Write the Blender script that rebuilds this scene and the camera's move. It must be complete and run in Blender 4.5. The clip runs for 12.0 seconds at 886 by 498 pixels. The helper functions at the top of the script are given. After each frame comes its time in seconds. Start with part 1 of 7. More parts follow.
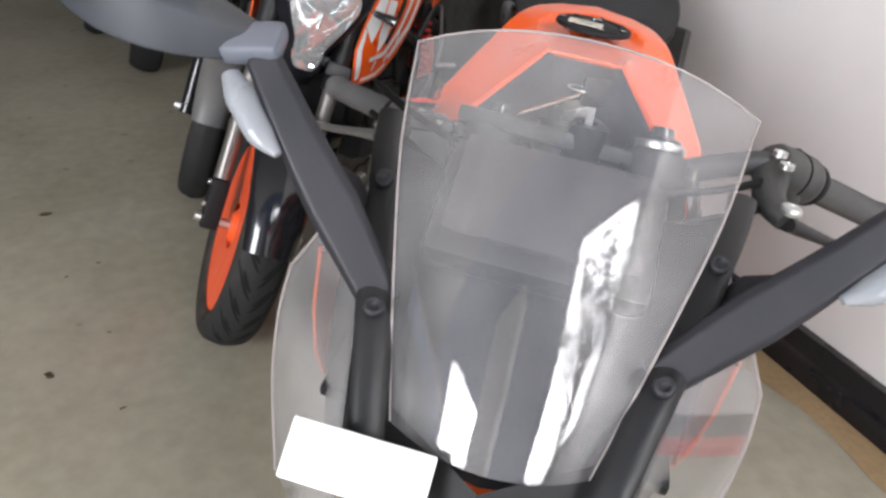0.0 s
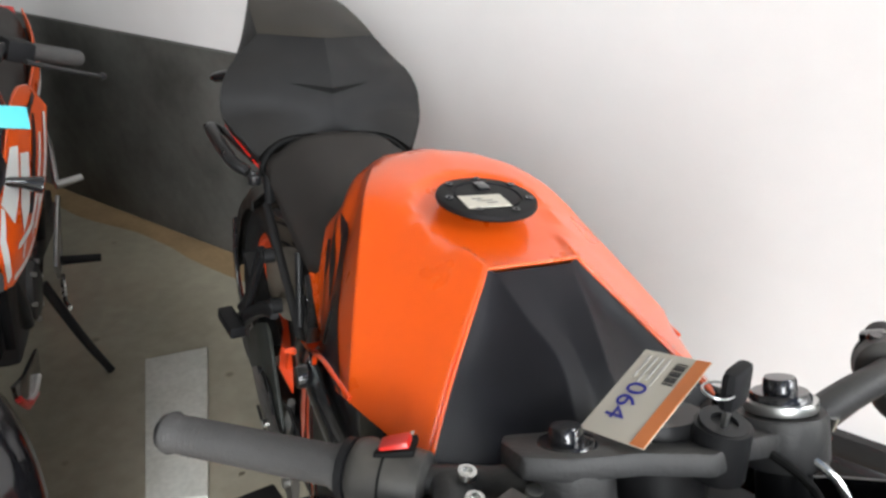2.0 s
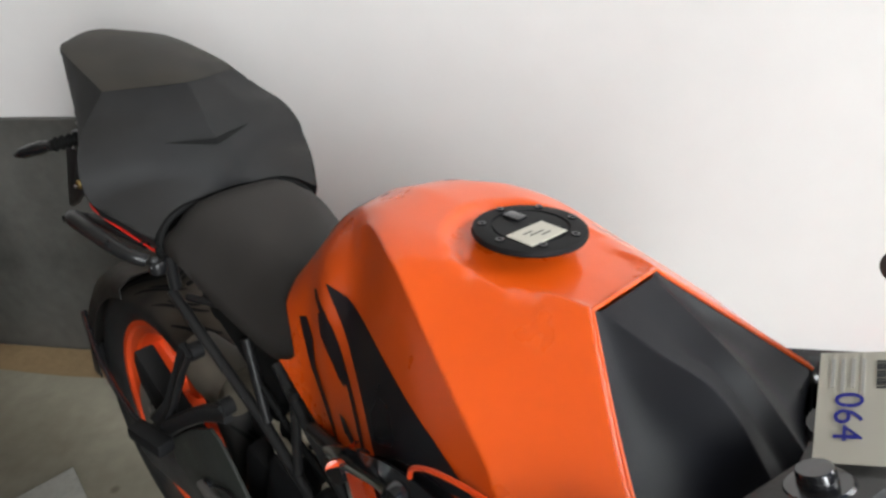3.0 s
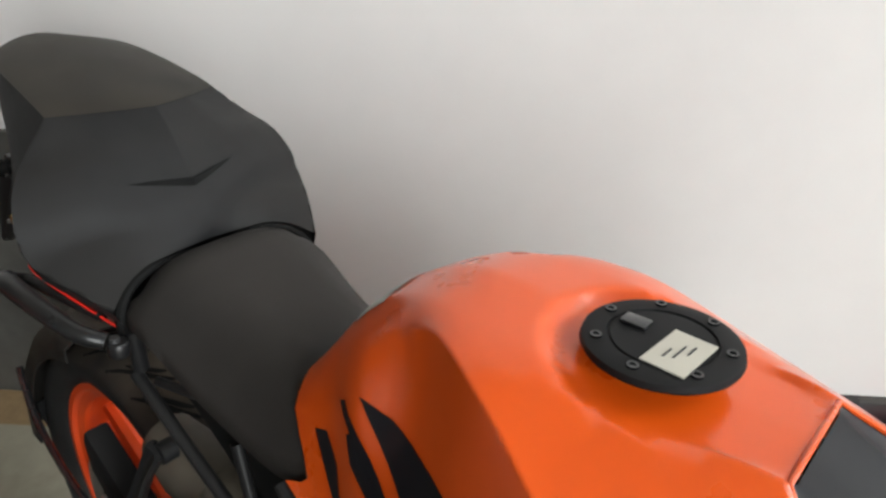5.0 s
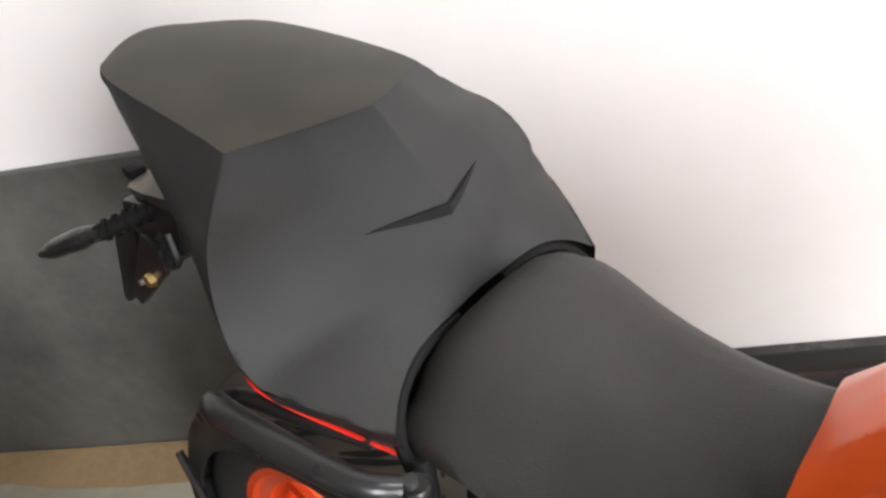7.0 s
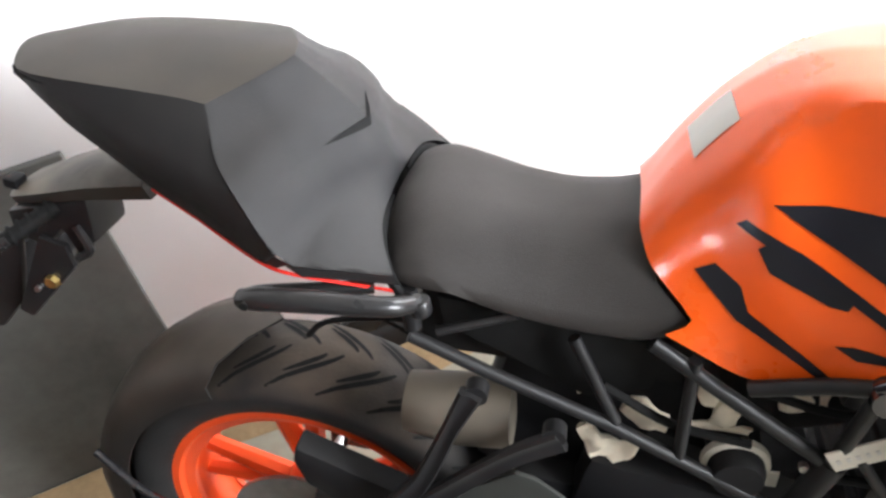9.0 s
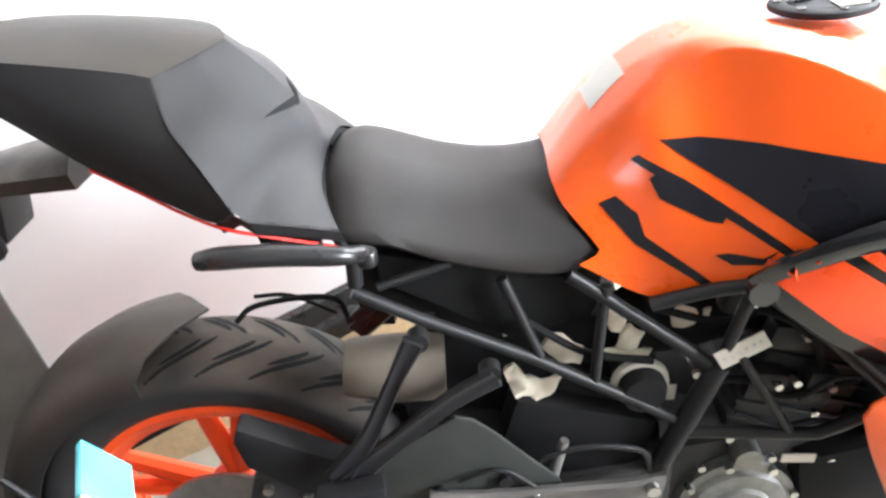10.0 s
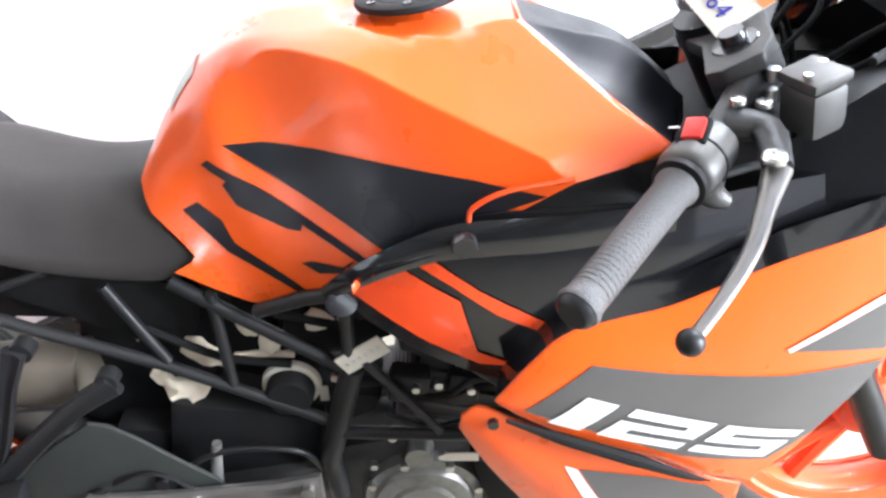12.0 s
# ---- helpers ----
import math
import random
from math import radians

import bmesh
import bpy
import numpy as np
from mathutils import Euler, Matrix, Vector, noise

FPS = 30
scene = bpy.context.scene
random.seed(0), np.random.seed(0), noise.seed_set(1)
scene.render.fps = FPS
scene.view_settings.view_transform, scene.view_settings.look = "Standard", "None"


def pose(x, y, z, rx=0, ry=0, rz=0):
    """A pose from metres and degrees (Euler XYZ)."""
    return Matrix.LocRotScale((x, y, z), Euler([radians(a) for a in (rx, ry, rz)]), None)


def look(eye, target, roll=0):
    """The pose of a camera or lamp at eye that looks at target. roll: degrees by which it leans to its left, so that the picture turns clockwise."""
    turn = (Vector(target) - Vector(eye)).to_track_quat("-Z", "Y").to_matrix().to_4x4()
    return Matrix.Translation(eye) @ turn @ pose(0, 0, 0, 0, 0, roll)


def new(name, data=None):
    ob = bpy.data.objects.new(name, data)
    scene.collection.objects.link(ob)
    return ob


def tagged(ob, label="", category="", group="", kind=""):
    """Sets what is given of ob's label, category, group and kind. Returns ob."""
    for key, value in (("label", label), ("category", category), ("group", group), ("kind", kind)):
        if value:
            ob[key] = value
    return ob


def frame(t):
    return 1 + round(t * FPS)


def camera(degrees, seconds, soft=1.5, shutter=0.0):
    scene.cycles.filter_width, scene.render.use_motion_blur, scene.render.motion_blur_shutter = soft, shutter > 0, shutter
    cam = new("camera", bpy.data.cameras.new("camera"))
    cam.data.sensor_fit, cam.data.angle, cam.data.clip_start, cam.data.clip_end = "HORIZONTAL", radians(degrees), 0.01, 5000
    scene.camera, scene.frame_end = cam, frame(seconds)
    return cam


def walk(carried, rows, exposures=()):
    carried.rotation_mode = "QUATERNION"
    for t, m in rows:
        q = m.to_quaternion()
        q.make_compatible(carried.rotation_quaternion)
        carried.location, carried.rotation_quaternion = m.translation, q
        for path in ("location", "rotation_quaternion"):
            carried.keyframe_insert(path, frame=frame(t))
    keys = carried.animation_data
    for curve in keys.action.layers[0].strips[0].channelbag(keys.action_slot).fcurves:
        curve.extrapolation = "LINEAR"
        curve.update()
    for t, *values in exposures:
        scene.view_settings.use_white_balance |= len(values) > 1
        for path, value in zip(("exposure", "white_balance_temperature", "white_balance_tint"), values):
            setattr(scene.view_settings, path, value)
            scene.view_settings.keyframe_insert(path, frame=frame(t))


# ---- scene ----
cam = camera(62.4, 12.0, soft=2.7)
PATH = [
    (0, (1.9092, 0.1060, 1.1624), (1.0449, -0.0523, 0.6850), 4.91),
    (0.5, (1.8570, 0.0247, 1.2143), (0.9794, -0.0766, 0.7457), 4.32),
    (1, (1.7170, -0.0200, 1.2255), (0.8259, -0.0677, 0.7741), 3.11),
    (1.5, (1.5746, -0.1058, 1.2495), (0.6930, 0.0039, 0.7903), 2.69),
    (2, (1.4344, -0.2386, 1.2812), (0.6303, 0.1184, 0.8059), 0.17),
    (2.5, (1.3430, -0.3180, 1.2916), (0.6510, 0.2064, 0.7955), -4.26),
    (3, (1.1812, -0.3813, 1.2894), (0.5494, 0.2139, 0.7929), -5.23),
    (5, (0.9546, -0.2960, 1.2683), (0.3746, 0.3440, 0.7643), -2.77),
    (5.5, (0.8769, -0.3045, 1.2691), (0.2802, 0.3061, 0.7484), -5.18),
    (6, (0.7655, -0.2370, 1.2056), (0.1383, 0.3318, 0.6734), -9.68),
    (6.5, (0.6519, -0.2220, 1.1978), (0.0101, 0.3088, 0.6443), -14.23),
    (8.5, (0.4296, -0.4781, 1.2860), (0.1097, 0.2531, 0.6836), -11.23),
    (9, (0.4905, -0.5445, 1.2826), (0.2298, 0.1910, 0.6572), -13.27),
    (9.5, (0.4375, -0.6132, 1.2701), (0.2746, 0.1558, 0.6520), -11.82),
    (10, (0.4016, -0.6766, 1.2639), (0.3549, 0.1216, 0.6633), -8.32),
    (10.5, (0.4349, -0.6982, 1.2555), (0.4590, 0.0900, 0.6406), -6.56),
    (11, (0.5327, -0.6959, 1.2426), (0.5794, 0.0785, 0.6116), -6.73),
    (11.5, (0.7013, -0.6524, 1.2367), (0.7053, 0.1191, 0.6006), -7.49),
    (12, (0.8391, -0.6311, 1.2386), (0.7895, 0.1263, 0.5875), -9.16),
]
walk(cam, [(t, look(eye, target, roll)) for t, eye, target, roll in PATH],
     [(0, -0.25, 6250, 12), (0.5, 0.08, 6250, 12), (1, 0.22, 6250, 11), (1.5, 0.15, 6200, 9), (2.2, -0.22, 6250, 7), (3, -0.32, 6250, 6), (5, -0.46, 6350, 5),
      (5.5, -0.37, 6350, 5), (6, -0.08, 6400, 6), (6.5, 0.22, 6400, 8), (8.5, 0.85, 6250, 11), (9.5, 1.4, 6050, 9), (10.5, 1.77, 5900, 9), (12, 1.48, 5800, 10)])

# ---------------------------------------------------------------- light
WALL_AZ = math.atan2(0.5427, 0.8399)      # heading of the back wall
LEAN = -5.71                              # the parked bike leans on its side stand
world = bpy.data.worlds.new("sky")
scene.world = world
world.use_nodes = True
wn = world.node_tree.nodes
sky = wn.new("ShaderNodeTexSky")
sky.sky_type = "NISHITA"
sky.sun_disc = False
sky.sun_elevation = radians(50)
sky.sun_rotation = radians(200)
wn["Background"].inputs["Strength"].default_value = 0.13
world.node_tree.links.new(sky.outputs["Color"], wn["Background"].inputs["Color"])
sun_data = bpy.data.lights.new("sun", "SUN")
sun_data.energy, sun_data.angle, sun_data.color = 3.0, radians(0.5), (1.0, 0.95, 0.88)
sun = new("sun", sun_data)
sun.matrix_world = look((0, 0, 10), (5.0, -3.0, 0))


def wall_frame(s, n, z=0.0):
    """A place s metres along the back wall and n metres out from the origin towards it."""
    return Vector((0.8399 * s - 0.5427 * n, 0.5427 * s + 0.8399 * n, z))


def area(name, eye, target, w, h, watts, colour=(1, 1, 1)):
    d = bpy.data.lights.new(name, "AREA")
    d.shape, d.size, d.size_y, d.energy, d.color = "RECTANGLE", w, h, watts, colour
    ob = new(name, d)
    ob.matrix_world = look(eye, target)
    return ob


# daylight through the two open bays of the shop front, and an added side fill
area("bay_daylight", wall_frame(3.55, 0.0, 2.3), wall_frame(0.2, 0.25, 1.0), 1.0, 2.1, 190, (1.0, 0.99, 0.98))
area("bay_daylight", wall_frame(3.2, -3.9, 1.9), wall_frame(0.3, 0.4, 0.9), 1.7, 2.4, 325, (1.0, 0.99, 0.98))
# fill lamp added on the unseen side of the room
area("side_fill", wall_frame(1.9, -5.2, 1.9), wall_frame(1.4, 0.5, 0.9), 2.8, 1.8, 9, (1.0, 0.985, 0.97))

# ---------------------------------------------------------------- materials
def material(name, colour, rough=0.5, metal=0.0, coat=0.0, spread=0.12, scale=30.0, bump=0.0, bump_scale=200.0, dust=0.0,
             dust_colour=(0.42, 0.37, 0.30), ior=1.5, spec=None, rough_spread=0.12, dust_scale=6.0, soften=0.0):
    """A painted, moulded or metal surface with grain at two scales, fine relief and settled dust."""
    m = bpy.data.materials.new(name)
    m.use_nodes = True
    nt = m.node_tree
    n, l = nt.nodes, nt.links
    b = n["Principled BSDF"]
    b.inputs["Metallic"].default_value = metal
    b.inputs["IOR"].default_value = ior
    b.inputs["Coat Weight"].default_value = coat
    b.inputs["Specular IOR Level"].default_value = spec if spec is not None else (0.3 if max(colour) < 0.03 and not metal else 0.5)
    b.inputs["Coat Roughness"].default_value = 0.06
    tc = n.new("ShaderNodeTexCoord")
    big = n.new("ShaderNodeTexNoise")
    big.inputs["Scale"].default_value = scale * 0.2
    big.inputs["Detail"].default_value = 4
    fine = n.new("ShaderNodeTexNoise")
    fine.inputs["Scale"].default_value = scale
    fine.inputs["Detail"].default_value = 6
    for t in (big, fine):
        l.new(tc.outputs["Object"], t.inputs["Vector"])
    mean = n.new("ShaderNodeMath")
    mean.operation = "ADD"
    l.new(big.outputs["Fac"], mean.inputs[0])
    l.new(fine.outputs["Fac"], mean.inputs[1])
    ramp = n.new("ShaderNodeMapRange")
    ramp.inputs["From Min"].default_value, ramp.inputs["From Max"].default_value = 0.6, 1.4
    ramp.inputs["To Min"].default_value, ramp.inputs["To Max"].default_value = 1 - spread, 1 + spread
    l.new(mean.outputs[0], ramp.inputs["Value"])
    mul = n.new("ShaderNodeMix")
    mul.data_type, mul.blend_type = "RGBA", "MULTIPLY"
    mul.inputs["Factor"].default_value = 1.0
    mul.inputs[6].default_value = (*colour, 1)
    l.new(ramp.outputs["Result"], mul.inputs[7])
    out = mul.outputs[2]
    rr = n.new("ShaderNodeMapRange")
    rr.inputs["From Min"].default_value, rr.inputs["From Max"].default_value = 0.3, 0.7
    rr.inputs["To Min"].default_value, rr.inputs["To Max"].default_value = max(0.02, rough - rough_spread), min(1, rough + rough_spread)
    l.new(big.outputs["Fac"], rr.inputs["Value"])
    rough_out = rr.outputs["Result"]
    if dust:
        geo = n.new("ShaderNodeNewGeometry")
        sep = n.new("ShaderNodeSeparateXYZ")
        l.new(geo.outputs["Normal"], sep.inputs["Vector"])
        up = n.new("ShaderNodeMapRange")
        up.inputs["From Min"].default_value, up.inputs["From Max"].default_value = 0.15, 0.95
        l.new(sep.outputs["Z"], up.inputs["Value"])
        dn = n.new("ShaderNodeTexNoise")
        dn.inputs["Scale"].default_value, dn.inputs["Detail"].default_value = dust_scale, 8
        l.new(tc.outputs["Object"], dn.inputs["Vector"])
        dr = n.new("ShaderNodeMapRange")
        dr.inputs["From Min"].default_value, dr.inputs["From Max"].default_value = 0.3, 0.75
        dr.inputs["To Max"].default_value = dust
        l.new(dn.outputs["Fac"], dr.inputs["Value"])
        am = n.new("ShaderNodeMath")
        am.operation = "MULTIPLY"
        l.new(up.outputs["Result"], am.inputs[0])
        l.new(dr.outputs["Result"], am.inputs[1])
        mx = n.new("ShaderNodeMix")
        mx.data_type = "RGBA"
        mx.inputs[7].default_value = (*dust_colour, 1)
        l.new(out, mx.inputs[6])
        l.new(am.outputs[0], mx.inputs["Factor"])
        out = mx.outputs[2]
    l.new(out, b.inputs["Base Color"])
    l.new(rough_out, b.inputs["Roughness"])
    if bump:
        bn = n.new("ShaderNodeTexNoise")
        bn.inputs["Scale"].default_value, bn.inputs["Detail"].default_value = bump_scale, 3
        l.new(tc.outputs["Object"], bn.inputs["Vector"])
        bp = n.new("ShaderNodeBump")
        bp.inputs["Strength"].default_value, bp.inputs["Distance"].default_value = bump, 0.002
        l.new(bn.outputs["Fac"], bp.inputs["Height"])
        l.new(bp.outputs["Normal"], b.inputs["Normal"])
    if soften:
        bv = n.new("ShaderNodeBevel")
        bv.samples = 6
        bv.inputs["Radius"].default_value = soften
        if bump:
            l.new(bv.outputs["Normal"], bp.inputs["Normal"])
        else:
            l.new(bv.outputs["Normal"], b.inputs["Normal"])
        l.new(bv.outputs["Normal"], b.inputs["Coat Normal"])
    return m


def stained(name, base, stain, rough, scale, bump, blotch=0.5, cracks=0.0, grain=0.09):
    """Plaster or concrete: mottled at two scales, with stains of a second colour, pits and hairline cracks."""
    m = bpy.data.materials.new(name)
    m.use_nodes = True
    nt = m.node_tree
    n, l = nt.nodes, nt.links
    b = n["Principled BSDF"]
    tc = n.new("ShaderNodeTexCoord")
    a = n.new("ShaderNodeTexNoise")
    a.inputs["Scale"].default_value, a.inputs["Detail"].default_value, a.inputs["Roughness"].default_value = scale, 8, 0.65
    c = n.new("ShaderNodeTexNoise")
    c.inputs["Scale"].default_value, c.inputs["Detail"].default_value = scale * 14, 6
    for t in (a, c):
        l.new(tc.outputs["Object"], t.inputs["Vector"])
    r1 = n.new("ShaderNodeMapRange")
    r1.inputs["From Min"].default_value, r1.inputs["From Max"].default_value = 0.42, 0.72
    r1.inputs["To Max"].default_value = blotch
    l.new(a.outputs["Fac"], r1.inputs["Value"])
    m1 = n.new("ShaderNodeMix")
    m1.data_type = "RGBA"
    m1.inputs[6].default_value, m1.inputs[7].default_value = (*base, 1), (*stain, 1)
    l.new(r1.outputs["Result"], m1.inputs["Factor"])
    r2 = n.new("ShaderNodeMapRange")
    r2.inputs["From Min"].default_value, r2.inputs["From Max"].default_value = 0.3, 0.7
    r2.inputs["To Min"].default_value, r2.inputs["To Max"].default_value = 1 - grain, 1 + grain
    l.new(c.outputs["Fac"], r2.inputs["Value"])
    m2 = n.new("ShaderNodeMix")
    m2.data_type, m2.blend_type = "RGBA", "MULTIPLY"
    m2.inputs["Factor"].default_value = 1
    l.new(m1.outputs[2], m2.inputs[6])
    l.new(r2.outputs["Result"], m2.inputs[7])
    out = m2.outputs[2]
    spots = n.new("ShaderNodeTexVoronoi")
    spots.inputs["Scale"].default_value = 5.5
    l.new(tc.outputs["Object"], spots.inputs["Vector"])
    sp = n.new("ShaderNodeMapRange")
    sp.inputs["From Min"].default_value, sp.inputs["From Max"].default_value = 0.05, 0.09
    sp.inputs["To Min"].default_value, sp.inputs["To Max"].default_value = cracks, 0.0
    l.new(spots.outputs["Distance"], sp.inputs["Value"])
    m3 = n.new("ShaderNodeMix")
    m3.data_type = "RGBA"
    m3.inputs[7].default_value = (stain[0] * 0.35, stain[1] * 0.33, stain[2] * 0.3, 1)
    l.new(out, m3.inputs[6])
    l.new(sp.outputs["Result"], m3.inputs["Factor"])
    l.new(m3.outputs[2], b.inputs["Base Color"])
    r3 = n.new("ShaderNodeMapRange")
    r3.inputs["To Min"].default_value, r3.inputs["To Max"].default_value = rough - 0.15, rough + 0.1
    l.new(a.outputs["Fac"], r3.inputs["Value"])
    l.new(r3.outputs["Result"], b.inputs["Roughness"])
    bp = n.new("ShaderNodeBump")
    bp.inputs["Strength"].default_value, bp.inputs["Distance"].default_value = bump, 0.004
    l.new(c.outputs["Fac"], bp.inputs["Height"])
    l.new(bp.outputs["Normal"], b.inputs["Normal"])
    return m


def clear_plastic(name, tint, rough=0.02, shade=0.0):
    """Clear moulded plastic, thin and lightly scuffed: mostly see-through, with a glossy face."""
    m = bpy.data.materials.new(name)
    m.use_nodes = True
    n, l = m.node_tree.nodes, m.node_tree.links
    n.remove(n["Principled BSDF"])
    tr = n.new("ShaderNodeBsdfTransparent")
    tr.inputs["Color"].default_value = (*tint, 1)
    gl = n.new("ShaderNodeBsdfGlossy")
    gl.inputs["Roughness"].default_value = rough
    df = n.new("ShaderNodeBsdfDiffuse")
    df.inputs["Color"].default_value = (0.75, 0.74, 0.74, 1)
    lwt = n.new("ShaderNodeLayerWeight")
    lwt.inputs["Blend"].default_value = 0.5
    pw = n.new("ShaderNodeMath")
    pw.operation, pw.inputs[1].default_value = "POWER", 5.0
    l.new(lwt.outputs["Facing"], pw.inputs[0])
    lw = n.new("ShaderNodeMath")
    lw.operation, lw.inputs[1].default_value, lw.inputs[2].default_value = "MULTIPLY_ADD", 0.9, 0.05
    l.new(pw.outputs[0], lw.inputs[0])
    mix = n.new("ShaderNodeMixShader")
    tc = n.new("ShaderNodeTexCoord")
    ns = n.new("ShaderNodeTexNoise")
    ns.inputs["Scale"].default_value, ns.inputs["Detail"].default_value = 9, 8
    l.new(tc.outputs["Object"], ns.inputs["Vector"])
    mr = n.new("ShaderNodeMapRange")
    mr.inputs["From Min"].default_value, mr.inputs["From Max"].default_value = 0.35, 0.75
    mr.inputs["To Min"].default_value, mr.inputs["To Max"].default_value = shade * 0.5, shade * 1.4
    l.new(ns.outputs["Fac"], mr.inputs["Value"])
    haze = n.new("ShaderNodeMixShader")
    l.new(mr.outputs["Result"], haze.inputs[0])
    l.new(tr.outputs[0], haze.inputs[1])
    l.new(df.outputs[0], haze.inputs[2])
    l.new(lw.outputs[0], mix.inputs[0])
    l.new(haze.outputs[0], mix.inputs[1])
    l.new(gl.outputs[0], mix.inputs[2])
    l.new(mix.outputs[0], n["Material Output"].inputs["Surface"])
    return m


ORANGE = material("orange_paint", (0.85, 0.103, 0.005), 0.30, soften=0.006, coat=0.45, spread=0.025, scale=60, rough_spread=0.04)
ORANGE_DECAL = material("orange_decal", (0.86, 0.075, 0.008), 0.32, coat=0.4, spread=0.03, scale=60)
RIM_ORANGE = material("orange_wheel_paint", (0.86, 0.085, 0.012), 0.38, coat=0.3, spread=0.05, scale=40, dust=0.1)
RED = material("red_plastic", (0.62, 0.02, 0.012), 0.35, spread=0.05)
DARK_DECAL = material("black_decal", (0.012, 0.012, 0.016), 0.36, coat=0.12, spread=0.1)
GREY_DECAL = material("grey_decal", (0.085, 0.08, 0.076), 0.4, spread=0.06)
WHITE_DECAL = material("white_decal", (0.72, 0.72, 0.7), 0.4, spread=0.04)
TAIL_PLASTIC = material("dusty_black_plastic", (0.0150, 0.0150, 0.0158), 0.47, soften=0.005, spread=0.12, bump=0.25, bump_scale=900, dust=0.05, spec=0.18, dust_scale=4)
# brown holds some dust plus the room's reflection painted into the colour
TAIL_TOP_BROWN = material("dust_and_reflection_brown_plastic", (0.021, 0.019, 0.016), 0.5, soften=0.005, spread=0.2, scale=12, bump=0.25, bump_scale=900, dust=0.20, dust_colour=(0.16, 0.13, 0.095), dust_scale=6, spec=0.18)
HUGGER_PLASTIC = material("dusty_hugger_plastic", (0.016, 0.015, 0.014), 0.42, spread=0.15, bump=0.2, bump_scale=900, dust=0.55, dust_colour=(0.16, 0.125, 0.09), dust_scale=5, spec=0.3)
SEAT_SKIN = material("black_seat_vinyl", (0.0280, 0.0250, 0.0234), 0.55, spread=0.12, bump=0.35, bump_scale=700, dust=0.03, spec=0.22)
TANK_COVER = material("black_cover_plastic", (0.009, 0.009, 0.012), 0.42, soften=0.005, spread=0.12, bump=0.1, bump_scale=1200, dust=0.01, spec=0.22)
GLOSS_BLACK = material("gloss_black_plastic", (0.010, 0.010, 0.012), 0.18, coat=0.6, spread=0.1, dust=0.02, spec=0.5)
SATIN_BLACK = material("satin_black_metal", (0.013, 0.013, 0.014), 0.4, spread=0.15, dust=0.03, rough_spread=0.1)
SWITCH_PLASTIC = material("dusty_switch_plastic", (0.040, 0.039, 0.038), 0.5, spread=0.2, dust=0.2, dust_scale=22, bump=0.15, bump_scale=900)
MATT_BLACK = material("matt_black_plastic", (0.010, 0.010, 0.011), 0.6, spread=0.15, dust=0.025, spec=0.18)
RAIL_BLACK = material("semi_gloss_black_metal", (0.010, 0.010, 0.011), 0.3, spread=0.15, dust=0.04, spec=0.4)
GUARD_PLASTIC = material("dark_green_grey_plastic", (0.030, 0.033, 0.030), 0.5, spread=0.15, bump=0.15, bump_scale=900, dust=0.08, spec=0.3)
DEEP_BLACK = material("dark_rubber", (0.007, 0.007, 0.007), 0.75, spread=0.2, dust=0.01, spec=0.15)
MIRROR_PLASTIC = material("grey_black_mirror_plastic", (0.022, 0.025, 0.031), 0.5, soften=0.004, spread=0.3, scale=18, bump=0.2, bump_scale=900, dust=0.22, dust_scale=16)
STALK_PLASTIC = material("charcoal_arm_plastic", (0.018, 0.018, 0.022), 0.42, soften=0.005, spread=0.08, bump=0.1, dust=0.04)
# paler than the arms: the joint's daylight sheen is put into the colour
JOINT_SHEEN = material("sheen_greyed_joint_plastic", (0.10, 0.11, 0.135), 0.45, soften=0.006, spread=0.08, dust=0.1)
LCD_GREY = material("grey_display_film", (0.045, 0.042, 0.042), 0.3, spread=0.1)
GRIP_RUBBER = material("grip_rubber", (0.070, 0.067, 0.066), 0.7, spread=0.15, bump=0.6, bump_scale=500)
TYRE = material("tyre_rubber", (0.018, 0.018, 0.018), 0.66, spread=0.25, scale=20, bump=0.3, dust=0.30, dust_colour=(0.30, 0.22, 0.15), dust_scale=9, spec=0.25)
GROOVE = material("groove_and_shade_black", (0.006, 0.006, 0.006), 0.9, spread=0.1)
STEEL = material("brushed_steel", (0.62, 0.62, 0.6), 0.3, metal=1.0, spread=0.1)
ALLOY = material("cast_alloy", (0.42, 0.42, 0.41), 0.42, metal=0.9, spread=0.2, scale=60, bump=0.2, dust=0.12)
COVER_ALLOY = material("dull_grey_alloy", (0.26, 0.26, 0.25), 0.42, metal=0.7, spread=0.25, scale=70, bump=0.25, dust=0.15)
LEVER_GREY = material("dull_lever_alloy", (0.17, 0.16, 0.15), 0.42, metal=0.6, spread=0.15, dust=0.1)
DARK_ALLOY = material("dark_cast_alloy", (0.040, 0.040, 0.041), 0.5, metal=0.3, spread=0.2, bump=0.3, dust=0.1)
BRASS = material("yellow_zinc", (0.75, 0.55, 0.2), 0.35, metal=1.0, spread=0.1)
LABEL_WHITE = material("paper_label", (0.62, 0.58, 0.49), 0.7, spread=0.05)
TAPE = material("aged_tape", (0.52, 0.50, 0.46), 0.6, spread=0.1)
PRINT = material("print_ink", (0.05, 0.05, 0.05), 0.7)
BLUE_INK = material("blue_ink", (0.02, 0.025, 0.30), 0.6)
CYAN = material("cyan_film", (0.10, 0.55, 0.62), 0.35, spread=0.05)
CARRIER_PLASTIC = material("dusty_carrier_plastic", (0.030, 0.027, 0.023), 0.55, spread=0.2, dust=0.55, dust_colour=(0.30, 0.26, 0.20), dust_scale=14)
KHAKI = material("khaki_strip", (0.42, 0.40, 0.24), 0.6, spread=0.1)
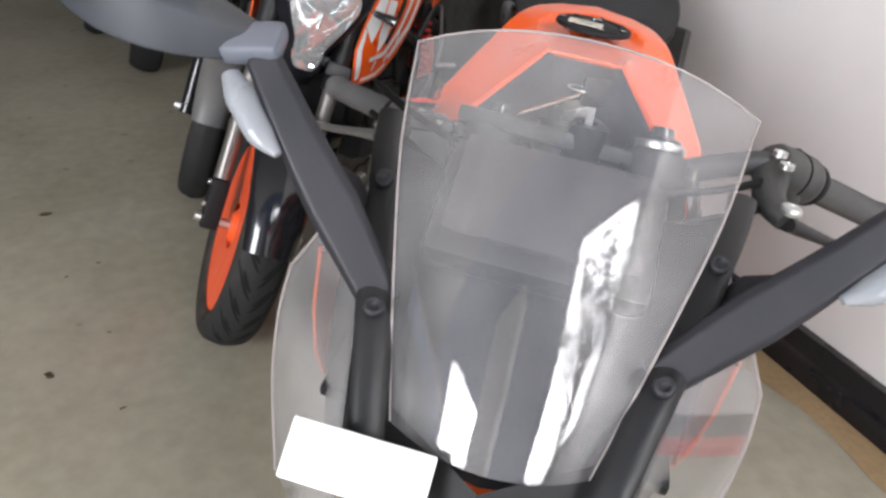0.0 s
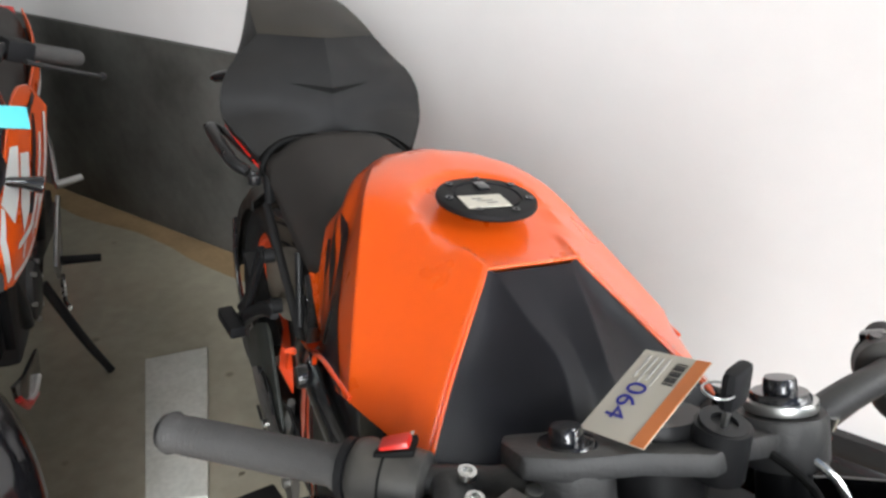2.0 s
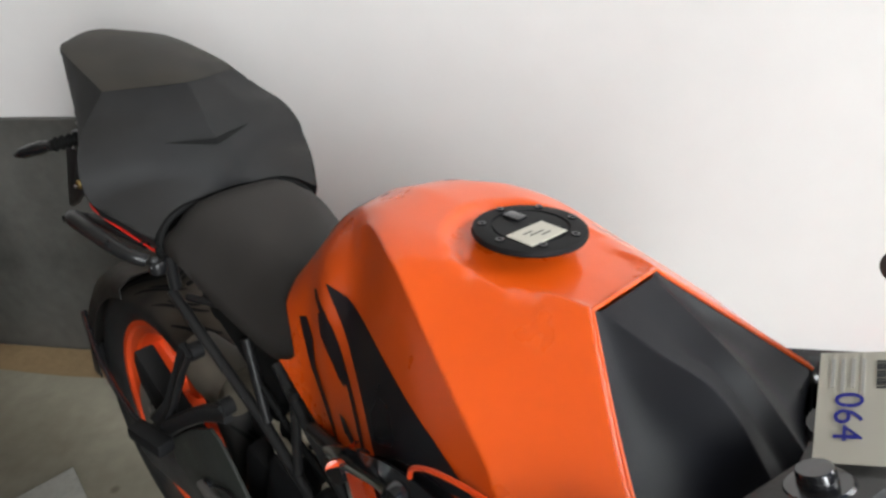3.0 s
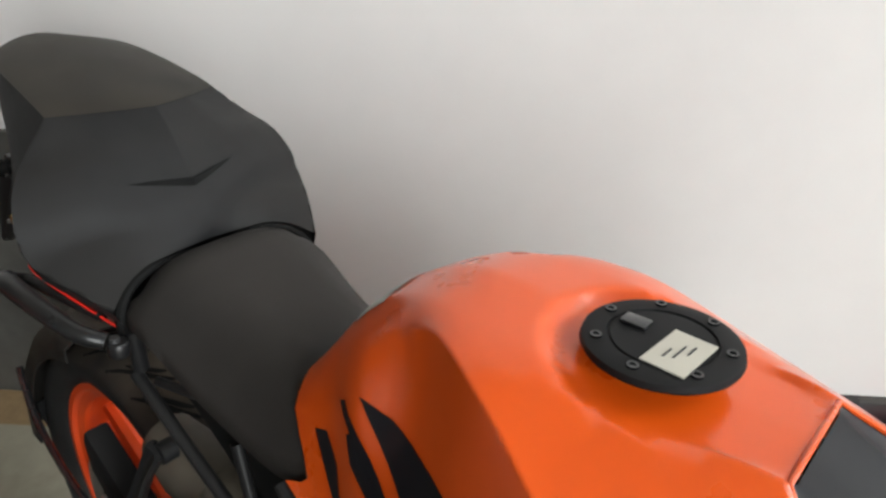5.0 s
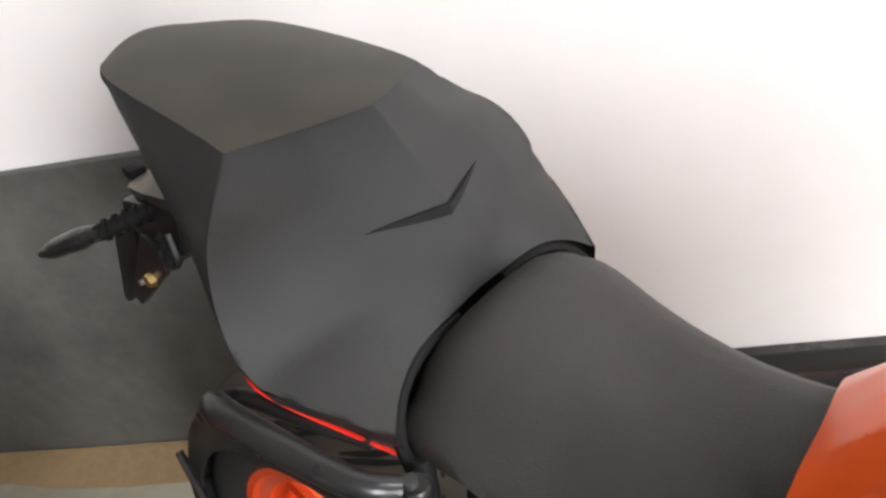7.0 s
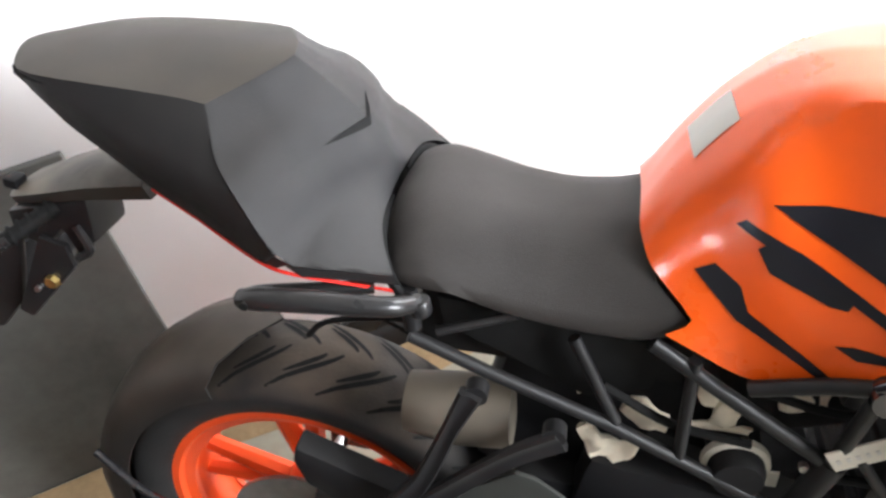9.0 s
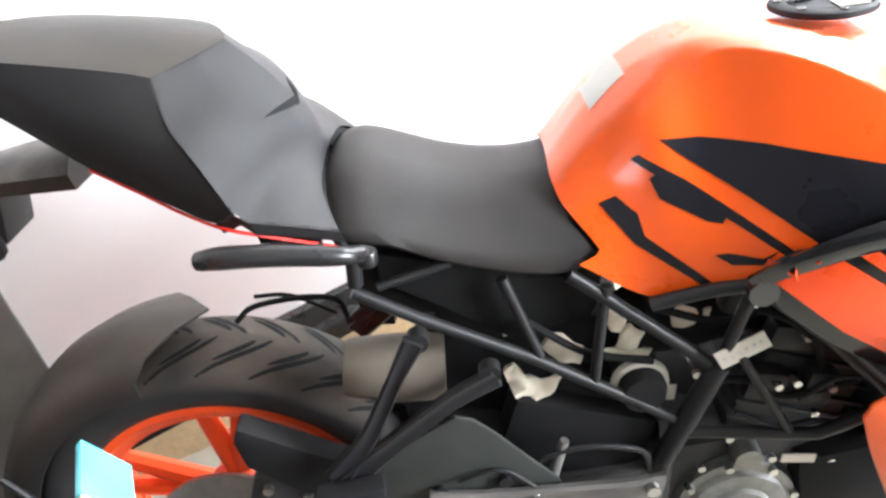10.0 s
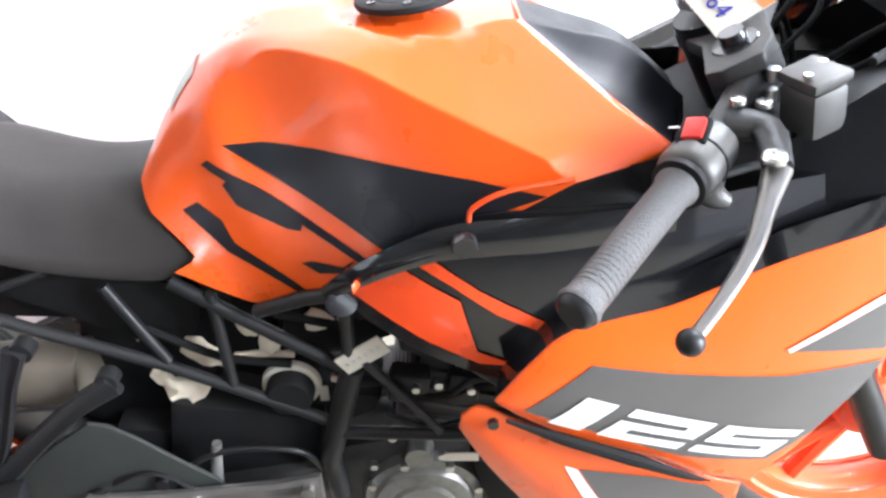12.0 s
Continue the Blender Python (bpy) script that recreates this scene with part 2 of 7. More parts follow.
CHROME_LAMP = material("lamp_reflector", (0.92, 0.92, 0.91), 0.09, metal=0.82, spread=0.06)
# haze covers scuffs and also paints in the reflected wall and ceiling
CLEAR = clear_plastic("clear_polycarbonate", (0.96, 0.955, 0.96), 0.035, 0.075)
CLEAR_EDGE = material("polished_plastic_edge", (0.24, 0.21, 0.20), 0.4, spread=0.05)
MILKY = clear_plastic("scuffed_clear_mask", (0.9, 0.9, 0.91), 0.06, 0.14)
LENS = clear_plastic("clear_lens", (0.97, 0.97, 0.97), 0.03, 0.02)
FROST = material("frosted_lens", (0.22, 0.23, 0.245), 0.25, spread=0.06, bump=0.5, bump_scale=150)
WALL_WHITE = stained("white_wall_paint", (0.80, 0.775, 0.765), (0.785, 0.758, 0.745), 0.75, 0.8, 0.012, 0.5, 0.0, grain=0.012)
GREY_PLASTER = stained("grey_cement_plaster", (0.100, 0.098, 0.090), (0.034, 0.033, 0.029), 0.55, 2.4, 0.2, 0.9, 0.0)
FLOOR_MAT = stained("oil_marked_concrete", (0.33, 0.305, 0.235), (0.21, 0.18, 0.125), 0.45, 1.6, 0.15, 0.6, 0.55)
SKIRT = material("black_skirting_paint", (0.012, 0.012, 0.014), 0.25, coat=0.3, spread=0.2, dust=0.12)
GRIT = stained("brown_floor_grit", (0.33, 0.225, 0.115), (0.20, 0.135, 0.07), 0.8, 4, 0.4, 0.8, 0.2)
# kept dim for an unseen ceiling, so that less light bounces down
CEIL_MAT = stained("ceiling_paint", (0.36, 0.355, 0.34), (0.30, 0.295, 0.28), 0.8, 1.0, 0.1, 0.5)
BOARD = stained("off_white_board", (0.60, 0.60, 0.55), (0.46, 0.46, 0.40), 0.5, 5, 0.1, 0.7)
PAVING = stained("outside_paving", (0.34, 0.33, 0.31), (0.25, 0.24, 0.22), 0.8, 0.8, 0.2, 0.6)
LEAF = material("leaves", (0.06, 0.12, 0.03), 0.6, spread=0.5, scale=4)
FACADE = stained("plastered_facade", (0.62, 0.58, 0.52), (0.5, 0.46, 0.4), 0.8, 0.6, 0.1, 0.6)
CREAM = material("cream_wrapping", (0.70, 0.63, 0.50), 0.7, spread=0.2, scale=40)
DUSTY_BROWN = material("dusty_brown_plastic", (0.10, 0.085, 0.065), 0.6, spread=0.2, dust=0.45, dust_colour=(0.34, 0.28, 0.21))
TUBE_GLOW = bpy.data.materials.new("fluorescent_glow")
TUBE_GLOW.use_nodes = True
tg = TUBE_GLOW.node_tree.nodes["Principled BSDF"]
tg.inputs["Emission Color"].default_value = (1.0, 0.98, 0.95, 1)
tg.inputs["Emission Strength"].default_value = 8.0
FOLIAGE = material("tree_leaves", (0.085, 0.12, 0.025), 0.55, spread=0.4, scale=9)
BARK = material("tree_bark", (0.12, 0.085, 0.055), 0.85, spread=0.3, scale=30, bump=0.6, bump_scale=60)

# ---------------------------------------------------------------- mesh tools
from mathutils.bvhtree import BVHTree


def finish(name, bm, mat, parent=None, label="", smooth=40):
    """Links a bmesh as one mesh object, under a thing or a part where one is given."""
    bmesh.ops.recalc_face_normals(bm, faces=bm.faces)
    me = bpy.data.meshes.new(name)
    for f in bm.faces:
        f.smooth = smooth > 0
    bm.to_mesh(me)
    bm.free()
    if smooth > 0:
        me.set_sharp_from_angle(angle=radians(smooth))
    me.materials.append(mat)
    ob = new(name, me)
    if parent is not None:
        ob.parent = parent
    if label:
        ob["label"] = label
    return ob


part = finish


def bevel(bm, width, segments=2, angle=30):
    edges = [e for e in bm.edges if len(e.link_faces) == 2 and e.calc_face_angle(0) > radians(angle)]
    bmesh.ops.bevel(bm, geom=edges, offset=width, segments=segments, profile=0.6, affect="EDGES", clamp_overlap=True)
    return bm


def box(size, at=(0, 0, 0), turn=(0, 0, 0), bev=0.0, taper=None, bm=None):
    """A bevelled block; taper scales its top face."""
    bm2 = bmesh.new()
    bmesh.ops.create_cube(bm2, size=1)
    for v in bm2.verts:
        v.co = Vector((v.co.x * size[0], v.co.y * size[1], v.co.z * size[2]))
        if taper and v.co.z > 0:
            v.co.x *= taper[0]
            v.co.y *= taper[1]
    if bev:
        bevel(bm2, bev)
    bm2.transform(pose(*at, *turn))
    return merge(bm, bm2)


def merge(bm, extra):
    if bm is None:
        return extra
    me = bpy.data.meshes.new("t")
    extra.to_mesh(me)
    bm.from_mesh(me)
    bpy.data.meshes.remove(me)
    extra.free()
    return bm


def smooth_line(pts, n=6, closed=False):
    """A rounded line through the given places."""
    p = [Vector(q) for q in pts]
    k = len(p)
    out = []
    for i in range(k if closed else k - 1):
        a = p[(i - 1) % k] if closed or i else p[0] * 2 - p[1]
        b, c = p[i], p[(i + 1) % k]
        d = p[(i + 2) % k] if closed or i + 2 < k else p[-1] * 2 - p[-2]
        for j in range(n):
            t = j / n
            out.append(0.5 * ((2 * b) + (c - a) * t + (2 * a - 5 * b + 4 * c - d) * t * t + (3 * b - a - 3 * c + d) * t ** 3))
    if not closed:
        out.append(p[-1])
    return out


def tube(pts, radius, sides=10, bm=None, curve=0, flat=1.0, caps=True):
    """A round or oval tube along a line; radius may be a list, one for each place."""
    line = smooth_line(pts, curve) if curve else [Vector(q) for q in pts]
    if isinstance(radius, (list, tuple)):
        rad = [radius[0] + (0 if len(radius) == 1 else 0)] * len(line)
        for i in range(len(line)):
            u = i / max(1, len(line) - 1) * (len(radius) - 1)
            j = min(int(u), len(radius) - 2)
            rad[i] = radius[j] + (radius[j + 1] - radius[j]) * (u - j)
    else:
        rad = [radius] * len(line)
    b2 = bmesh.new()
    rings = []
    up = None
    for i, p in enumerate(line):
        d = (line[min(i + 1, len(line) - 1)] - line[max(i - 1, 0)]).normalized()
        if up is None:
            up = Vector((0, 0, 1)) if abs(d.z) < 0.9 else Vector((1, 0, 0))
        s = d.cross(up).normalized()
        up = s.cross(d).normalized()
        rings.append([b2.verts.new(p + s * math.cos(a) * rad[i] + up * math.sin(a) * rad[i] * flat)
                      for a in [2 * math.pi * k / sides for k in range(sides)]])
    for r0, r1 in zip(rings, rings[1:]):
        for k in range(sides):
            b2.faces.new((r0[k], r0[(k + 1) % sides], r1[(k + 1) % sides], r1[k]))
    if caps:
        b2.faces.new(rings[0])
        b2.faces.new(rings[-1])
    return merge(bm, b2)


def skin(rings, closed=True, caps=True, bm=None):
    """A surface through rings of equally many places."""
    b2 = bmesh.new()
    vs = [[b2.verts.new(Vector(p)) for p in r] for r in rings]
    n = len(vs[0])
    for a, b in zip(vs, vs[1:]):
        for k in range(n if closed else n - 1):
            b2.faces.new((a[k], a[(k + 1) % n], b[(k + 1) % n], b[k]))
    if caps and closed:
        b2.faces.new(vs[0])
        b2.faces.new(vs[-1])
    return merge(bm, b2)


def mirrored(half):
    """A closed ring from a half profile that runs from the top centre down the right side to the bottom centre."""
    first_mid, last_mid = abs(half[0][1]) < 1e-6, abs(half[-1][1]) < 1e-6
    other = [(x, -y, z) for x, y, z in half]
    return list(half) + other[::-1][1 if last_mid else 0:len(other) - (1 if first_mid else 0)]


def refine(rings, n):
    """More rings, rounded lengthwise."""
    cols = [smooth_line([r[k] for r in rings], n) for k in range(len(rings[0]))]
    return [[c[i] for c in cols] for i in range(len(cols[0]))]


def lathe(profile, axis_at, sides=48, axis="y", bm=None, closed=False):
    """Turns a profile of (radius, along) about an axle."""
    b2 = bmesh.new()
    rows = []
    for r, a in profile:
        row = []
        for k in range(sides):
            t = 2 * math.pi * k / sides
            q = Vector((math.cos(t) * r, a, math.sin(t) * r)) if axis == "y" else Vector((math.cos(t) * r, math.sin(t) * r, a))
            row.append(b2.verts.new(q + Vector(axis_at)))
        rows.append(row)
    pairs = list(zip(rows, rows[1:])) + ([(rows[-1], rows[0])] if closed else [])
    for a, b in pairs:
        for k in range(sides):
            b2.faces.new((a[k], a[(k + 1) % sides], b[(k + 1) % sides], b[k]))
    if not closed:
        for row, (r, _) in ((rows[0], profile[0]), (rows[-1], profile[-1])):
            if r > 1e-4:
                b2.faces.new(row)
    bmesh.ops.remove_doubles(b2, verts=b2.verts, dist=1e-6)
    return merge(bm, b2)


def plate(outline, thick, mat_axis="y", bev=0.0, bm=None):
    """A flat plate from an outline of (x, y, z) corners, thickened along one axis on both sides."""
    b2 = bmesh.new()
    d = Vector({"x": (1, 0, 0), "y": (0, 1, 0), "z": (0, 0, 1)}[mat_axis]) * thick / 2
    f = [b2.verts.new(Vector(p) + d) for p in outline]
    g = [b2.verts.new(Vector(p) - d) for p in outline]
    b2.faces.new(f)
    b2.faces.new(g[::-1])
    k = len(f)
    for i in range(k):
        b2.faces.new((f[i], g[i], g[(i + 1) % k], f[(i + 1) % k]))
    bmesh.ops.recalc_face_normals(b2, faces=b2.faces)
    if bev:
        bevel(b2, bev)
    return merge(bm, b2)


def patch(top, bottom, left, right, n=12, m=12):
    """Places of a curved panel between four border lines (top and bottom run left to right, left and right run down)."""
    def at(line, t):
        u = t * (len(line) - 1)
        i = min(int(u), len(line) - 2)
        return line[i].lerp(line[i + 1], u - i)
    top, bottom, left, right = [[Vector(p) for p in q] for q in (top, bottom, left, right)]
    c00, c10, c01, c11 = top[0], top[-1], bottom[0], bottom[-1]
    rows = []
    for j in range(m + 1):
        v = j / m
        row = []
        for i in range(n + 1):
            u = i / n
            p = at(top, u) * (1 - v) + at(bottom, u) * v + at(left, v) * (1 - u) + at(right, v) * u
            p -= c00 * (1 - u) * (1 - v) + c10 * u * (1 - v) + c01 * (1 - u) * v + c11 * u * v
            row.append(p)
        rows.append(row)
    return rows


def sheet(rows, bm=None, mirror=False):
    b2 = skin(rows, closed=False)
    if mirror:
        skin([[Vector((p.x, -p.y, p.z)) for p in r] for r in rows], closed=False, bm=b2)
        bmesh.ops.remove_doubles(b2, verts=b2.verts, dist=1e-5)
    return merge(bm, b2)


def thicken(bm, t):
    bmesh.ops.recalc_face_normals(bm, faces=bm.faces)
    bmesh.ops.solidify(bm, geom=bm.faces[:], thickness=t)
    return bm


def surface_of(ob):
    me = ob.data
    return BVHTree.FromPolygons([v.co for v in me.vertices], [p.vertices for p in me.polygons])


def decal(name, outline, target, mat, parent, side=-1, lift=0.0012, cuts=4, label="", axis="y"):
    """A thin film cut to an outline of (x, z) and laid on the side of a part."""
    from_y = 0.6 * side
    b = bmesh.new()
    b.faces.new([b.verts.new((x, from_y, z)) for x, z in outline])
    bmesh.ops.triangulate(b, faces=b.faces[:])
    for _ in range(cuts):
        long = [e for e in b.edges if e.calc_length() > 0.022]
        if not long:
            break
        bmesh.ops.subdivide_edges(b, edges=long, cuts=1)
        bmesh.ops.triangulate(b, faces=b.faces[:])
    inv = Vector((0, -side, 0))
    last = side * 0.15
    for v in b.verts:
        p, nrm, _, _ = target.ray_cast(v.co, inv)
        if p is not None:
            if nrm.dot(inv) > 0:
                nrm = -nrm
            v.co = p + nrm * lift
            last = v.co.y
        else:
            v.co.y = last
    return finish(name, b, mat, parent, label, smooth=60)


def thing(name, label, category, m=None, group=""):
    ob = tagged(new(name), label, category, group)
    if m is not None:
        ob.matrix_world = m
    return ob

# ---------------------------------------------------------------- the room
def slab(name, s0, s1, n0, n1, z0, z1, mat, label, bev=0.0, kind="structure", category="", smooth=0):
    """A block of the building, laid out along the back wall."""
    b = box((s1 - s0, n1 - n0, z1 - z0), (0, 0, 0), bev=bev)
    ob = finish(name, b, mat, smooth=smooth)
    ob.matrix_world = Matrix.Translation(wall_frame((s0 + s1) / 2, (n0 + n1) / 2, (z0 + z1) / 2)) @ Matrix.Rotation(WALL_AZ, 4, "Z")
    return tagged(ob, label, category, kind=kind)


END = -0.198      # where the grey dado ends
FACE, BACK = 0.556, 0.580      # the dado's face and the white wall, out from the origin
slab("floor", -4.6, 5.4, -5.4, 0.62, -0.12, 0.0, FLOOR_MAT, "beige concrete shop floor with oil spots and tyre marks")
slab("wall_back", -4.6, 5.4, BACK, 0.78, 0.0, 3.0, WALL_WHITE, "white painted plaster wall behind the motorcycles")
slab("dado", -4.6, END, FACE, BACK - 0.001, 0.0, 0.738, GREY_PLASTER, "dark grey mottled cement dado on the lower wall", bev=0.006, smooth=30)
# unseen side wall and ceiling, coloured dark to cut bounced light
slab("wall_side", -4.8, -4.6, -5.4, 0.78, 0.0, 3.0, GREY_PLASTER, "unseen side wall of the shop, grey to cut bounced light")
slab("ceiling", -4.6, 1.8, -5.4, 0.78, 3.0, 3.15, CEIL_MAT, "unseen ceiling of the shop, kept dim to cut bounced light")
# two unseen pieces round an added side opening, limiting its light
slab("wall_front", -4.6, 0.2, -5.6, -5.4, 0.0, 3.15, GREY_PLASTER, "unseen grey wall that narrows the added side opening")
slab("wall_lintel", 0.2, 3.6, -5.6, -5.4, 2.9, 3.15, WALL_WHITE, "unseen lintel over the added side opening")
slab("wall_pier", 2.9, 3.2, -2.4, -1.6, 0.0, 3.3, WALL_WHITE, "plain white pier between the open bays")
slab("wall_corner", 2.9, 3.2, -5.6, -4.9, 0.0, 3.3, WALL_WHITE, "plain white corner of the shop front")

def tube_lamp(s_, n_):
    """A fluorescent batten on the ceiling."""
    t = thing("ceiling_lamp", "white fluorescent tube batten on the ceiling", "lamp", Matrix.Translation(wall_frame(s_, n_, 3.0)) @ Matrix.Rotation(WALL_AZ, 4, "Z"), "ceiling lamps")
    part("batten", box((1.25, 0.07, 0.05), (0, 0, -0.028), bev=0.006), WHITE_DECAL, t, smooth=30)
    part("tube", tube([(-0.58, 0, -0.075), (0.58, 0, -0.075)], 0.014, 12), TUBE_GLOW, t, "glowing fluorescent tube")
    for e in (-0.6, 0.6):
        part("tube_holder", box((0.03, 0.04, 0.06), (e, 0, -0.065), bev=0.005), WHITE_DECAL, t, smooth=30)


tube_lamp(-2.2, -1.3)
tube_lamp(-0.6, -4.2)

# black skirting with a rounded top, in lengths
for i, (a, b_) in enumerate(((END + 0.004, 1.6), (1.604, 3.4), (3.404, 5.3))):
    bm = bmesh.new()
    prof = [(0.0, 0.0), (-0.030, 0.0), (-0.030, 0.052), (-0.024, 0.066), (-0.021, 0.070), (-0.021, 0.118), (-0.019, 0.127), (-0.012, 0.130), (0.0, 0.131)]
    skin([[(x, n, z) for n, z in prof] for x in (a, b_)], bm=bm)
    sk = finish("baseboard", bm, SKIRT, smooth=30)
    sk.matrix_world = Matrix.Translation(wall_frame(0, BACK - 0.001, 0.001)) @ Matrix.Rotation(WALL_AZ, 4, "Z")
    tagged(sk, "glossy black painted skirting board along the white wall", kind="structure")

# loose brown grit swept against the foot of the wall
bm = bmesh.new()
rng = random.Random(4)
edge_a, edge_b = [], []
for k in range(90):
    s = -4.4 + k * 9.6 / 89
    foot = BACK - 0.034 if s > END else FACE - 0.004
    edge_a.append((s, foot, 0.004))
    edge_b.append((s, foot - 0.10 - 0.05 * noise.noise(Vector((s * 2.1, 0, 0))) - 0.012 * rng.random(), 0.002))
skin([edge_a, edge_b], closed=False, bm=bm)
grit = finish("floor_grit", bm, GRIT, smooth=0)
grit.matrix_world = Matrix.Rotation(WALL_AZ, 4, "Z")
tagged(grit, "loose brown dust and grit along the foot of the wall", "grit", kind="stuff")

# dark oil drips on the floor
bm = bmesh.new()
rng = random.Random(12)
for k in range(34):
    c = Vector((rng.uniform(0.0, 2.2), rng.uniform(-1.9, 0.25), 0.0015))
    r = rng.choice((0.006, 0.009, 0.014, 0.02))
    st = rng.uniform(0.5, 1.0)
    ang = rng.uniform(0, 3)
    ring = []
    for q in range(14):
        a = 2 * math.pi * q / 14
        d = r * (1 + 0.3 * rng.uniform(-1, 1))
        v = Vector((math.cos(a) * d, math.sin(a) * d * st, 0))
        v.rotate(Euler((0, 0, ang)))
        ring.append(bm.verts.new(c + v))
    bm.faces.new(ring)
OIL = material("oil_spot", (0.075, 0.058, 0.035), 0.35, spread=0.3)
tagged(finish("oil_spots", bm, OIL, smooth=0), "small dark oil drips on the concrete floor", "stain", kind="stuff")

# off-white board lying under the rear of the sports bike
bm = plate([(-0.45, -0.33, 0.006), (-0.44, -0.16, 0.006), (0.14, -0.24, 0.006), (0.10, -0.37, 0.006)], 0.010, "z", bev=0.002)
tagged(finish("floor_board", bm, BOARD, smooth=30), "scuffed off-white board lying flat on the floor", "board")

# red mat edge by the skirting beyond the bike
bm = box((0.34, 0.09, 0.05), (0, 0, 0.026), bev=0.006)
rc = finish("red_block", bm, RED, smooth=30)
rc.matrix_world = Matrix.Translation(wall_frame(1.52, 0.47, 0)) @ Matrix.Rotation(WALL_AZ, 4, "Z")
tagged(rc, "low red plastic block beside the black skirting", "block")

# outside: paving, far facade and trees that show in the glossy surfaces
bm = bmesh.new()
bmesh.ops.create_grid(bm, x_segments=1, y_segments=1, size=400)
tagged(finish("ground", bm, PAVING, smooth=0), "grey paved forecourt outside the shop", kind="structure").location.z = -0.14


def tree(seed, at, height):
    t = thing("tree", "leafy green street tree outside the shop", "tree", Matrix.Translation(at), "street trees")
    r = random.Random(seed)
    b = tube([(0, 0, 0), (0.05, 0.02, height * 0.3), (0.0, 0.08, height * 0.6)], [0.16, 0.12, 0.06], 8, curve=3)
    tips = []
    for k in range(7):
        a = k * 2.4
        e = Vector((math.cos(a) * r.uniform(0.8, 1.6), math.sin(a) * r.uniform(0.8, 1.6), height * r.uniform(0.6, 0.95)))
        tube([(0, 0.05, height * r.uniform(0.3, 0.5)), e * 0.6 + Vector((0, 0, height * 0.15)), e], [0.06, 0.02], 5, bm=b, curve=2)
        tips.append(e)
    part("trunk", b, BARK, t)
    vs, fs = [], []
    for k in range(2600):
        e = r.choice(tips)
        c = e + Vector((r.gauss(0, 0.5), r.gauss(0, 0.5), r.gauss(0, 0.4)))
        q = Euler((r.uniform(0, 6), r.uniform(0, 6), r.uniform(0, 6))).to_matrix()
        i = len(vs)
        for u, v in ((-0.09, 0), (0, -0.05), (0.09, 0), (0, 0.05)):
            vs.append(c + q @ Vector((u, v, 0)))
        fs.append((i, i + 1, i + 2, i + 3))
    me = bpy.data.meshes.new("crown")
    me.from_pydata(vs, [], fs)
    me.materials.append(LEAF)
    o = new("crown", me)
    o.parent = t
    return t


tree(3, wall_frame(2.2, -11.5, -0.14), 4.6)
tree(8, wall_frame(-3.4, -12.5, -0.14), 5.2)
tree(5, wall_frame(8.5, -1.2, -0.14), 3.4)
tree(6, wall_frame(7.8, 1.6, -0.14), 3.0)
house = thing("house", "pale plastered building across the street", "house", Matrix.Translation(wall_frame(1, -19, -0.14)) @ Matrix.Rotation(WALL_AZ, 4, "Z"))
part("wall", box((26, 0.3, 6.2), (0, 0, 3.1)), FACADE, house, smooth=0)
part("roof", box((26.6, 1.2, 0.25), (0, 0.2, 6.3), bev=0.02), MATT_BLACK, house, smooth=0)
for i in range(7):
    for j in range(2):
        part("window", box((1.3, 0.08, 1.4), (-10.5 + 3.5 * i, 0.17, 1.5 + 2.8 * j), bev=0.02), GLOSS_BLACK, house, smooth=0)


def street_tree(s_, n_, height, seed):
    """A slim tree in the open bay: trunk, forking limbs and a loose crown of small leaves."""
    rng = random.Random(seed)
    t = thing("tree", "slim green tree out of view that breaks up the bay lamp's reflection", "tree", Matrix.Translation(wall_frame(s_, n_, 0.0)) @ Matrix.Rotation(WALL_AZ, 4, "Z"))
    b = tube([(0, 0, 0), (0.03, 0.01, 0.8), (-0.02, 0.02, 1.5), (-0.12, 0, 2.1)], [0.05, 0.042, 0.035, 0.022], 9, curve=4)
    tips = []
    for k in range(26):
        z0 = 1.1 + 0.035 * k
        a = k * 2.4
        h = 0.5 + 0.5 * rng.random()
        reach = 0.30 + 0.35 * rng.random()
        rise = (height - z0) * (0.35 + 0.65 * rng.random())
        tip = Vector((-0.42 * rise + 0.25 * reach * math.cos(a), reach * math.sin(a), z0 + rise))
        tube([(-0.01, 0.01, z0), (tip.x * 0.5, tip.y * 0.6, z0 + rise * h * 0.5), tuple(tip)], [0.014, 0.009, 0.003], 6, curve=4, bm=b)
        tips.append((Vector((-0.01, 0.01, z0)), tip))
    part("trunk", b, BARK, t, "thin brown trunk with forking limbs", smooth=50)
    crown = bmesh.new()
    for base, tip in tips:
        for k in range(44):
            c = base.lerp(tip, 0.35 + 0.7 * rng.random()) + Vector([rng.gauss(0, 0.055) for _ in range(3)])
            d = Vector([rng.gauss(0, 1) for _ in range(3)]).normalized()
            e = d.cross(Vector((rng.gauss(0, 1), rng.gauss(0, 1), 0.3))).normalized()
            l, w = 0.035 + 0.03 * rng.random(), 0.013 + 0.008 * rng.random()
            up = d.cross(e) * 0.004
            crown.faces.new([crown.verts.new(p) for p in (c - d * l, c + e * w + up, c + d * l, c - e * w + up)])
    part("crown", crown, FOLIAGE, t, "loose crown of small green leaves", smooth=0)


# added out of view before the bay lamp to break up its reflection
street_tree(3.42, 0.0, 3.1, 5)

# ---------------------------------------------------------------- the sports bike
sports_bike = thing("sports_motorcycle", "orange and black sports motorcycle leaning on its side stand", "motorcycle",
                    Matrix.Rotation(radians(LEAN), 4, "X"))
SB = sports_bike


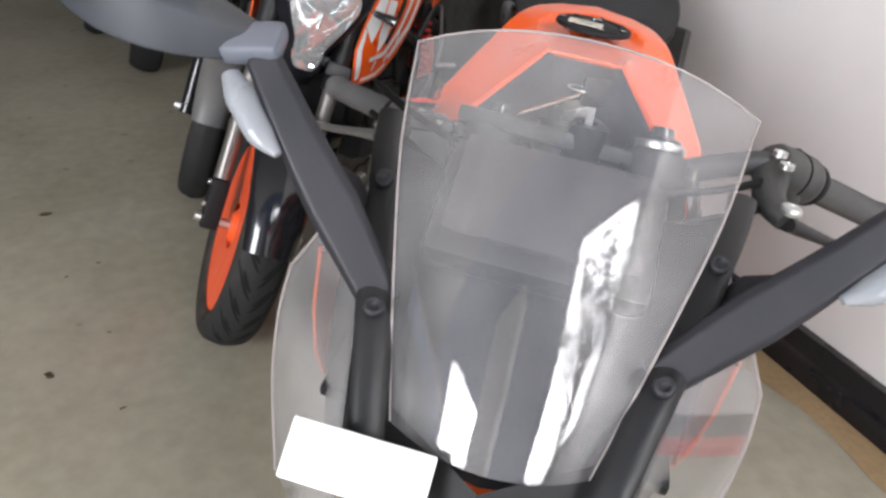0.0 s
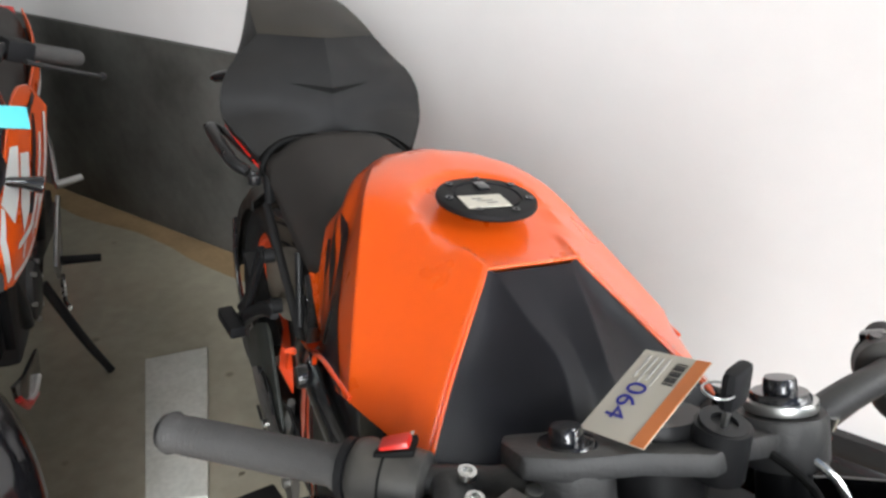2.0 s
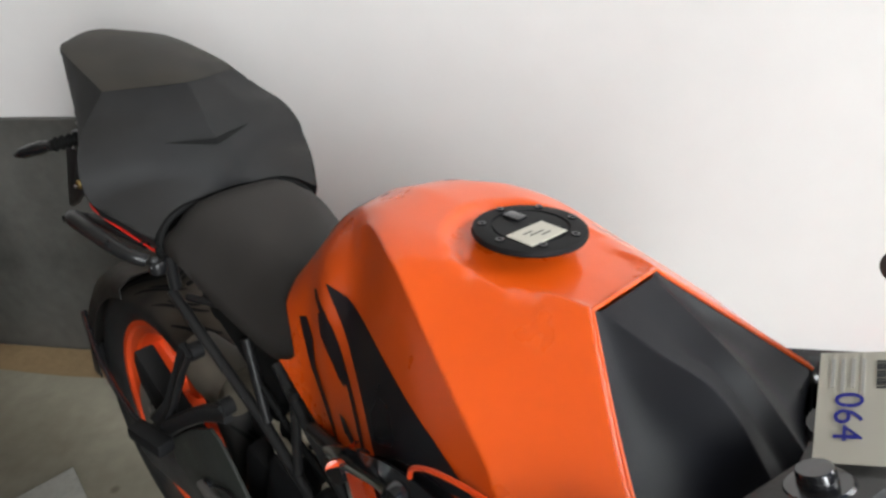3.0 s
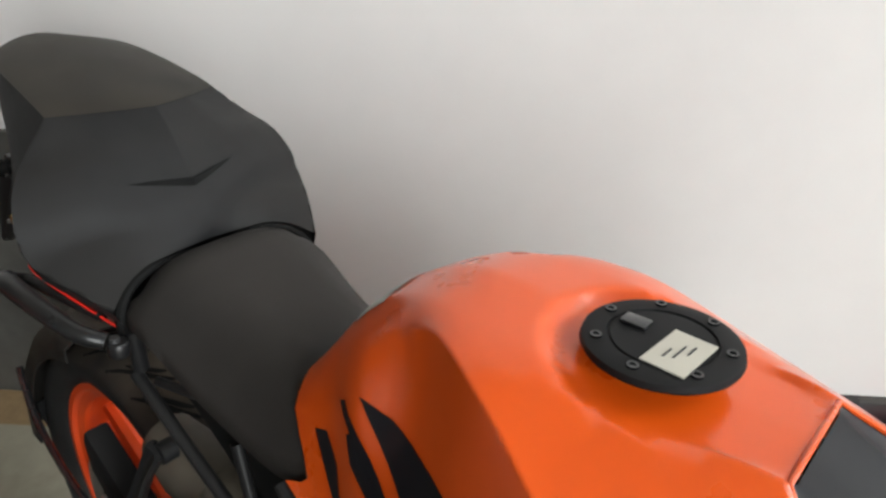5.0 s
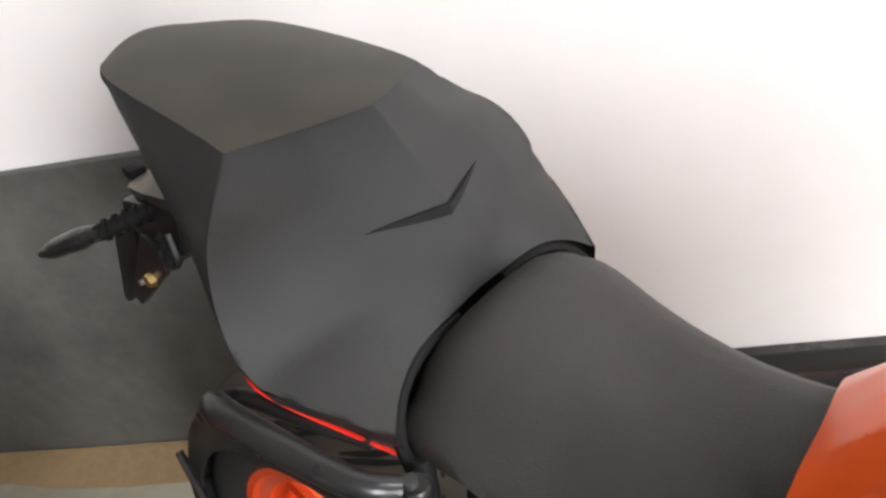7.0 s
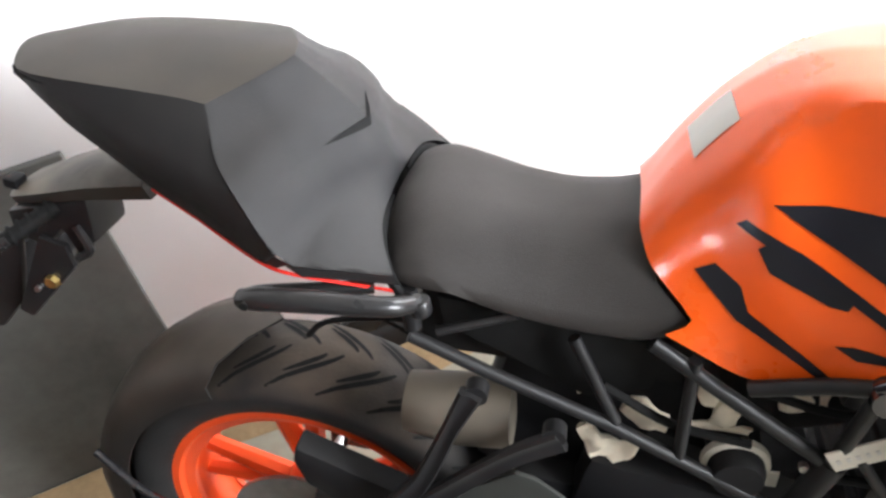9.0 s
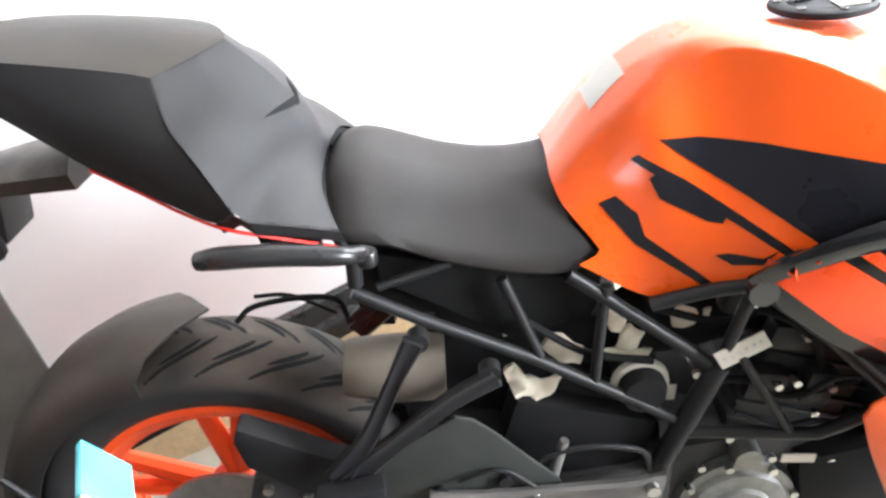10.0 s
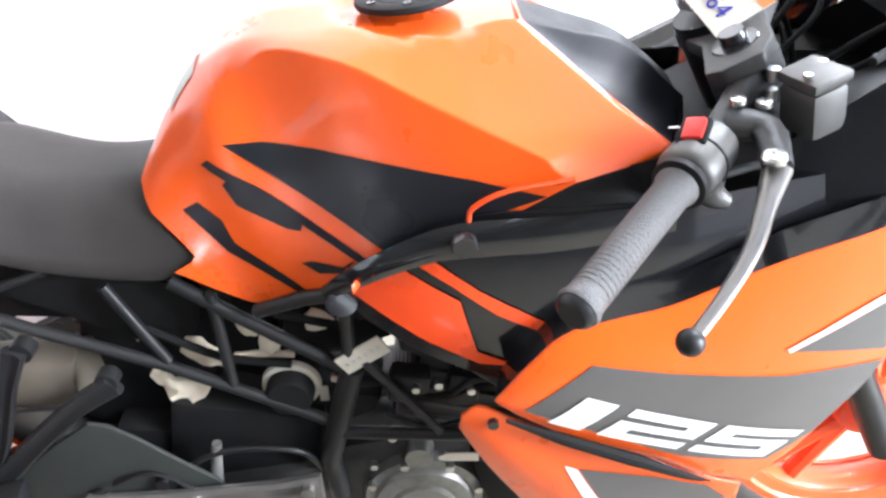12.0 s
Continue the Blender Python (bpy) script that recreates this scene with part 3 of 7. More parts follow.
def tank_rings():
    """Half profiles of the tank from the seat forward: top centre, top edge, shoulder, flank, lower edge."""
    return [
        [(0.492, 0, 0.834), (0.491, -0.034, 0.833), (0.490, -0.064, 0.824), (0.498, -0.090, 0.800), (0.541, -0.110, 0.746), (0.512, -0.116, 0.736)],
        [(0.532, 0, 0.890), (0.532, -0.036, 0.886), (0.537, -0.068, 0.870), (0.550, -0.092, 0.832), (0.572, -0.108, 0.770), (0.583, -0.122, 0.690)],
        [(0.578, 0, 0.934), (0.578, -0.042, 0.928), (0.585, -0.080, 0.908), (0.600, -0.103, 0.858), (0.618, -0.120, 0.780), (0.630, -0.132, 0.690)],
        [(0.640, 0, 0.962), (0.640, -0.058, 0.955), (0.642, -0.068, 0.951), (0.646, -0.080, 0.944), (0.668, -0.127, 0.805), (0.675, -0.148, 0.706)],
        [(0.720, 0, 0.961), (0.720, -0.068, 0.957), (0.722, -0.090, 0.953), (0.726, -0.114, 0.944), (0.738, -0.148, 0.815), (0.742, -0.168, 0.740)],
        [(0.800, 0, 0.955), (0.800, -0.066, 0.950), (0.806, -0.106, 0.929), (0.814, -0.149, 0.902), (0.817, -0.170, 0.832), (0.816, -0.182, 0.775)],
        [(0.862, 0, 0.948), (0.864, -0.057, 0.946), (0.883, -0.117, 0.902), (0.905, -0.183, 0.855), (0.916, -0.187, 0.840), (0.931, -0.191, 0.832)],
        [(0.903, 0, 0.939), (0.903, -0.052, 0.938), (0.950, -0.094, 0.898), (0.985, -0.124, 0.868), (1.027, -0.155, 0.836), (0.995, -0.168, 0.831)],
    ]


def tank_part():
    rows = tank_rings()
    cols = [smooth_line([r[k] for r in rows[:7]], 12) + [Vector(rows[7][k]).lerp(Vector(rows[6][k]), f) for f in (0.83, 0.66, 0.5, 0.33, 0.16, 0.0)]
            for k in range(6)]
    grid = [[c[i] for c in cols] for i in range(len(cols[0]))]
    dense = []
    for r in grid:
        line = [r[0].lerp(r[1], f / 9) for f in range(9)]
        for k in range(1, 5):
            for f in (0.0, 0.33, 0.66):
                line.append(r[k].lerp(r[k + 1], f))
        line.append(r[5])
        dense.append(line)
    # round the edges across the profile, leaving the long creases firm
    for _ in range(2):
        soft = [list(l) for l in dense]
        for i, l in enumerate(dense):
            for k in range(1, len(l) - 1):
                if i >= 34 and k in (9, 15):
                    continue
                soft[i][k] = l[k] * 0.8 + (l[k - 1] + l[k + 1]) * 0.1
        dense = soft
    # shallow dish round the filler that opens out to the two front corners
    for l in dense:
        for p in l[:16]:
            if p.x < 0.797:
                inside = 0.080 - math.hypot(p.x - 0.797, p.y)
            else:
                inside = 0.080 - 0.030 * (p.x - 0.797) / 0.106 - abs(p.y)
            k = max(0.0, min(1.0, inside / 0.011 + 0.2))
            p.z -= 0.010 * k * k * (3 - 2 * k) * min(1.0, max(0.0, (0.915 - p.x) / 0.05))
    b = sheet(dense, mirror=True)
    # inner lip at the front edge
    front = dense[-1]
    lip = [[p for p in front], [p + Vector((-0.006, 0.004 if p.y < -0.01 else 0, -0.008)) for p in front]]
    sheet(lip, bm=b, mirror=True)
    return part("fuel_tank", b, ORANGE, SB, "glossy orange painted fuel tank with angular shoulders", smooth=30)


tank = tank_part()
tank_surface = surface_of(tank)

# filler cap
CAP = Vector((0.797, 0, 0.9525))
b = lathe([(0.0, 0.004), (0.0545, 0.004), (0.0555, 0.006), (0.0545, 0.010), (0.051, 0.0115), (0.038, 0.0115), (0.0375, 0.0098), (0.0355, 0.0098),
           (0.0350, 0.0112), (0.0, 0.0122)], CAP, 64, "z")
cap = part("filler_cap", b, MATT_BLACK, SB, "black round fuel filler cap with bolts", smooth=30)
for k in range(7):
    a = 0.25 + k * 2 * math.pi / 7
    b = lathe([(0.0, 0.0), (0.0042, 0.0), (0.0042, 0.0022), (0.0025, 0.0022), (0.0022, 0.001), (0.0, 0.001)], CAP + Vector((0.0455 * math.cos(a), 0.0455 * math.sin(a), 0.0112)), 10, "z")
    part("cap_bolt", b, GLOSS_BLACK, cap)
part("key_flap", box((0.020, 0.014, 0.004), tuple(CAP + Vector((-0.022, 0.004, 0.013))), bev=0.002), GLOSS_BLACK, cap)
lab_at = CAP + Vector((0.0175, -0.012, 0.0128))
part("cap_label", box((0.031, 0.049, 0.0008), tuple(lab_at), (0, 0, -3)), LABEL_WHITE, cap, "small white paper label with faint print")
for k in range(3):
    part("label_print", box((0.0012, 0.012 + 0.006 * (k % 2), 0.0006), tuple(lab_at + Vector((-0.006 + 0.006 * k, 0.006 * (k - 1), 0.0006))), (0, 0, -3)), PRINT, cap)

# rubber-black cover in the nose of the tank, dished towards the steering head
b = bmesh.new()
edge = [Vector(p) for p in ((0.903, -0.051, 0.936), (0.950, -0.092, 0.895), (0.985, -0.121, 0.866), (1.026, -0.152, 0.834))]
ridge = [Vector(p) for p in ((0.906, -0.042, 0.932), (0.958, -0.034, 0.911), (1.012, -0.023, 0.887), (1.072, -0.030, 0.826))]
ctr = [Vector(p) for p in ((0.906, 0.0, 0.932), (0.958, 0.0, 0.905), (1.012, 0.0, 0.880), (1.075, 0.0, 0.814))]
edge_fine, ridge_fine, ctr_fine = (smooth_line(q, 6) for q in (edge, ridge, ctr))
rows = []
for t in (0, 0.15, 0.35, 0.55, 0.75, 0.9, 1.0):
    rows.append([a.lerp(m_, t) + Vector((-0.4, 0, -1)) * 0.010 * math.sin(math.pi * t) * min(1.0, i / 6) for i, (a, m_) in enumerate(zip(edge_fine, ridge_fine))])
rows += [[a.lerp(m_, t) for a, m_ in zip(ridge_fine, ctr_fine)] for t in (0.25, 0.5, 0.75, 1.0)]
sheet(rows, bm=b, mirror=True)
skirt_rows = [[edge_fine[-1], ridge_fine[-1], ctr_fine[-1]], [Vector((1.035, -0.150, 0.77)), Vector((1.075, -0.04, 0.74)), Vector((1.08, 0, 0.74))]]
sheet(skirt_rows, bm=b, mirror=True)
part("tank_edge", tube(edge_fine[::-1] + [Vector((p.x, -p.y, p.z)) for p in edge_fine], 0.0024, 8), ORANGE, SB, "rounded front edge of the tank", smooth=60)
part("tank_cover", b, TANK_COVER, SB, "matt black dished plastic cover at the tank nose", smooth=24)

# graphics on the tank flank
for nm, outl, mat in (
    ("tank_graphic", [(0.600, 0.868), (0.640, 0.868), (0.70, 0.862), (0.77, 0.850), (0.84, 0.838), (0.905, 0.820), (0.85, 0.802), (0.835, 0.783), (0.81, 0.787), (0.75, 0.762), (0.69, 0.805), (0.63, 0.845)], DARK_DECAL),
    ("tank_graphic", [(0.572, 0.848), (0.580, 0.853), (0.625, 0.826), (0.735, 0.748), (0.725, 0.744), (0.61, 0.822)], DARK_DECAL),
    ("tank_graphic", [(0.590, 0.828), (0.600, 0.836), (0.668, 0.790), (0.662, 0.778), (0.648, 0.780), (0.600, 0.806)], DARK_DECAL),
    ("tank_graphic", [(0.538, 0.800), (0.556, 0.808), (0.578, 0.788), (0.585, 0.762), (0.660, 0.704), (0.652, 0.699), (0.575, 0.752)], DARK_DECAL),
    ("tank_graphic", [(0.655, 0.742), (0.668, 0.745), (0.70, 0.742), (0.715, 0.752), (0.700, 0.735), (0.672, 0.732)], DARK_DECAL)):
    decal(nm, outl, tank_surface, mat, SB, label="black stripe graphic on the orange tank")
b = bmesh.new()
rows = []
for i in range(6):
    x = 0.5365 + 0.052 * i / 5
    row = []
    for j in range(5):
        y = -0.046 + 0.048 * j / 4
        p, nr, _, _ = tank_surface.ray_cast(Vector((x - 0.3 * 0.5, y, 0.9 + 0.35)), Vector((0.38, 0, -0.9)).normalized())
        row.append((p + nr * 0.0012 * (1 if nr.z > 0 else -1)) if p else Vector((x, y, 0.9)))
    rows.append(row)
sheet(rows, bm=b)
part("tank_sticker", b, TAPE, SB, "pale grey paper sticker behind the filler")

# saddle
top = [(0.238, 0.846), (0.250, 0.859), (0.268, 0.865), (0.290, 0.864), (0.330, 0.850), (0.370, 0.835), (0.419, 0.824), (0.465, 0.822), (0.500, 0.827)]
bot = [0.800, 0.797, 0.794, 0.786, 0.762, 0.744, 0.727, 0.718, 0.728]
wid = [0.120, 0.123, 0.124, 0.122, 0.118, 0.114, 0.110, 0.106, 0.100]
rings = []
for (x, z), zb, w in zip(top, bot, wid):
    u = (x - 0.238) / 0.262
    dz = z - zb
    half = [(x, 0, z), (x, -w * 0.28, z - 0.001), (x, -w * 0.50, z - 0.005), (x + 0.001, -w * 0.68, z - 0.014 - 0.004 * u), (x + 0.003, -w * 0.82, z - 0.028 - 0.004 * u), (x + 0.006, -w * 0.92, z - 0.42 * dz - 0.006),
            (x + 0.010 + 0.012 * u, -w * 1.01, z - 0.68 * dz), (x + 0.02 + 0.018 * u, -w * 1.05, zb + 0.008), (x + 0.02 + 0.014 * u, -w * 0.98, zb), (x + 0.01, 0, zb + 0.01)]
    rings.append(mirrored(half))
b = skin(refine(rings, 3))
part("rider_seat", b, SEAT_SKIN, SB, "black grained vinyl rider seat", smooth=75)
# welt along the seat's rear edge
for sgn in (-1, 1):
    welt = [(0.238, sgn * 0.03, 0.850), (0.239, sgn * 0.075, 0.848), (0.244, sgn * 0.108, 0.836), (0.254, sgn * 0.128, 0.815), (0.266, sgn * 0.134, 0.792)]
    part("seat_welt", tube(welt, [0.002, 0.0055, 0.006, 0.006, 0.005], 8, curve=5), DEEP_BLACK, SB)

# tail cowl with the pad-shaped front
b = bmesh.new()
crest = [(0.155, 0, 1.001), (0.136, -0.050, 1.001), (0.107, -0.107, 0.998)]
crease = smooth_line([(0.107, -0.107, 0.998), (0.122, -0.143, 0.960), (0.142, -0.166, 0.936), (0.162, -0.181, 0.905), (0.174, -0.184, 0.881)], 4) + \
    [Vector(p) for p in ((0.186, -0.181, 0.866), (0.205, -0.173, 0.858), (0.235, -0.156, 0.841), (0.262, -0.139, 0.824))]
ctr = [(0.155, 0, 1.001), (0.175, 0, 0.960), (0.190, 0, 0.920), (0.212, 0, 0.892), (0.238, 0, 0.858)]
seam = smooth_line([(0.238, 0, 0.852), (0.239, -0.045, 0.852), (0.242, -0.085, 0.850), (0.250, -0.115, 0.840), (0.262, -0.139, 0.824)], 4)
NU, NV = 24, 40


def smooth_fall(t):
    """From 1 at t = 0 down to 0 at t = 1, level at both ends."""
    t = max(0.0, min(1.0, t))
    return 1 - t * t * (3 - 2 * t)


rows = patch(crest, seam, smooth_line(ctr, 5), crease, NU, NV)
for j, r in enumerate(rows):
    for i, p in enumerate(r):
        u, v = i / NU, j / NV
        p.x += 0.008 * math.sin(math.pi * u) * math.sin(math.pi * v)
        p.z += 0.006 * (1 - u * u) * math.sin(math.pi * v)
        # two raised facets meet in a ridge and end in a lip
        full = 0.028 * (1 - u) ** 2.2
        step = (full - min(full, 0.022 * smooth_fall(u))) * smooth_fall(u / 0.45)
        p.x += full * v / 0.5 if v <= 0.5 else (full - step) * (1 - ((v - 0.5) / 0.5) ** 3)
        p.z += 0.007 * u * (1 - abs(v - 0.5) / 0.5)
sheet(rows, bm=b, mirror=True)
pad_rows = rows
top_rows = []
for i in range(13):
    t = i / 12
    x_side = 0.107 - 0.236 * t
    w = 0.107 - 0.012 * t - 0.010 * t ** 2 - 0.030 * t ** 8
    x_mid = 0.155 - 0.304 * t
    zc = 1.001 + 0.050 * t ** 0.8 - 0.006 * t ** 6
    ze = 0.998 + 0.044 * t ** 0.8 - 0.006 * t ** 6
    top_rows.append([Vector((x_mid + (x_side - x_mid) * s ** 1.4, -w * s, zc + (ze - zc) * s ** 2)) for s in (0, 0.25, 0.5, 0.75, 0.92, 1.0)])
edge_top = [r[-1] for r in top_rows]
low_edge = smooth_line([(0.174, -0.184, 0.881), (0.151, -0.173, 0.868), (0.109, -0.150, 0.877), (0.068, -0.130, 0.892), (0.015, -0.110, 0.916),
                        (-0.033, -0.090, 0.943), (-0.087, -0.070, 0.976), (-0.125, -0.046, 1.000)], 3)
side_rows = patch(edge_top, low_edge, [Vector(p) for p in crease[:17]], [edge_top[-1], edge_top[-1].lerp(low_edge[-1], 0.5) + Vector((-0.008, 0.004, 0)), low_edge[-1]], len(edge_top) - 1, 32)
sheet(side_rows, bm=b, mirror=True)
under = [[p, Vector((p.x + 0.012, p.y * 0.6, p.z - 0.016)), Vector((p.x + 0.016, 0, p.z - 0.020))] for p in low_edge]
sheet(under, bm=b, mirror=True)
rear = [[p for p in top_rows[-1]], [Vector((p.x - 0.006, p.y, p.z - 0.009)) for p in top_rows[-1]],
        [Vector((low_edge[-1].x + (-0.03) * (1 - s), low_edge[-1].y * s, low_edge[-1].z - 0.004)) for s in (0, 0.25, 0.5, 0.75, 0.92, 1.0)]]
sheet(rear, bm=b, mirror=True)
low_run = [Vector(p) for p in ((0.151, -0.173, 0.868), (0.174, -0.184, 0.881), (0.186, -0.181, 0.866), (0.205, -0.173, 0.858), (0.235, -0.156, 0.841), (0.262, -0.139, 0.824))]
lower_lip = [low_run, [p + Vector((0.002, 0.007, -0.016)) for p in low_run], [p + Vector((0.0, 0.02, -0.022)) for p in low_run], [Vector((p.x, 0, p.z - 0.05)) for p in low_run]]
sheet(lower_lip, bm=b, mirror=True)
bmesh.ops.remove_doubles(b, verts=b.verts, dist=0.0015)
cowl = part("tail_cowl", b, TAIL_PLASTIC, SB, "dusty matt black tail cowl shaped as a passenger pad", smooth=22)
# top face apart, in the plastic with the reflected brown painted in
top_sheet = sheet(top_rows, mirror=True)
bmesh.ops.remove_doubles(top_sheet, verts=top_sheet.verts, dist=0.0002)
part("cowl_top", top_sheet, TAIL_TOP_BROWN, cowl, "top face of the tail cowl, brown with dust and a painted room reflection", smooth=30)
# proud dark blade that paints the shaded slot under the pad's front lip
for sgn in (-1, 1):
    ring = []
    for i in range(10):
        t = i / 9
        k = 0.36 * t * NU
        g = k - int(k)
        upper, lower = (pad_rows[q][int(k)].lerp(pad_rows[q][int(k) + 1], g) for q in (NV // 2, NV // 2 + 1))
        c = upper.lerp(lower, 0.62)
        c = Vector((c.x, sgn * -c.y, c.z))
        h = 0.0044 * (1 - t) ** 0.8 + 0.0002
        ring.append([c + Vector((0.0040 * (1 - t), 0, h)), c + Vector((0.0040 * (1 - t), 0, -h)), c + Vector((-0.010, 0, -h)), c + Vector((-0.010, 0, h))])
    part("pad_slot_shade", skin(ring), GROOVE, SB, smooth=0)
# seam cut into the rear corners of the cowl
for sgn in (-1, 1):
    seam_line = [side_rows[3][k] + Vector((0, -0.0004, 0)) for k in (-1, -2, -3, -4)]
    part("tail_seam", tube([(p.x, sgn * -p.y, p.z) for p in seam_line], [0.0028, 0.0024, 0.0014, 0.0003], 8, curve=4), GROOVE, SB)
# red trim strip under the cowl
for sgn in (-1, 1):
    b = tube([(0.015, sgn * 0.108, 0.912), (0.068, sgn * 0.128, 0.888), (0.109, sgn * 0.148, 0.872), (0.151, sgn * 0.170, 0.862), (0.180, sgn * 0.174, 0.853), (0.235, sgn * 0.148, 0.819), (0.262, sgn * 0.132, 0.800)], 0.0018, 6, curve=4)
    part("red_trim", b, RED, SB)
# grab rail beside the tail: a flattened loop with a boss at its front end
outer = smooth_line([(0.282, -0.160, 0.808), (0.262, -0.180, 0.820), (0.205, -0.193, 0.836), (0.155, -0.197, 0.842), (0.130, -0.191, 0.838)], 6)
part("grab_rail", tube(outer, [0.0095, 0.0105, 0.0118, 0.0125, 0.0105], 14, flat=0.95), RAIL_BLACK, SB, "glossy black grab rail", smooth=60)
part("grab_rail_inner", tube([(0.132, -0.188, 0.837), (0.140, -0.172, 0.832), (0.19, -0.158, 0.824), (0.240, -0.140, 0.812)], [0.010, 0.009, 0.009, 0.009], 12, curve=5, flat=0.7), RAIL_BLACK, SB, smooth=60)
part("rail_boss", lathe([(0, -0.012), (0.010, -0.012), (0.0115, -0.008), (0.0115, 0.003), (0.010, 0.005), (0, 0.005)], (0.286, -0.150, 0.800), 16, "z"), RAIL_BLACK, SB, smooth=40)
part("rail_bolt", lathe([(0, 0.004), (0.006, 0.004), (0.0055, 0.009), (0, 0.009)], (0.284, -0.152, 0.801), 10, "z"), DARK_ALLOY, SB)
part("rail_hole", lathe([(0, -0.003), (0.0045, -0.003), (0.0045, 0.003), (0, 0.003)], (0.140, -0.2055, 0.842), 12), DEEP_BLACK, SB)

# under-seat tray and air box: dark bodies behind the frame
b = box((0.30, 0.15, 0.11), (0.40, 0, 0.70), (0, 10, 0), bev=0.02)
part("under_seat_box", b, DEEP_BLACK, SB, smooth=40)
b = box((0.14, 0.12, 0.04), (0.215, 0, 0.79), (0, -10, 0), bev=0.012)
part("under_tail_tray", b, DEEP_BLACK, SB, smooth=40)


# ---- wheels
def wheel(name, at, tyre_r, tyre_w, rim_r, parent, label, orange=RIM_ORANGE, turn=0.0, spokes=5, tread=True, tyre_mat=None):
    hub = new(name)
    hub.parent = parent
    hub.location = at
    hub.rotation_euler = (0, 0, radians(turn))
    hub["label"] = label
    w = tyre_w / 2
    side = tyre_r - rim_r
    prof = [(rim_r - 0.006, -w * 0.72), (rim_r + side * 0.15, -w * 0.93), (rim_r + side * 0.45, -w), (rim_r + side * 0.68, -w * 0.95), (rim_r + side * 0.86, -w * 0.72),
            (tyre_r - 0.004, -w * 0.36), (tyre_r, 0), (tyre_r - 0.004, w * 0.36), (rim_r + side * 0.86, w * 0.72), (rim_r + side * 0.68, w * 0.95),
            (rim_r + side * 0.45, w), (rim_r + side * 0.15, w * 0.93), (rim_r - 0.006, w * 0.72)]
    prof = [tuple(v)[:2] for v in smooth_line([(p[0], p[1], 0) for p in prof], 2)]
    tyre = part("tyre", lathe(prof, (0, 0, 0), 80, closed=True), tyre_mat or TYRE, hub, "black road tyre with curved tread grooves", smooth=60)
    if tread:
        surf = surface_of(tyre)
        vs, fs = [], []
        count = 26
        for k in range(count):
            for sgn in (-1, 1):
                for length, off, y0, y1 in ((0.30, 0.0, 0.06, 0.88), (0.16, 0.10, 0.12, 0.60)):
                    base = 2 * math.pi * (k + off * 3 + (0.5 if sgn > 0 else 0)) / count
                    ids = []
                    for i in range(7):
                        t = i / 6
                        a = base + length * t ** 1.3
                        y = sgn * w * (y0 + (y1 - y0) * t)
                        hw = 0.0034 * math.sin(math.pi * (0.08 + 0.84 * t)) + 0.0008
                        for q in (-1, 1):
                            aa = a + q * hw / tyre_r
                            yy = y - q * hw * 0.5 * sgn
                            o = Vector((math.cos(aa) * (tyre_r + 0.1), yy, math.sin(aa) * (tyre_r + 0.1)))
                            p, nr, _, _ = surf.ray_cast(o, Vector((-math.cos(aa), 0, -math.sin(aa))))
                            vs.append(p + Vector((math.cos(aa), 0, math.sin(aa))) * 0.0008 if p else o)
                            ids.append(len(vs) - 1)
                    for i in range(6):
                        fs.append((ids[2 * i], ids[2 * i + 1], ids[2 * i + 3], ids[2 * i + 2]))
        me = bpy.data.meshes.new("tread_pattern")
        me.from_pydata(vs, [], fs)
        me.materials.append(GROOVE)
        o = new("tread_pattern", me)
        o.parent = hub
    rw = w * 0.74
    b = lathe([(rim_r, -rw), (rim_r + 0.004, -rw + 0.004), (rim_r - 0.010, -rw + 0.010), (rim_r - 0.026, -rw * 0.5), (rim_r - 0.030, 0), (rim_r - 0.026, rw * 0.5),
               (rim_r - 0.010, rw - 0.010), (rim_r + 0.004, rw - 0.004), (rim_r, rw), (rim_r - 0.016, rw), (rim_r - 0.036, rw * 0.5), (rim_r - 0.040, 0),
               (rim_r - 0.036, -rw * 0.5), (rim_r - 0.016, -rw)], (0, 0, 0), 72, closed=True)
    part("rim", b, orange, hub, "orange painted cast wheel rim", smooth=35)
    for s0 in (-1, 1):
        b = lathe([(rim_r - 0.036, s0 * rw * 0.78), (rim_r - 0.004, s0 * rw * 0.98), (rim_r - 0.004, s0 * rw * 0.80), (rim_r - 0.036, s0 * rw * 0.60)], (0, 0, 0), 72, closed=True)
        part("rim_flange", b, orange, hub, smooth=35)
    for k in range(spokes):
        a = 2 * math.pi * k / spokes + 0.3
        for d in (-0.16, 0.16):
            c, s_ = math.cos(a + d * 0.4), math.sin(a + d * 0.4)
            e, f_ = math.cos(a + d), math.sin(a + d)
            b = tube([(c * 0.045, 0, s_ * 0.045), (e * (rim_r - 0.034), 0, f_ * (rim_r - 0.034))], [0.020, 0.014], 8, flat=0.9)
            part("spoke", b, orange, hub, smooth=40)
    part("hub", lathe([(0, -0.05), (0.03, -0.05), (0.052, -0.03), (0.06, 0), (0.052, 0.03), (0.03, 0.05), (0, 0.05)], (0, 0, 0), 28), orange, hub, smooth=30)
    part("axle", lathe([(0, -0.11), (0.012, -0.11), (0.012, 0.11), (0, 0.11)], (0, 0, 0), 12), STEEL, hub)
    return hub


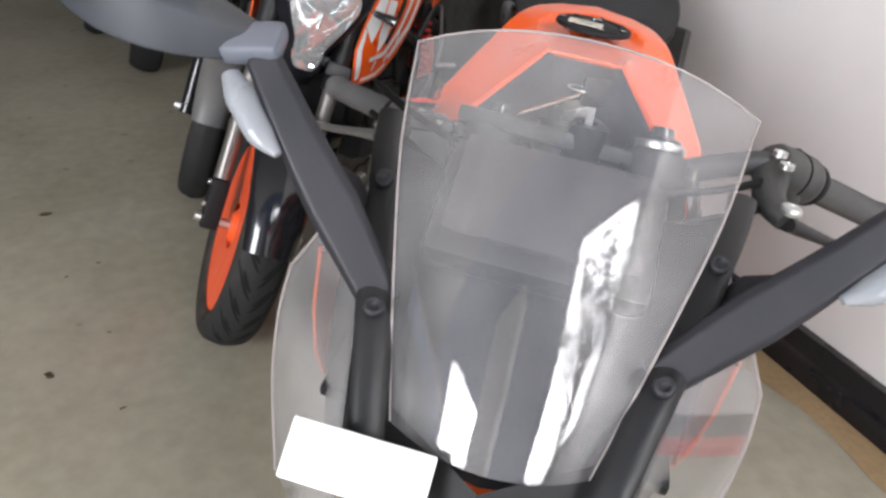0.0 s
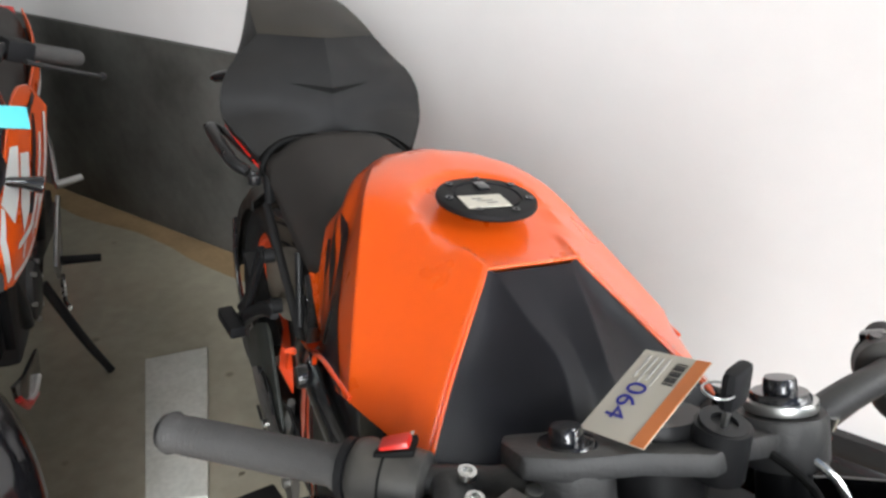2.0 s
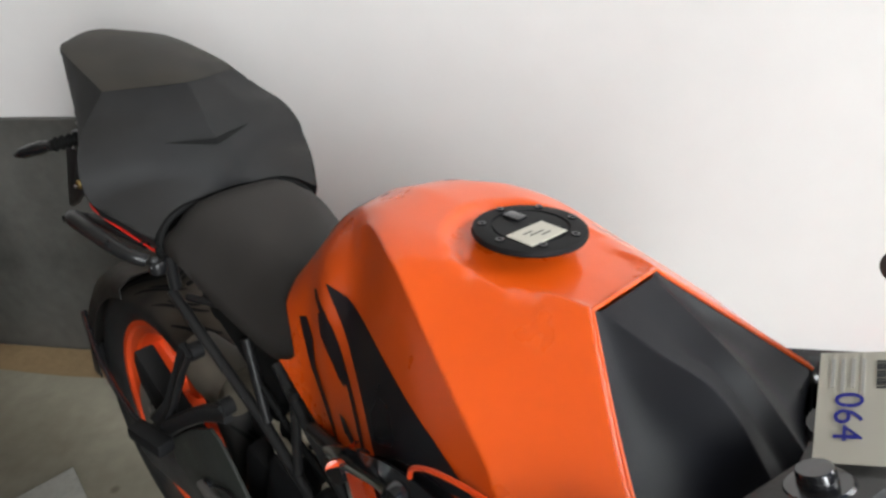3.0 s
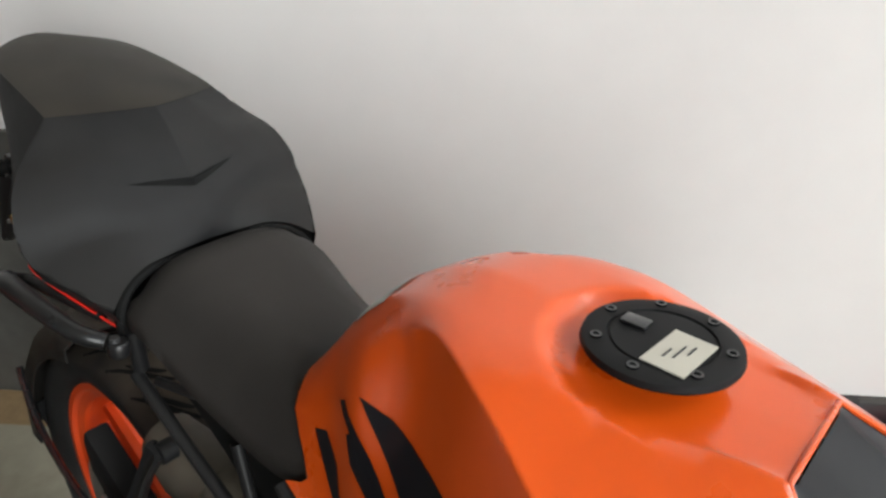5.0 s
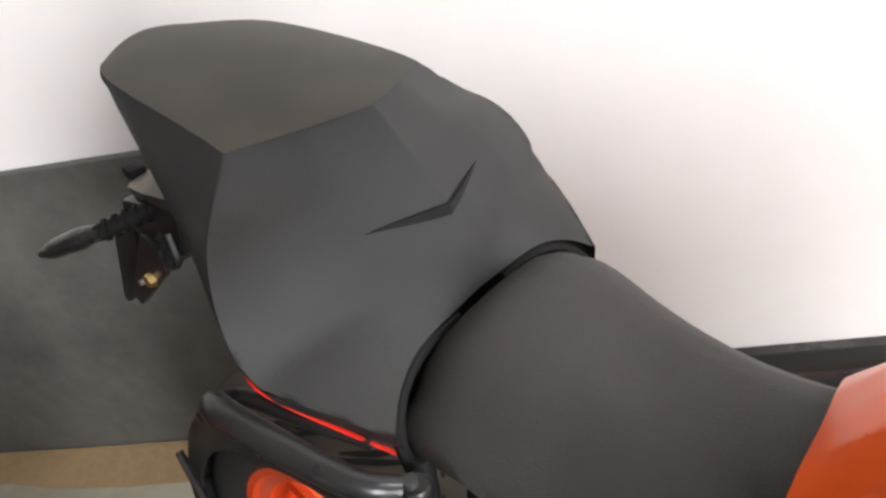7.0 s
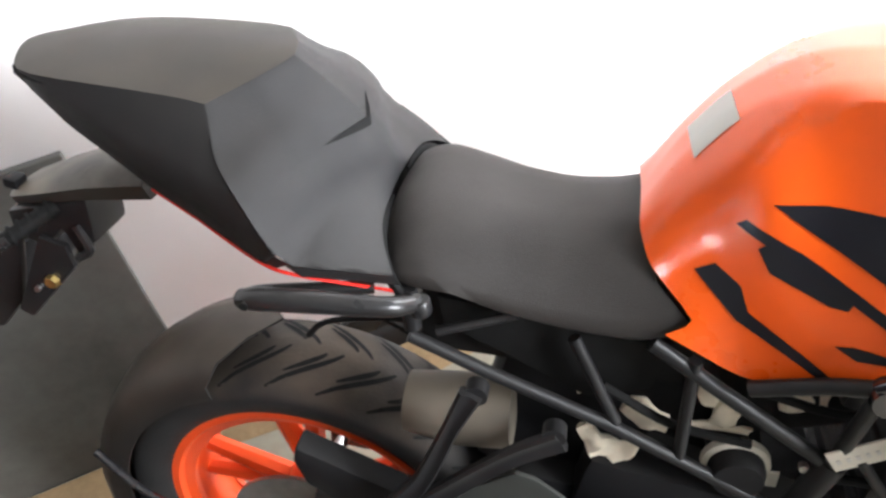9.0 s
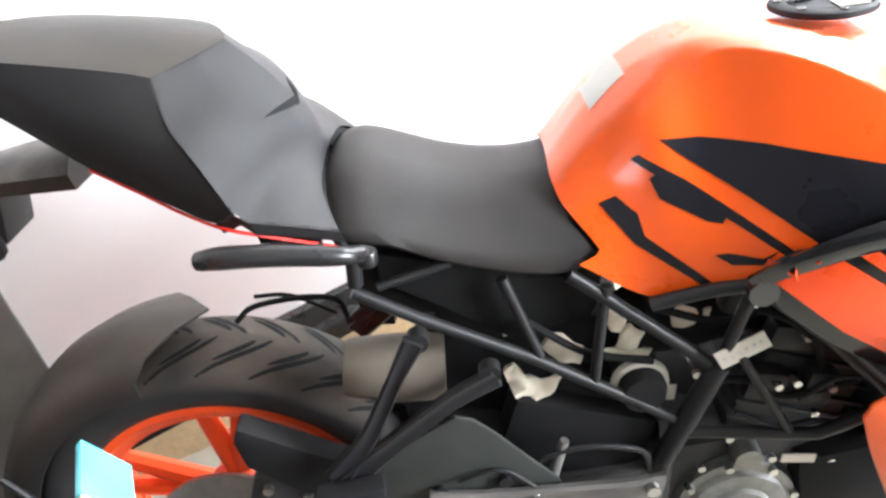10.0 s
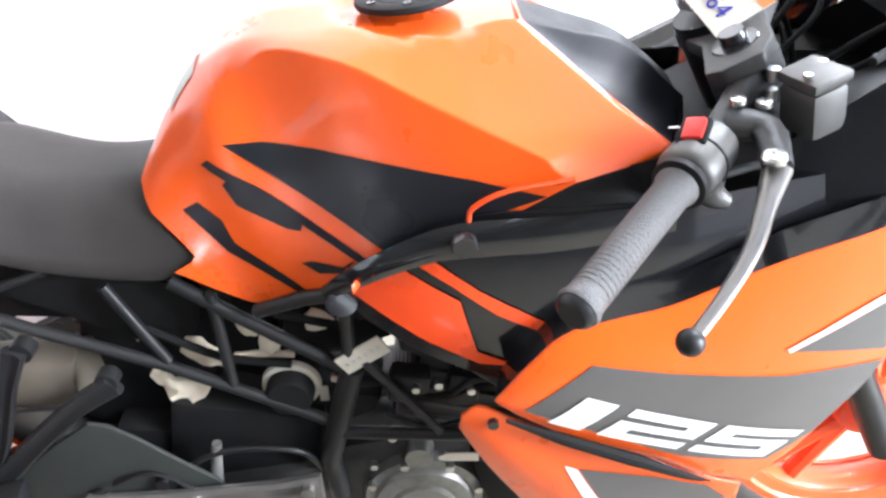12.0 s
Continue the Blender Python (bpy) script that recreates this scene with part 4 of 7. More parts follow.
rear = wheel("rear_wheel", (0, 0, 0.306), 0.306, 0.152, 0.231, SB, "orange cast rear wheel")
b = lathe([(0.062, -0.003), (0.115, -0.003), (0.115, 0.003), (0.062, 0.003)], (0, -0.075, 0), 48, closed=True)
part("brake_disc", b, ALLOY, rear, "drilled steel brake disc", smooth=30)
front = wheel("front_wheel", (1.385, 0, 0.292), 0.292, 0.112, 0.226, SB, "orange cast front wheel")
part("brake_disc", lathe([(0.09, -0.003), (0.15, -0.003), (0.15, 0.003), (0.09, 0.003)], (0, 0.07, 0), 48, closed=True), ALLOY, front, smooth=30)

# rear hugger mudguard
rings = []
for i in range(19):
    row = []
    k = i / 18
    for r, y in ((0.290 - 0.022 * k, -0.095), (0.310 - 0.006 * k, -0.094), (0.333, -0.074), (0.345, -0.038), (0.349, 0.0), (0.345, 0.038), (0.333, 0.074), (0.310 - 0.006 * k, 0.094), (0.290 - 0.022 * k, 0.095)):
        a0 = 84 + 15 * abs(y) / 0.095
        a = radians(a0 + (179 - a0) * k)
        row.append(Vector((math.cos(a) * r, y, 0.306 + math.sin(a) * r)))
    rings.append(row)
b = thicken(sheet(rings), 0.003)
hugger = part("rear_hugger", b, HUGGER_PLASTIC, SB, "dusty black rear wheel hugger", smooth=50)
part("hugger_flap", plate([(-0.325, -0.075, 0.36), (-0.325, 0.075, 0.36), (-0.318, 0.06, 0.285), (-0.318, -0.06, 0.285)], 0.004, "x", bev=0.001), MATT_BLACK, hugger)
part("hugger_stay", tube([(-0.285, -0.092, 0.47), (-0.22, -0.105, 0.40), (-0.10, -0.11, 0.33), (0.02, -0.10, 0.30)], 0.006, 8, curve=4), GLOSS_BLACK, SB)
part("brake_hose", tube([(0.075, -0.02, 0.64), (0.10, -0.01, 0.655), (0.16, 0.0, 0.655), (0.205, 0.01, 0.64), (0.215, 0.01, 0.61)], 0.004, 8, curve=5), DEEP_BLACK, SB)
part("brake_hose", tube([(0.09, 0.03, 0.645), (0.14, 0.03, 0.640), (0.20, 0.02, 0.61)], 0.003, 8, curve=5), DEEP_BLACK, SB)

# number plate carrier with rear lamps
b = skin([mirrored([(x, 0, z + h), (x, -w * 0.7, z + h - 0.002), (x, -w, z + h * 0.5), (x, -w * 0.9, z - 0.004), (x, 0, z - 0.006)])
          for x, z, w, h in ((-0.04, 0.872, 0.058, 0.034), (-0.12, 0.872, 0.054, 0.030), (-0.19, 0.868, 0.048, 0.022), (-0.245, 0.862, 0.036, 0.016), (-0.262, 0.860, 0.024, 0.010))])
bevel(b, 0.004)
carrier = part("plate_carrier", b, CARRIER_PLASTIC, SB, "dusty brown-black plate carrier arm under the tail", smooth=40)
part("carrier_clip", box((0.018, 0.022, 0.014), (-0.246, -0.020, 0.884), (0, 20, 0), bev=0.004), MATT_BLACK, carrier)
bracket = new("plate_bracket")
bracket.parent = SB
bracket["label"] = "glossy black moulded plate bracket with two prongs"
part("bracket_block", plate([(-0.255, -0.01, 0.856), (-0.135, -0.01, 0.866), (-0.150, -0.01, 0.806), (-0.184, -0.01, 0.786), (-0.190, -0.01, 0.826), (-0.225, -0.01, 0.800), (-0.262, -0.01, 0.822)], 0.070, "y", bev=0.006), SATIN_BLACK, bracket, smooth=30)
part("bracket_prong", plate([(-0.268, -0.03, 0.812), (-0.330, -0.03, 0.806), (-0.398, -0.03, 0.664), (-0.385, -0.03, 0.660), (-0.322, -0.03, 0.708)], 0.012, "y", bev=0.004), SATIN_BLACK, bracket, smooth=30)
part("bracket_prong", plate([(-0.222, -0.048, 0.822), (-0.190, -0.048, 0.806), (-0.192, -0.048, 0.774), (-0.300, -0.048, 0.694), (-0.317, -0.048, 0.706), (-0.276, -0.048, 0.756)], 0.010, "y", bev=0.004), SATIN_BLACK, bracket, smooth=30)
part("plate_holder", box((0.010, 0.15, 0.10), (-0.340, 0.045, 0.735), (0, 28, 0), bev=0.003), MATT_BLACK, bracket)
part("bracket_clip", tube([(-0.165, -0.046, 0.832), (-0.158, -0.050, 0.800), (-0.180, -0.050, 0.788)], 0.006, 8, curve=3), SATIN_BLACK, bracket)
part("plate_bolt", lathe([(0, -0.006), (0.0085, -0.006), (0.0095, 0), (0.0095, 0.004), (0, 0.004)], (-0.233, -0.055, 0.756), 6), BRASS, bracket)
part("small_screw", lathe([(0, -0.004), (0.004, -0.004), (0.004, 0.003), (0, 0.003)], (-0.262, -0.055, 0.744), 8), STEEL, bracket)
for sgn in (-1, 1):
    b = tube([(-0.185, sgn * 0.040, 0.858), (-0.210, sgn * 0.075, 0.848), (-0.228, sgn * 0.092, 0.842)], 0.010, 12, curve=3)
    stalk = part("indicator_stalk", b, DEEP_BLACK, SB, "ribbed rubber indicator stalk")
    for k in range(5):
        ring = part("rib", lathe([(0.0130, -0.002), (0.0130, 0.002), (0.009, 0.002), (0.009, -0.002)], (0, 0, 0), 14, closed=True), DEEP_BLACK, stalk)
        ring.matrix_local = Matrix.Translation((-0.190 - 0.0075 * k, sgn * (0.047 + 0.0095 * k), 0.856 - 0.0028 * k)) @ Matrix.Rotation(radians(sgn * 38), 4, "Z")
    b = tube([(-0.222, sgn * 0.088, 0.844), (-0.250, sgn * 0.104, 0.836), (-0.285, sgn * 0.122, 0.824), (-0.306, sgn * 0.132, 0.816)], [0.011, 0.018, 0.016, 0.006], 14, curve=5, flat=0.7)
    part("indicator", b, RAIL_BLACK, SB, "slim black rear indicator", smooth=50)

# ---- trellis frame
def rail(pts, r=0.0086, curve=0, mat=SATIN_BLACK, name="frame_tube"):
    for sgn in (-1, 1):
        part(name, tube([(x, sgn * y, z) for x, y, z in pts], r * 0.76, 12, curve=curve), mat, SB, smooth=60)


rail([(0.258, 0.125, 0.738), (0.330, 0.122, 0.688), (0.455, 0.118, 0.610), (0.575, 0.120, 0.528), (0.625, 0.122, 0.492)], 0.0100)
rail([(0.262, 0.120, 0.745), (0.268, 0.124, 0.80)], 0.012)
rail([(0.285, 0.115, 0.735), (0.370, 0.108, 0.752)], 0.007)
rail([(0.425, 0.110, 0.725), (0.462, 0.116, 0.612)], 0.009)
rail([(0.541, 0.118, 0.705), (0.527, 0.118, 0.566)], 0.009)
rail([(0.500, 0.112, 0.722), (0.560, 0.120, 0.672), (0.672, 0.126, 0.574)], 0.0108)
rail([(0.675, 0.126, 0.580), (0.645, 0.124, 0.500), (0.615, 0.120, 0.420), (0.612, 0.115, 0.340)], 0.019)
rail([(0.640, 0.126, 0.472), (0.770, 0.138, 0.462), (0.800, 0.142, 0.462), (0.885, 0.150, 0.510)], 0.0115)
rail([(0.590, 0.130, 0.682), (0.650, 0.148, 0.706), (0.694, 0.158, 0.714)], 0.011)
rail([(0.694, 0.158, 0.714), (0.790, 0.156, 0.624), (0.895, 0.152, 0.508), (0.93, 0.15, 0.47)], 0.0125)
rail([(0.672, 0.128, 0.574), (0.694, 0.156, 0.712)], 0.0105)
rail([(0.694, 0.140, 0.600), (0.765, 0.140, 0.470)], 0.0075)
rail([(0.694, 0.158, 0.716), (0.80, 0.150, 0.80), (0.94, 0.12, 0.79), (1.04, 0.06, 0.76)], 0.0125)


def strap(pts, half, thick, bm=None):
    """A flat forged arm that stands upright along a line, with rounded edges; half is its half width at each place."""
    line = smooth_line(pts, 5)
    rings = []
    for i, p in enumerate(line):
        u = i / (len(line) - 1) * (len(half) - 1)
        j = min(int(u), len(half) - 2)
        h = half[j] + (half[j + 1] - half[j]) * (u - j)
        d = line[min(i + 1, len(line) - 1)] - line[max(i - 1, 0)]
        n = Vector((-d.z, 0, d.x)).normalized()
        t = Vector((0, thick / 2, 0))
        rings.append([p + n * h + t * 0.5, p + n * h * 0.75 + t, p - n * h * 0.75 + t, p - n * h + t * 0.5, p - n * h - t * 0.5, p - n * h * 0.75 - t,
                      p - n * h * 0.2 - t * 0.6, p + n * h * 0.2 - t * 0.6, p + n * h * 0.75 - t, p + n * h - t * 0.5])
    return skin(rings, bm=bm)


for sgn in (-1, 1):
    part("frame_bolt", lathe([(0, -0.012), (0.016, -0.012), (0.017, -0.004), (0.012, 0.0), (0.012, 0.012), (0, 0.012)], (0.694, sgn * 0.166, 0.715), 16), GLOSS_BLACK, SB, smooth=40)
    part("subframe_bolt", lathe([(0, -0.01), (0.013, -0.01), (0.013, 0.008), (0, 0.008)], (0.322, sgn * 0.135, 0.671), 14), SATIN_BLACK, SB, smooth=40)
    part("subframe_bolt", lathe([(0, -0.01), (0.013, -0.01), (0.013, 0.008), (0, 0.008)], (0.400, sgn * 0.140, 0.618), 14), SATIN_BLACK, SB, smooth=40)
    # forked passenger peg bracket: two flat forged arms that meet above the peg
    arms = strap([(0.318, sgn * 0.146, 0.676), (0.290, sgn * 0.150, 0.628), (0.246, sgn * 0.157, 0.548), (0.196, sgn * 0.163, 0.488)], [0.013, 0.0095, 0.011, 0.017], 0.014)
    strap([(0.407, sgn * 0.146, 0.613), (0.350, sgn * 0.150, 0.585), (0.272, sgn * 0.157, 0.530), (0.190, sgn * 0.163, 0.466)], [0.014, 0.0125, 0.013, 0.018], 0.015, bm=arms)
    part("peg_bracket", arms, SATIN_BLACK, SB, "forged black forked passenger peg bracket", smooth=35)
    part("passenger_peg", box((0.085, 0.030, 0.024), (0.215, sgn * 0.185, 0.482), (0, 0, sgn * -8), bev=0.006), MATT_BLACK, SB, "folded black passenger foot peg")
part("build_plate", box((0.062, 0.003, 0.027), (0.694, -0.142, 0.611), (0, -28, 0), bev=0.001), LABEL_WHITE, SB, "pale rectangular sticker on the frame")
for k in range(6):
    part("plate_print", box((0.004, 0.0015, 0.005), (0.674 + 0.008 * k, -0.1440, 0.600 + 0.0043 * k), (0, -28, 0)), TAPE, SB)

# ---- swing arm, heel guard, caliper bracket
for sgn in (-1, 1):
    b = plate([(0.60, sgn * 0.105, 0.40), (0.60, sgn * 0.105, 0.345), (0.30, sgn * 0.11, 0.292), (0.03, sgn * 0.115, 0.275), (-0.03, sgn * 0.115, 0.29), (-0.02, sgn * 0.115, 0.325), (0.10, sgn * 0.112, 0.345), (0.35, sgn * 0.11, 0.385)], 0.03, "y", bev=0.006)
    part("swing_arm", b, DARK_ALLOY, SB, "black cast swing arm", smooth=30)
# dark block added to close a bright gap behind the heel guard
part("rear_gap_filler", box((0.13, 0.19, 0.13), (0.385, 0, 0.41), (0, 12, 0), bev=0.02), MATT_BLACK, SB, "dark filler block behind the heel guard", smooth=40)
b = plate([(0.262, -0.146, 0.500), (0.300, -0.146, 0.526), (0.352, -0.146, 0.556), (0.374, -0.146, 0.548), (0.400, -0.146, 0.521), (0.436, -0.146, 0.476), (0.472, -0.146, 0.434), (0.50, -0.146, 0.372), (0.44, -0.146, 0.340), (0.30, -0.146, 0.36), (0.20, -0.146, 0.40), (0.19, -0.146, 0.44)], 0.006, "y", bev=0.002)
part("heel_guard", b, GUARD_PLASTIC, SB, "matt black heel guard plate", smooth=30)
for x, z in ((0.406, 0.442), (0.321, 0.435), (0.455, 0.385)):
    part("guard_bolt", lathe([(0, -0.004), (0.009, -0.004), (0.009, 0.002), (0.005, 0.002), (0.004, -0.001), (0, -0.001)], (x, -0.153, z), 12), GLOSS_BLACK, SB)
b = plate([(0.068, -0.118, 0.535), (0.078, -0.118, 0.559), (0.108, -0.118, 0.540), (0.197, -0.118, 0.484), (0.27, -0.118, 0.45), (0.25, -0.118, 0.41), (0.14, -0.118, 0.43), (0.075, -0.118, 0.49)], 0.035, "y", bev=0.006)
part("caliper_carrier", b, MATT_BLACK, SB, "black moulded brake caliper carrier", smooth=30)
b = box((0.11, 0.05, 0.06), (0.115, -0.10, 0.415), (0, 20, 0), bev=0.01)
part("rear_caliper", b, DARK_ALLOY, SB, "black rear brake caliper", smooth=30)
for x, z in ((0.09, 0.44), (0.14, 0.42), (0.17, 0.40), (0.12, 0.395)):
    part("caliper_bolt", lathe([(0, -0.006), (0.007, -0.006), (0.007, 0.004), (0, 0.004)], (x, -0.128, z), 10), STEEL, SB)
part("rear_brake_pipe", tube([(0.40, -0.12, 0.37), (0.43, -0.135, 0.44), (0.50, -0.14, 0.475), (0.58, -0.135, 0.455), (0.60, -0.12, 0.40)], 0.004, 8, curve=6), SATIN_BLACK, SB)
part("rear_master", tube([(0.46, -0.135, 0.40), (0.485, -0.135, 0.485)], [0.009, 0.006], 10), ALLOY, SB)
part("rider_peg", box((0.04, 0.10, 0.02), (0.54, -0.215, 0.335), (0, 0, 12), bev=0.006), MATT_BLACK, SB, "black rider foot peg")
part("brake_pedal", tube([(0.56, -0.16, 0.33), (0.66, -0.175, 0.30), (0.735, -0.18, 0.295)], 0.009, 8, curve=3), SATIN_BLACK, SB)
part("footrest_arm", strap([(0.306, -0.158, 0.434), (0.390, -0.158, 0.412), (0.470, -0.158, 0.412), (0.550, -0.158, 0.404), (0.604, -0.158, 0.398)], [0.005, 0.020, 0.017, 0.024, 0.036], 0.014), LEVER_GREY, SB, "dull forged alloy footrest arm", smooth=35)
for x, z in ((0.590, 0.418), (0.440, 0.412)):
    part("arm_bolt", lathe([(0, -0.006), (0.009, -0.006), (0.0085, 0.004), (0, 0.004)], (x, -0.168, z), 10), STEEL, SB)

# ---- engine bay
eng = new("engine")
eng.parent = SB
eng["label"] = "dark single-cylinder engine with round clutch cover"
part("crankcase", box((0.36, 0.20, 0.20), (0.72, 0, 0.32), (0, -6, 0), bev=0.03), DARK_ALLOY, eng, smooth=40)
part("cylinder", box((0.15, 0.17, 0.20), (0.80, 0, 0.47), (0, 20, 0), bev=0.015), DARK_ALLOY, eng, smooth=40)
for k in range(6):
    part("cooling_fin", box((0.17, 0.185, 0.006), (0.775 + 0.010 * k, 0, 0.40 + 0.026 * k), (0, 20, 0), bev=0.002), DARK_ALLOY, eng, smooth=30)
part("cylinder_head", box((0.16, 0.19, 0.07), (0.845, 0, 0.585), (0, 20, 0), bev=0.015), DARK_ALLOY, eng, smooth=40)
cl = lathe([(0, -0.128), (0.040, -0.130), (0.046, -0.126), (0.052, -0.127), (0.066, -0.124), (0.070, -0.116), (0.082, -0.114), (0.086, -0.10), (0.086, -0.08), (0, -0.08)], (0.722, 0, 0.305), 40)
part("clutch_cover", cl, COVER_ALLOY, eng, "round brushed alloy clutch cover", smooth=30)
for k in range(8):
    a = k * math.pi / 4 + 0.2
    part("cover_bolt", lathe([(0, -0.122), (0.006, -0.122), (0.006, -0.108), (0, -0.108)], (0.722 + 0.079 * math.cos(a), 0, 0.305 + 0.079 * math.sin(a)), 8), STEEL, eng)
part("oil_cap", lathe([(0, -0.125), (0.018, -0.125), (0.020, -0.115), (0.020, -0.10), (0, -0.10)], (0.728, 0, 0.402), 18), COVER_ALLOY, eng)
part("starter", tube([(0.62, -0.06, 0.42), (0.70, -0.06, 0.42)], 0.026, 14), DARK_ALLOY, eng)
part("intake_body", tube([(0.58, -0.05, 0.60), (0.66, -0.03, 0.575), (0.77, -0.02, 0.585)], [0.045, 0.036, 0.030], 16, curve=3), DEEP_BLACK, eng)
part("radiator", box((0.045, 0.30, 0.30), (1.045, 0, 0.545), (0, -12, 0), bev=0.006), DEEP_BLACK, SB, "black radiator behind the fairing", smooth=30)
# dark block added to close the gap between engine and fairing
part("front_gap_filler", box((0.16, 0.24, 0.36), (0.955, 0, 0.53), (0, -12, 0), bev=0.02), MATT_BLACK, SB, smooth=40)
for k in range(9):
    part("radiator_fin", box((0.004, 0.27, 0.012), (1.071, 0, 0.42 + 0.030 * k), (0, -12, 0)), DARK_ALLOY, SB, smooth=0)
# dark mass added behind the tubes, where only darkness shows
part("frame_gap_filler", box((0.26, 0.13, 0.24), (0.43, 0.01, 0.53), (0, 20, 0), bev=0.03), MATT_BLACK, SB, "black filler mass behind the frame tubes", smooth=40)
part("exhaust_box", box((0.26, 0.26, 0.17), (0.93, 0, 0.335), (0, -10, 0), bev=0.03), MATT_BLACK, SB, "black exhaust box under the engine", smooth=40)
part("air_box", box((0.22, 0.15, 0.16), (0.56, 0, 0.44), (0, 24, 0), bev=0.03), MATT_BLACK, SB, "matt black moulded air box", smooth=40)
part("air_cap", lathe([(0, -0.125), (0.026, -0.125), (0.030, -0.115), (0.030, -0.05), (0, -0.05)], (0.588, 0, 0.536), 24), MATT_BLACK, SB, "round black cap with a pale ring", smooth=30)
part("cap_ring", lathe([(0.030, -0.104), (0.0360, -0.102), (0.0370, -0.094), (0.030, -0.090)], (0.588, 0, 0.536), 24, closed=True), LABEL_WHITE, SB)
part("cap_label", box((0.011, 0.002, 0.024), (0.626, -0.104, 0.520), (0, 6, 0)), LABEL_WHITE, SB, "small pale label")
part("shock_spring", tube([(0.42 + 0.02 * math.cos(k * 0.9) + 0.0025 * k, 0.02 * math.sin(k * 0.9), 0.66 - 0.0032 * k) for k in range(56)], 0.005, 6), SATIN_BLACK, SB)
part("silencer", tube([(0.22, -0.085, 0.60), (0.28, -0.085, 0.59), (0.345, -0.085, 0.585)], [0.036, 0.044, 0.042], 20), DUSTY_BROWN, SB, "stubby dusty reservoir behind the frame")
part("underseat_panel", plate([(0.285, -0.088, 0.765), (0.52, -0.088, 0.70), (0.50, -0.088, 0.64), (0.43, -0.088, 0.625), (0.34, -0.088, 0.69), (0.285, -0.088, 0.725)], 0.012, "y", bev=0.004), DEEP_BLACK, SB, smooth=30)
for pts in ([(0.70, -0.12, 0.66), (0.76, -0.13, 0.63), (0.80, -0.12, 0.56), (0.78, -0.11, 0.50)], [(0.60, -0.11, 0.66), (0.68, -0.11, 0.63), (0.74, -0.12, 0.65), (0.83, -0.14, 0.63)],
            [(0.66, -0.13, 0.56), (0.72, -0.125, 0.545), (0.76, -0.13, 0.52), (0.84, -0.135, 0.54)], [(0.45, -0.11, 0.66), (0.52, -0.105, 0.60), (0.60, -0.11, 0.58)]):
    part("cable", tube(pts, 0.005, 8, curve=5), DEEP_BLACK, SB)
for x, z, w_, h_ in ((0.785, 0.415, 0.044, 0.014), (0.845, 0.602, 0.020, 0.010)):
    part("tag_label", box((w_, 0.002, h_), (x, -0.138, z), (0, 8, 0)), LABEL_WHITE, SB, "small pale label")
rr = random.Random(9)
for k in range(12):
    part("small_bolt", lathe([(0, -0.004), (0.0055, -0.004), (0.005, 0.004), (0, 0.004)], (rr.uniform(0.62, 0.92), -0.118 - rr.random() * 0.01, rr.uniform(0.36, 0.66)), 8), STEEL, SB)
part("side_stand", tube([(0.58, 0.13, 0.30), (0.60, 0.20, 0.15), (0.62, 0.262, 0.018)], [0.014, 0.012, 0.012], 10, curve=3), SATIN_BLACK, SB, "black side stand leg")
part("stand_foot", box((0.07, 0.05, 0.012), (0.625, 0.265, 0.030), (LEAN * -1, 0, 0), bev=0.003), SATIN_BLACK, SB)

# dark block added to close a bright gap under the air box
part("lower_gap_filler", box((0.20, 0.06, 0.15), (0.50, -0.075, 0.43), (0, 18, 0), bev=0.02), MATT_BLACK, SB, "matt black filler block below the air box", smooth=40)
# torn pieces of cream wrapping showing between the frame tubes
for outl in ([(0.466, 0.605), (0.479, 0.624), (0.495, 0.617), (0.519, 0.596), (0.514, 0.570), (0.487, 0.580)],
             [(0.417, 0.570), (0.427, 0.585), (0.445, 0.560), (0.464, 0.548), (0.493, 0.553), (0.474, 0.526), (0.459, 0.521), (0.442, 0.506), (0.427, 0.530)],
             [(0.542, 0.648), (0.555, 0.650), (0.572, 0.629), (0.563, 0.614), (0.550, 0.623)],
             [(0.559, 0.586), (0.565, 0.613), (0.577, 0.624), (0.596, 0.608), (0.585, 0.589)],
             [(0.532, 0.594), (0.559, 0.586), (0.603, 0.586), (0.599, 0.574), (0.533, 0.582)],
             [(0.625, 0.634), (0.636, 0.643), (0.653, 0.641), (0.660, 0.625), (0.647, 0.617), (0.626, 0.618)],
             [(0.663, 0.635), (0.675, 0.633), (0.673, 0.617), (0.664, 0.621)],
             [(0.419, 0.639), (0.430, 0.639), (0.431, 0.625), (0.421, 0.627)]):
    b = plate([(x, -0.090, z) for x, z in outl], 0.006, "y", bev=0.0012)
    bmesh.ops.triangulate(b, faces=[f for f in b.faces if len(f.verts) > 4])
    bmesh.ops.subdivide_edges(b, edges=b.edges[:], cuts=2, use_grid_fill=True)
    for v in b.verts:
        v.co += Vector((0.3 * noise.noise(v.co * 90), 1.6 * noise.noise(v.co * 45 + Vector((5, 0, 0))), 0.3 * noise.noise(v.co * 80 + Vector((0, 9, 0))))) * 0.008
    part("wrapping_piece", b, CREAM, SB, "torn cream wrapping behind the frame", smooth=35)
for pts in ([(0.47, -0.15, 0.375), (0.44, -0.155, 0.43), (0.40, -0.155, 0.465), (0.345, -0.155, 0.45)], [(0.50, -0.15, 0.36), (0.40, -0.155, 0.335), (0.30, -0.155, 0.34)],
            [(0.78, -0.135, 0.52), (0.82, -0.14, 0.55), (0.88, -0.15, 0.545)], [(0.70, -0.13, 0.50), (0.75, -0.135, 0.475), (0.80, -0.135, 0.48)]):
    part("wire", tube(pts, 0.003, 6, curve=5), SATIN_BLACK, SB)
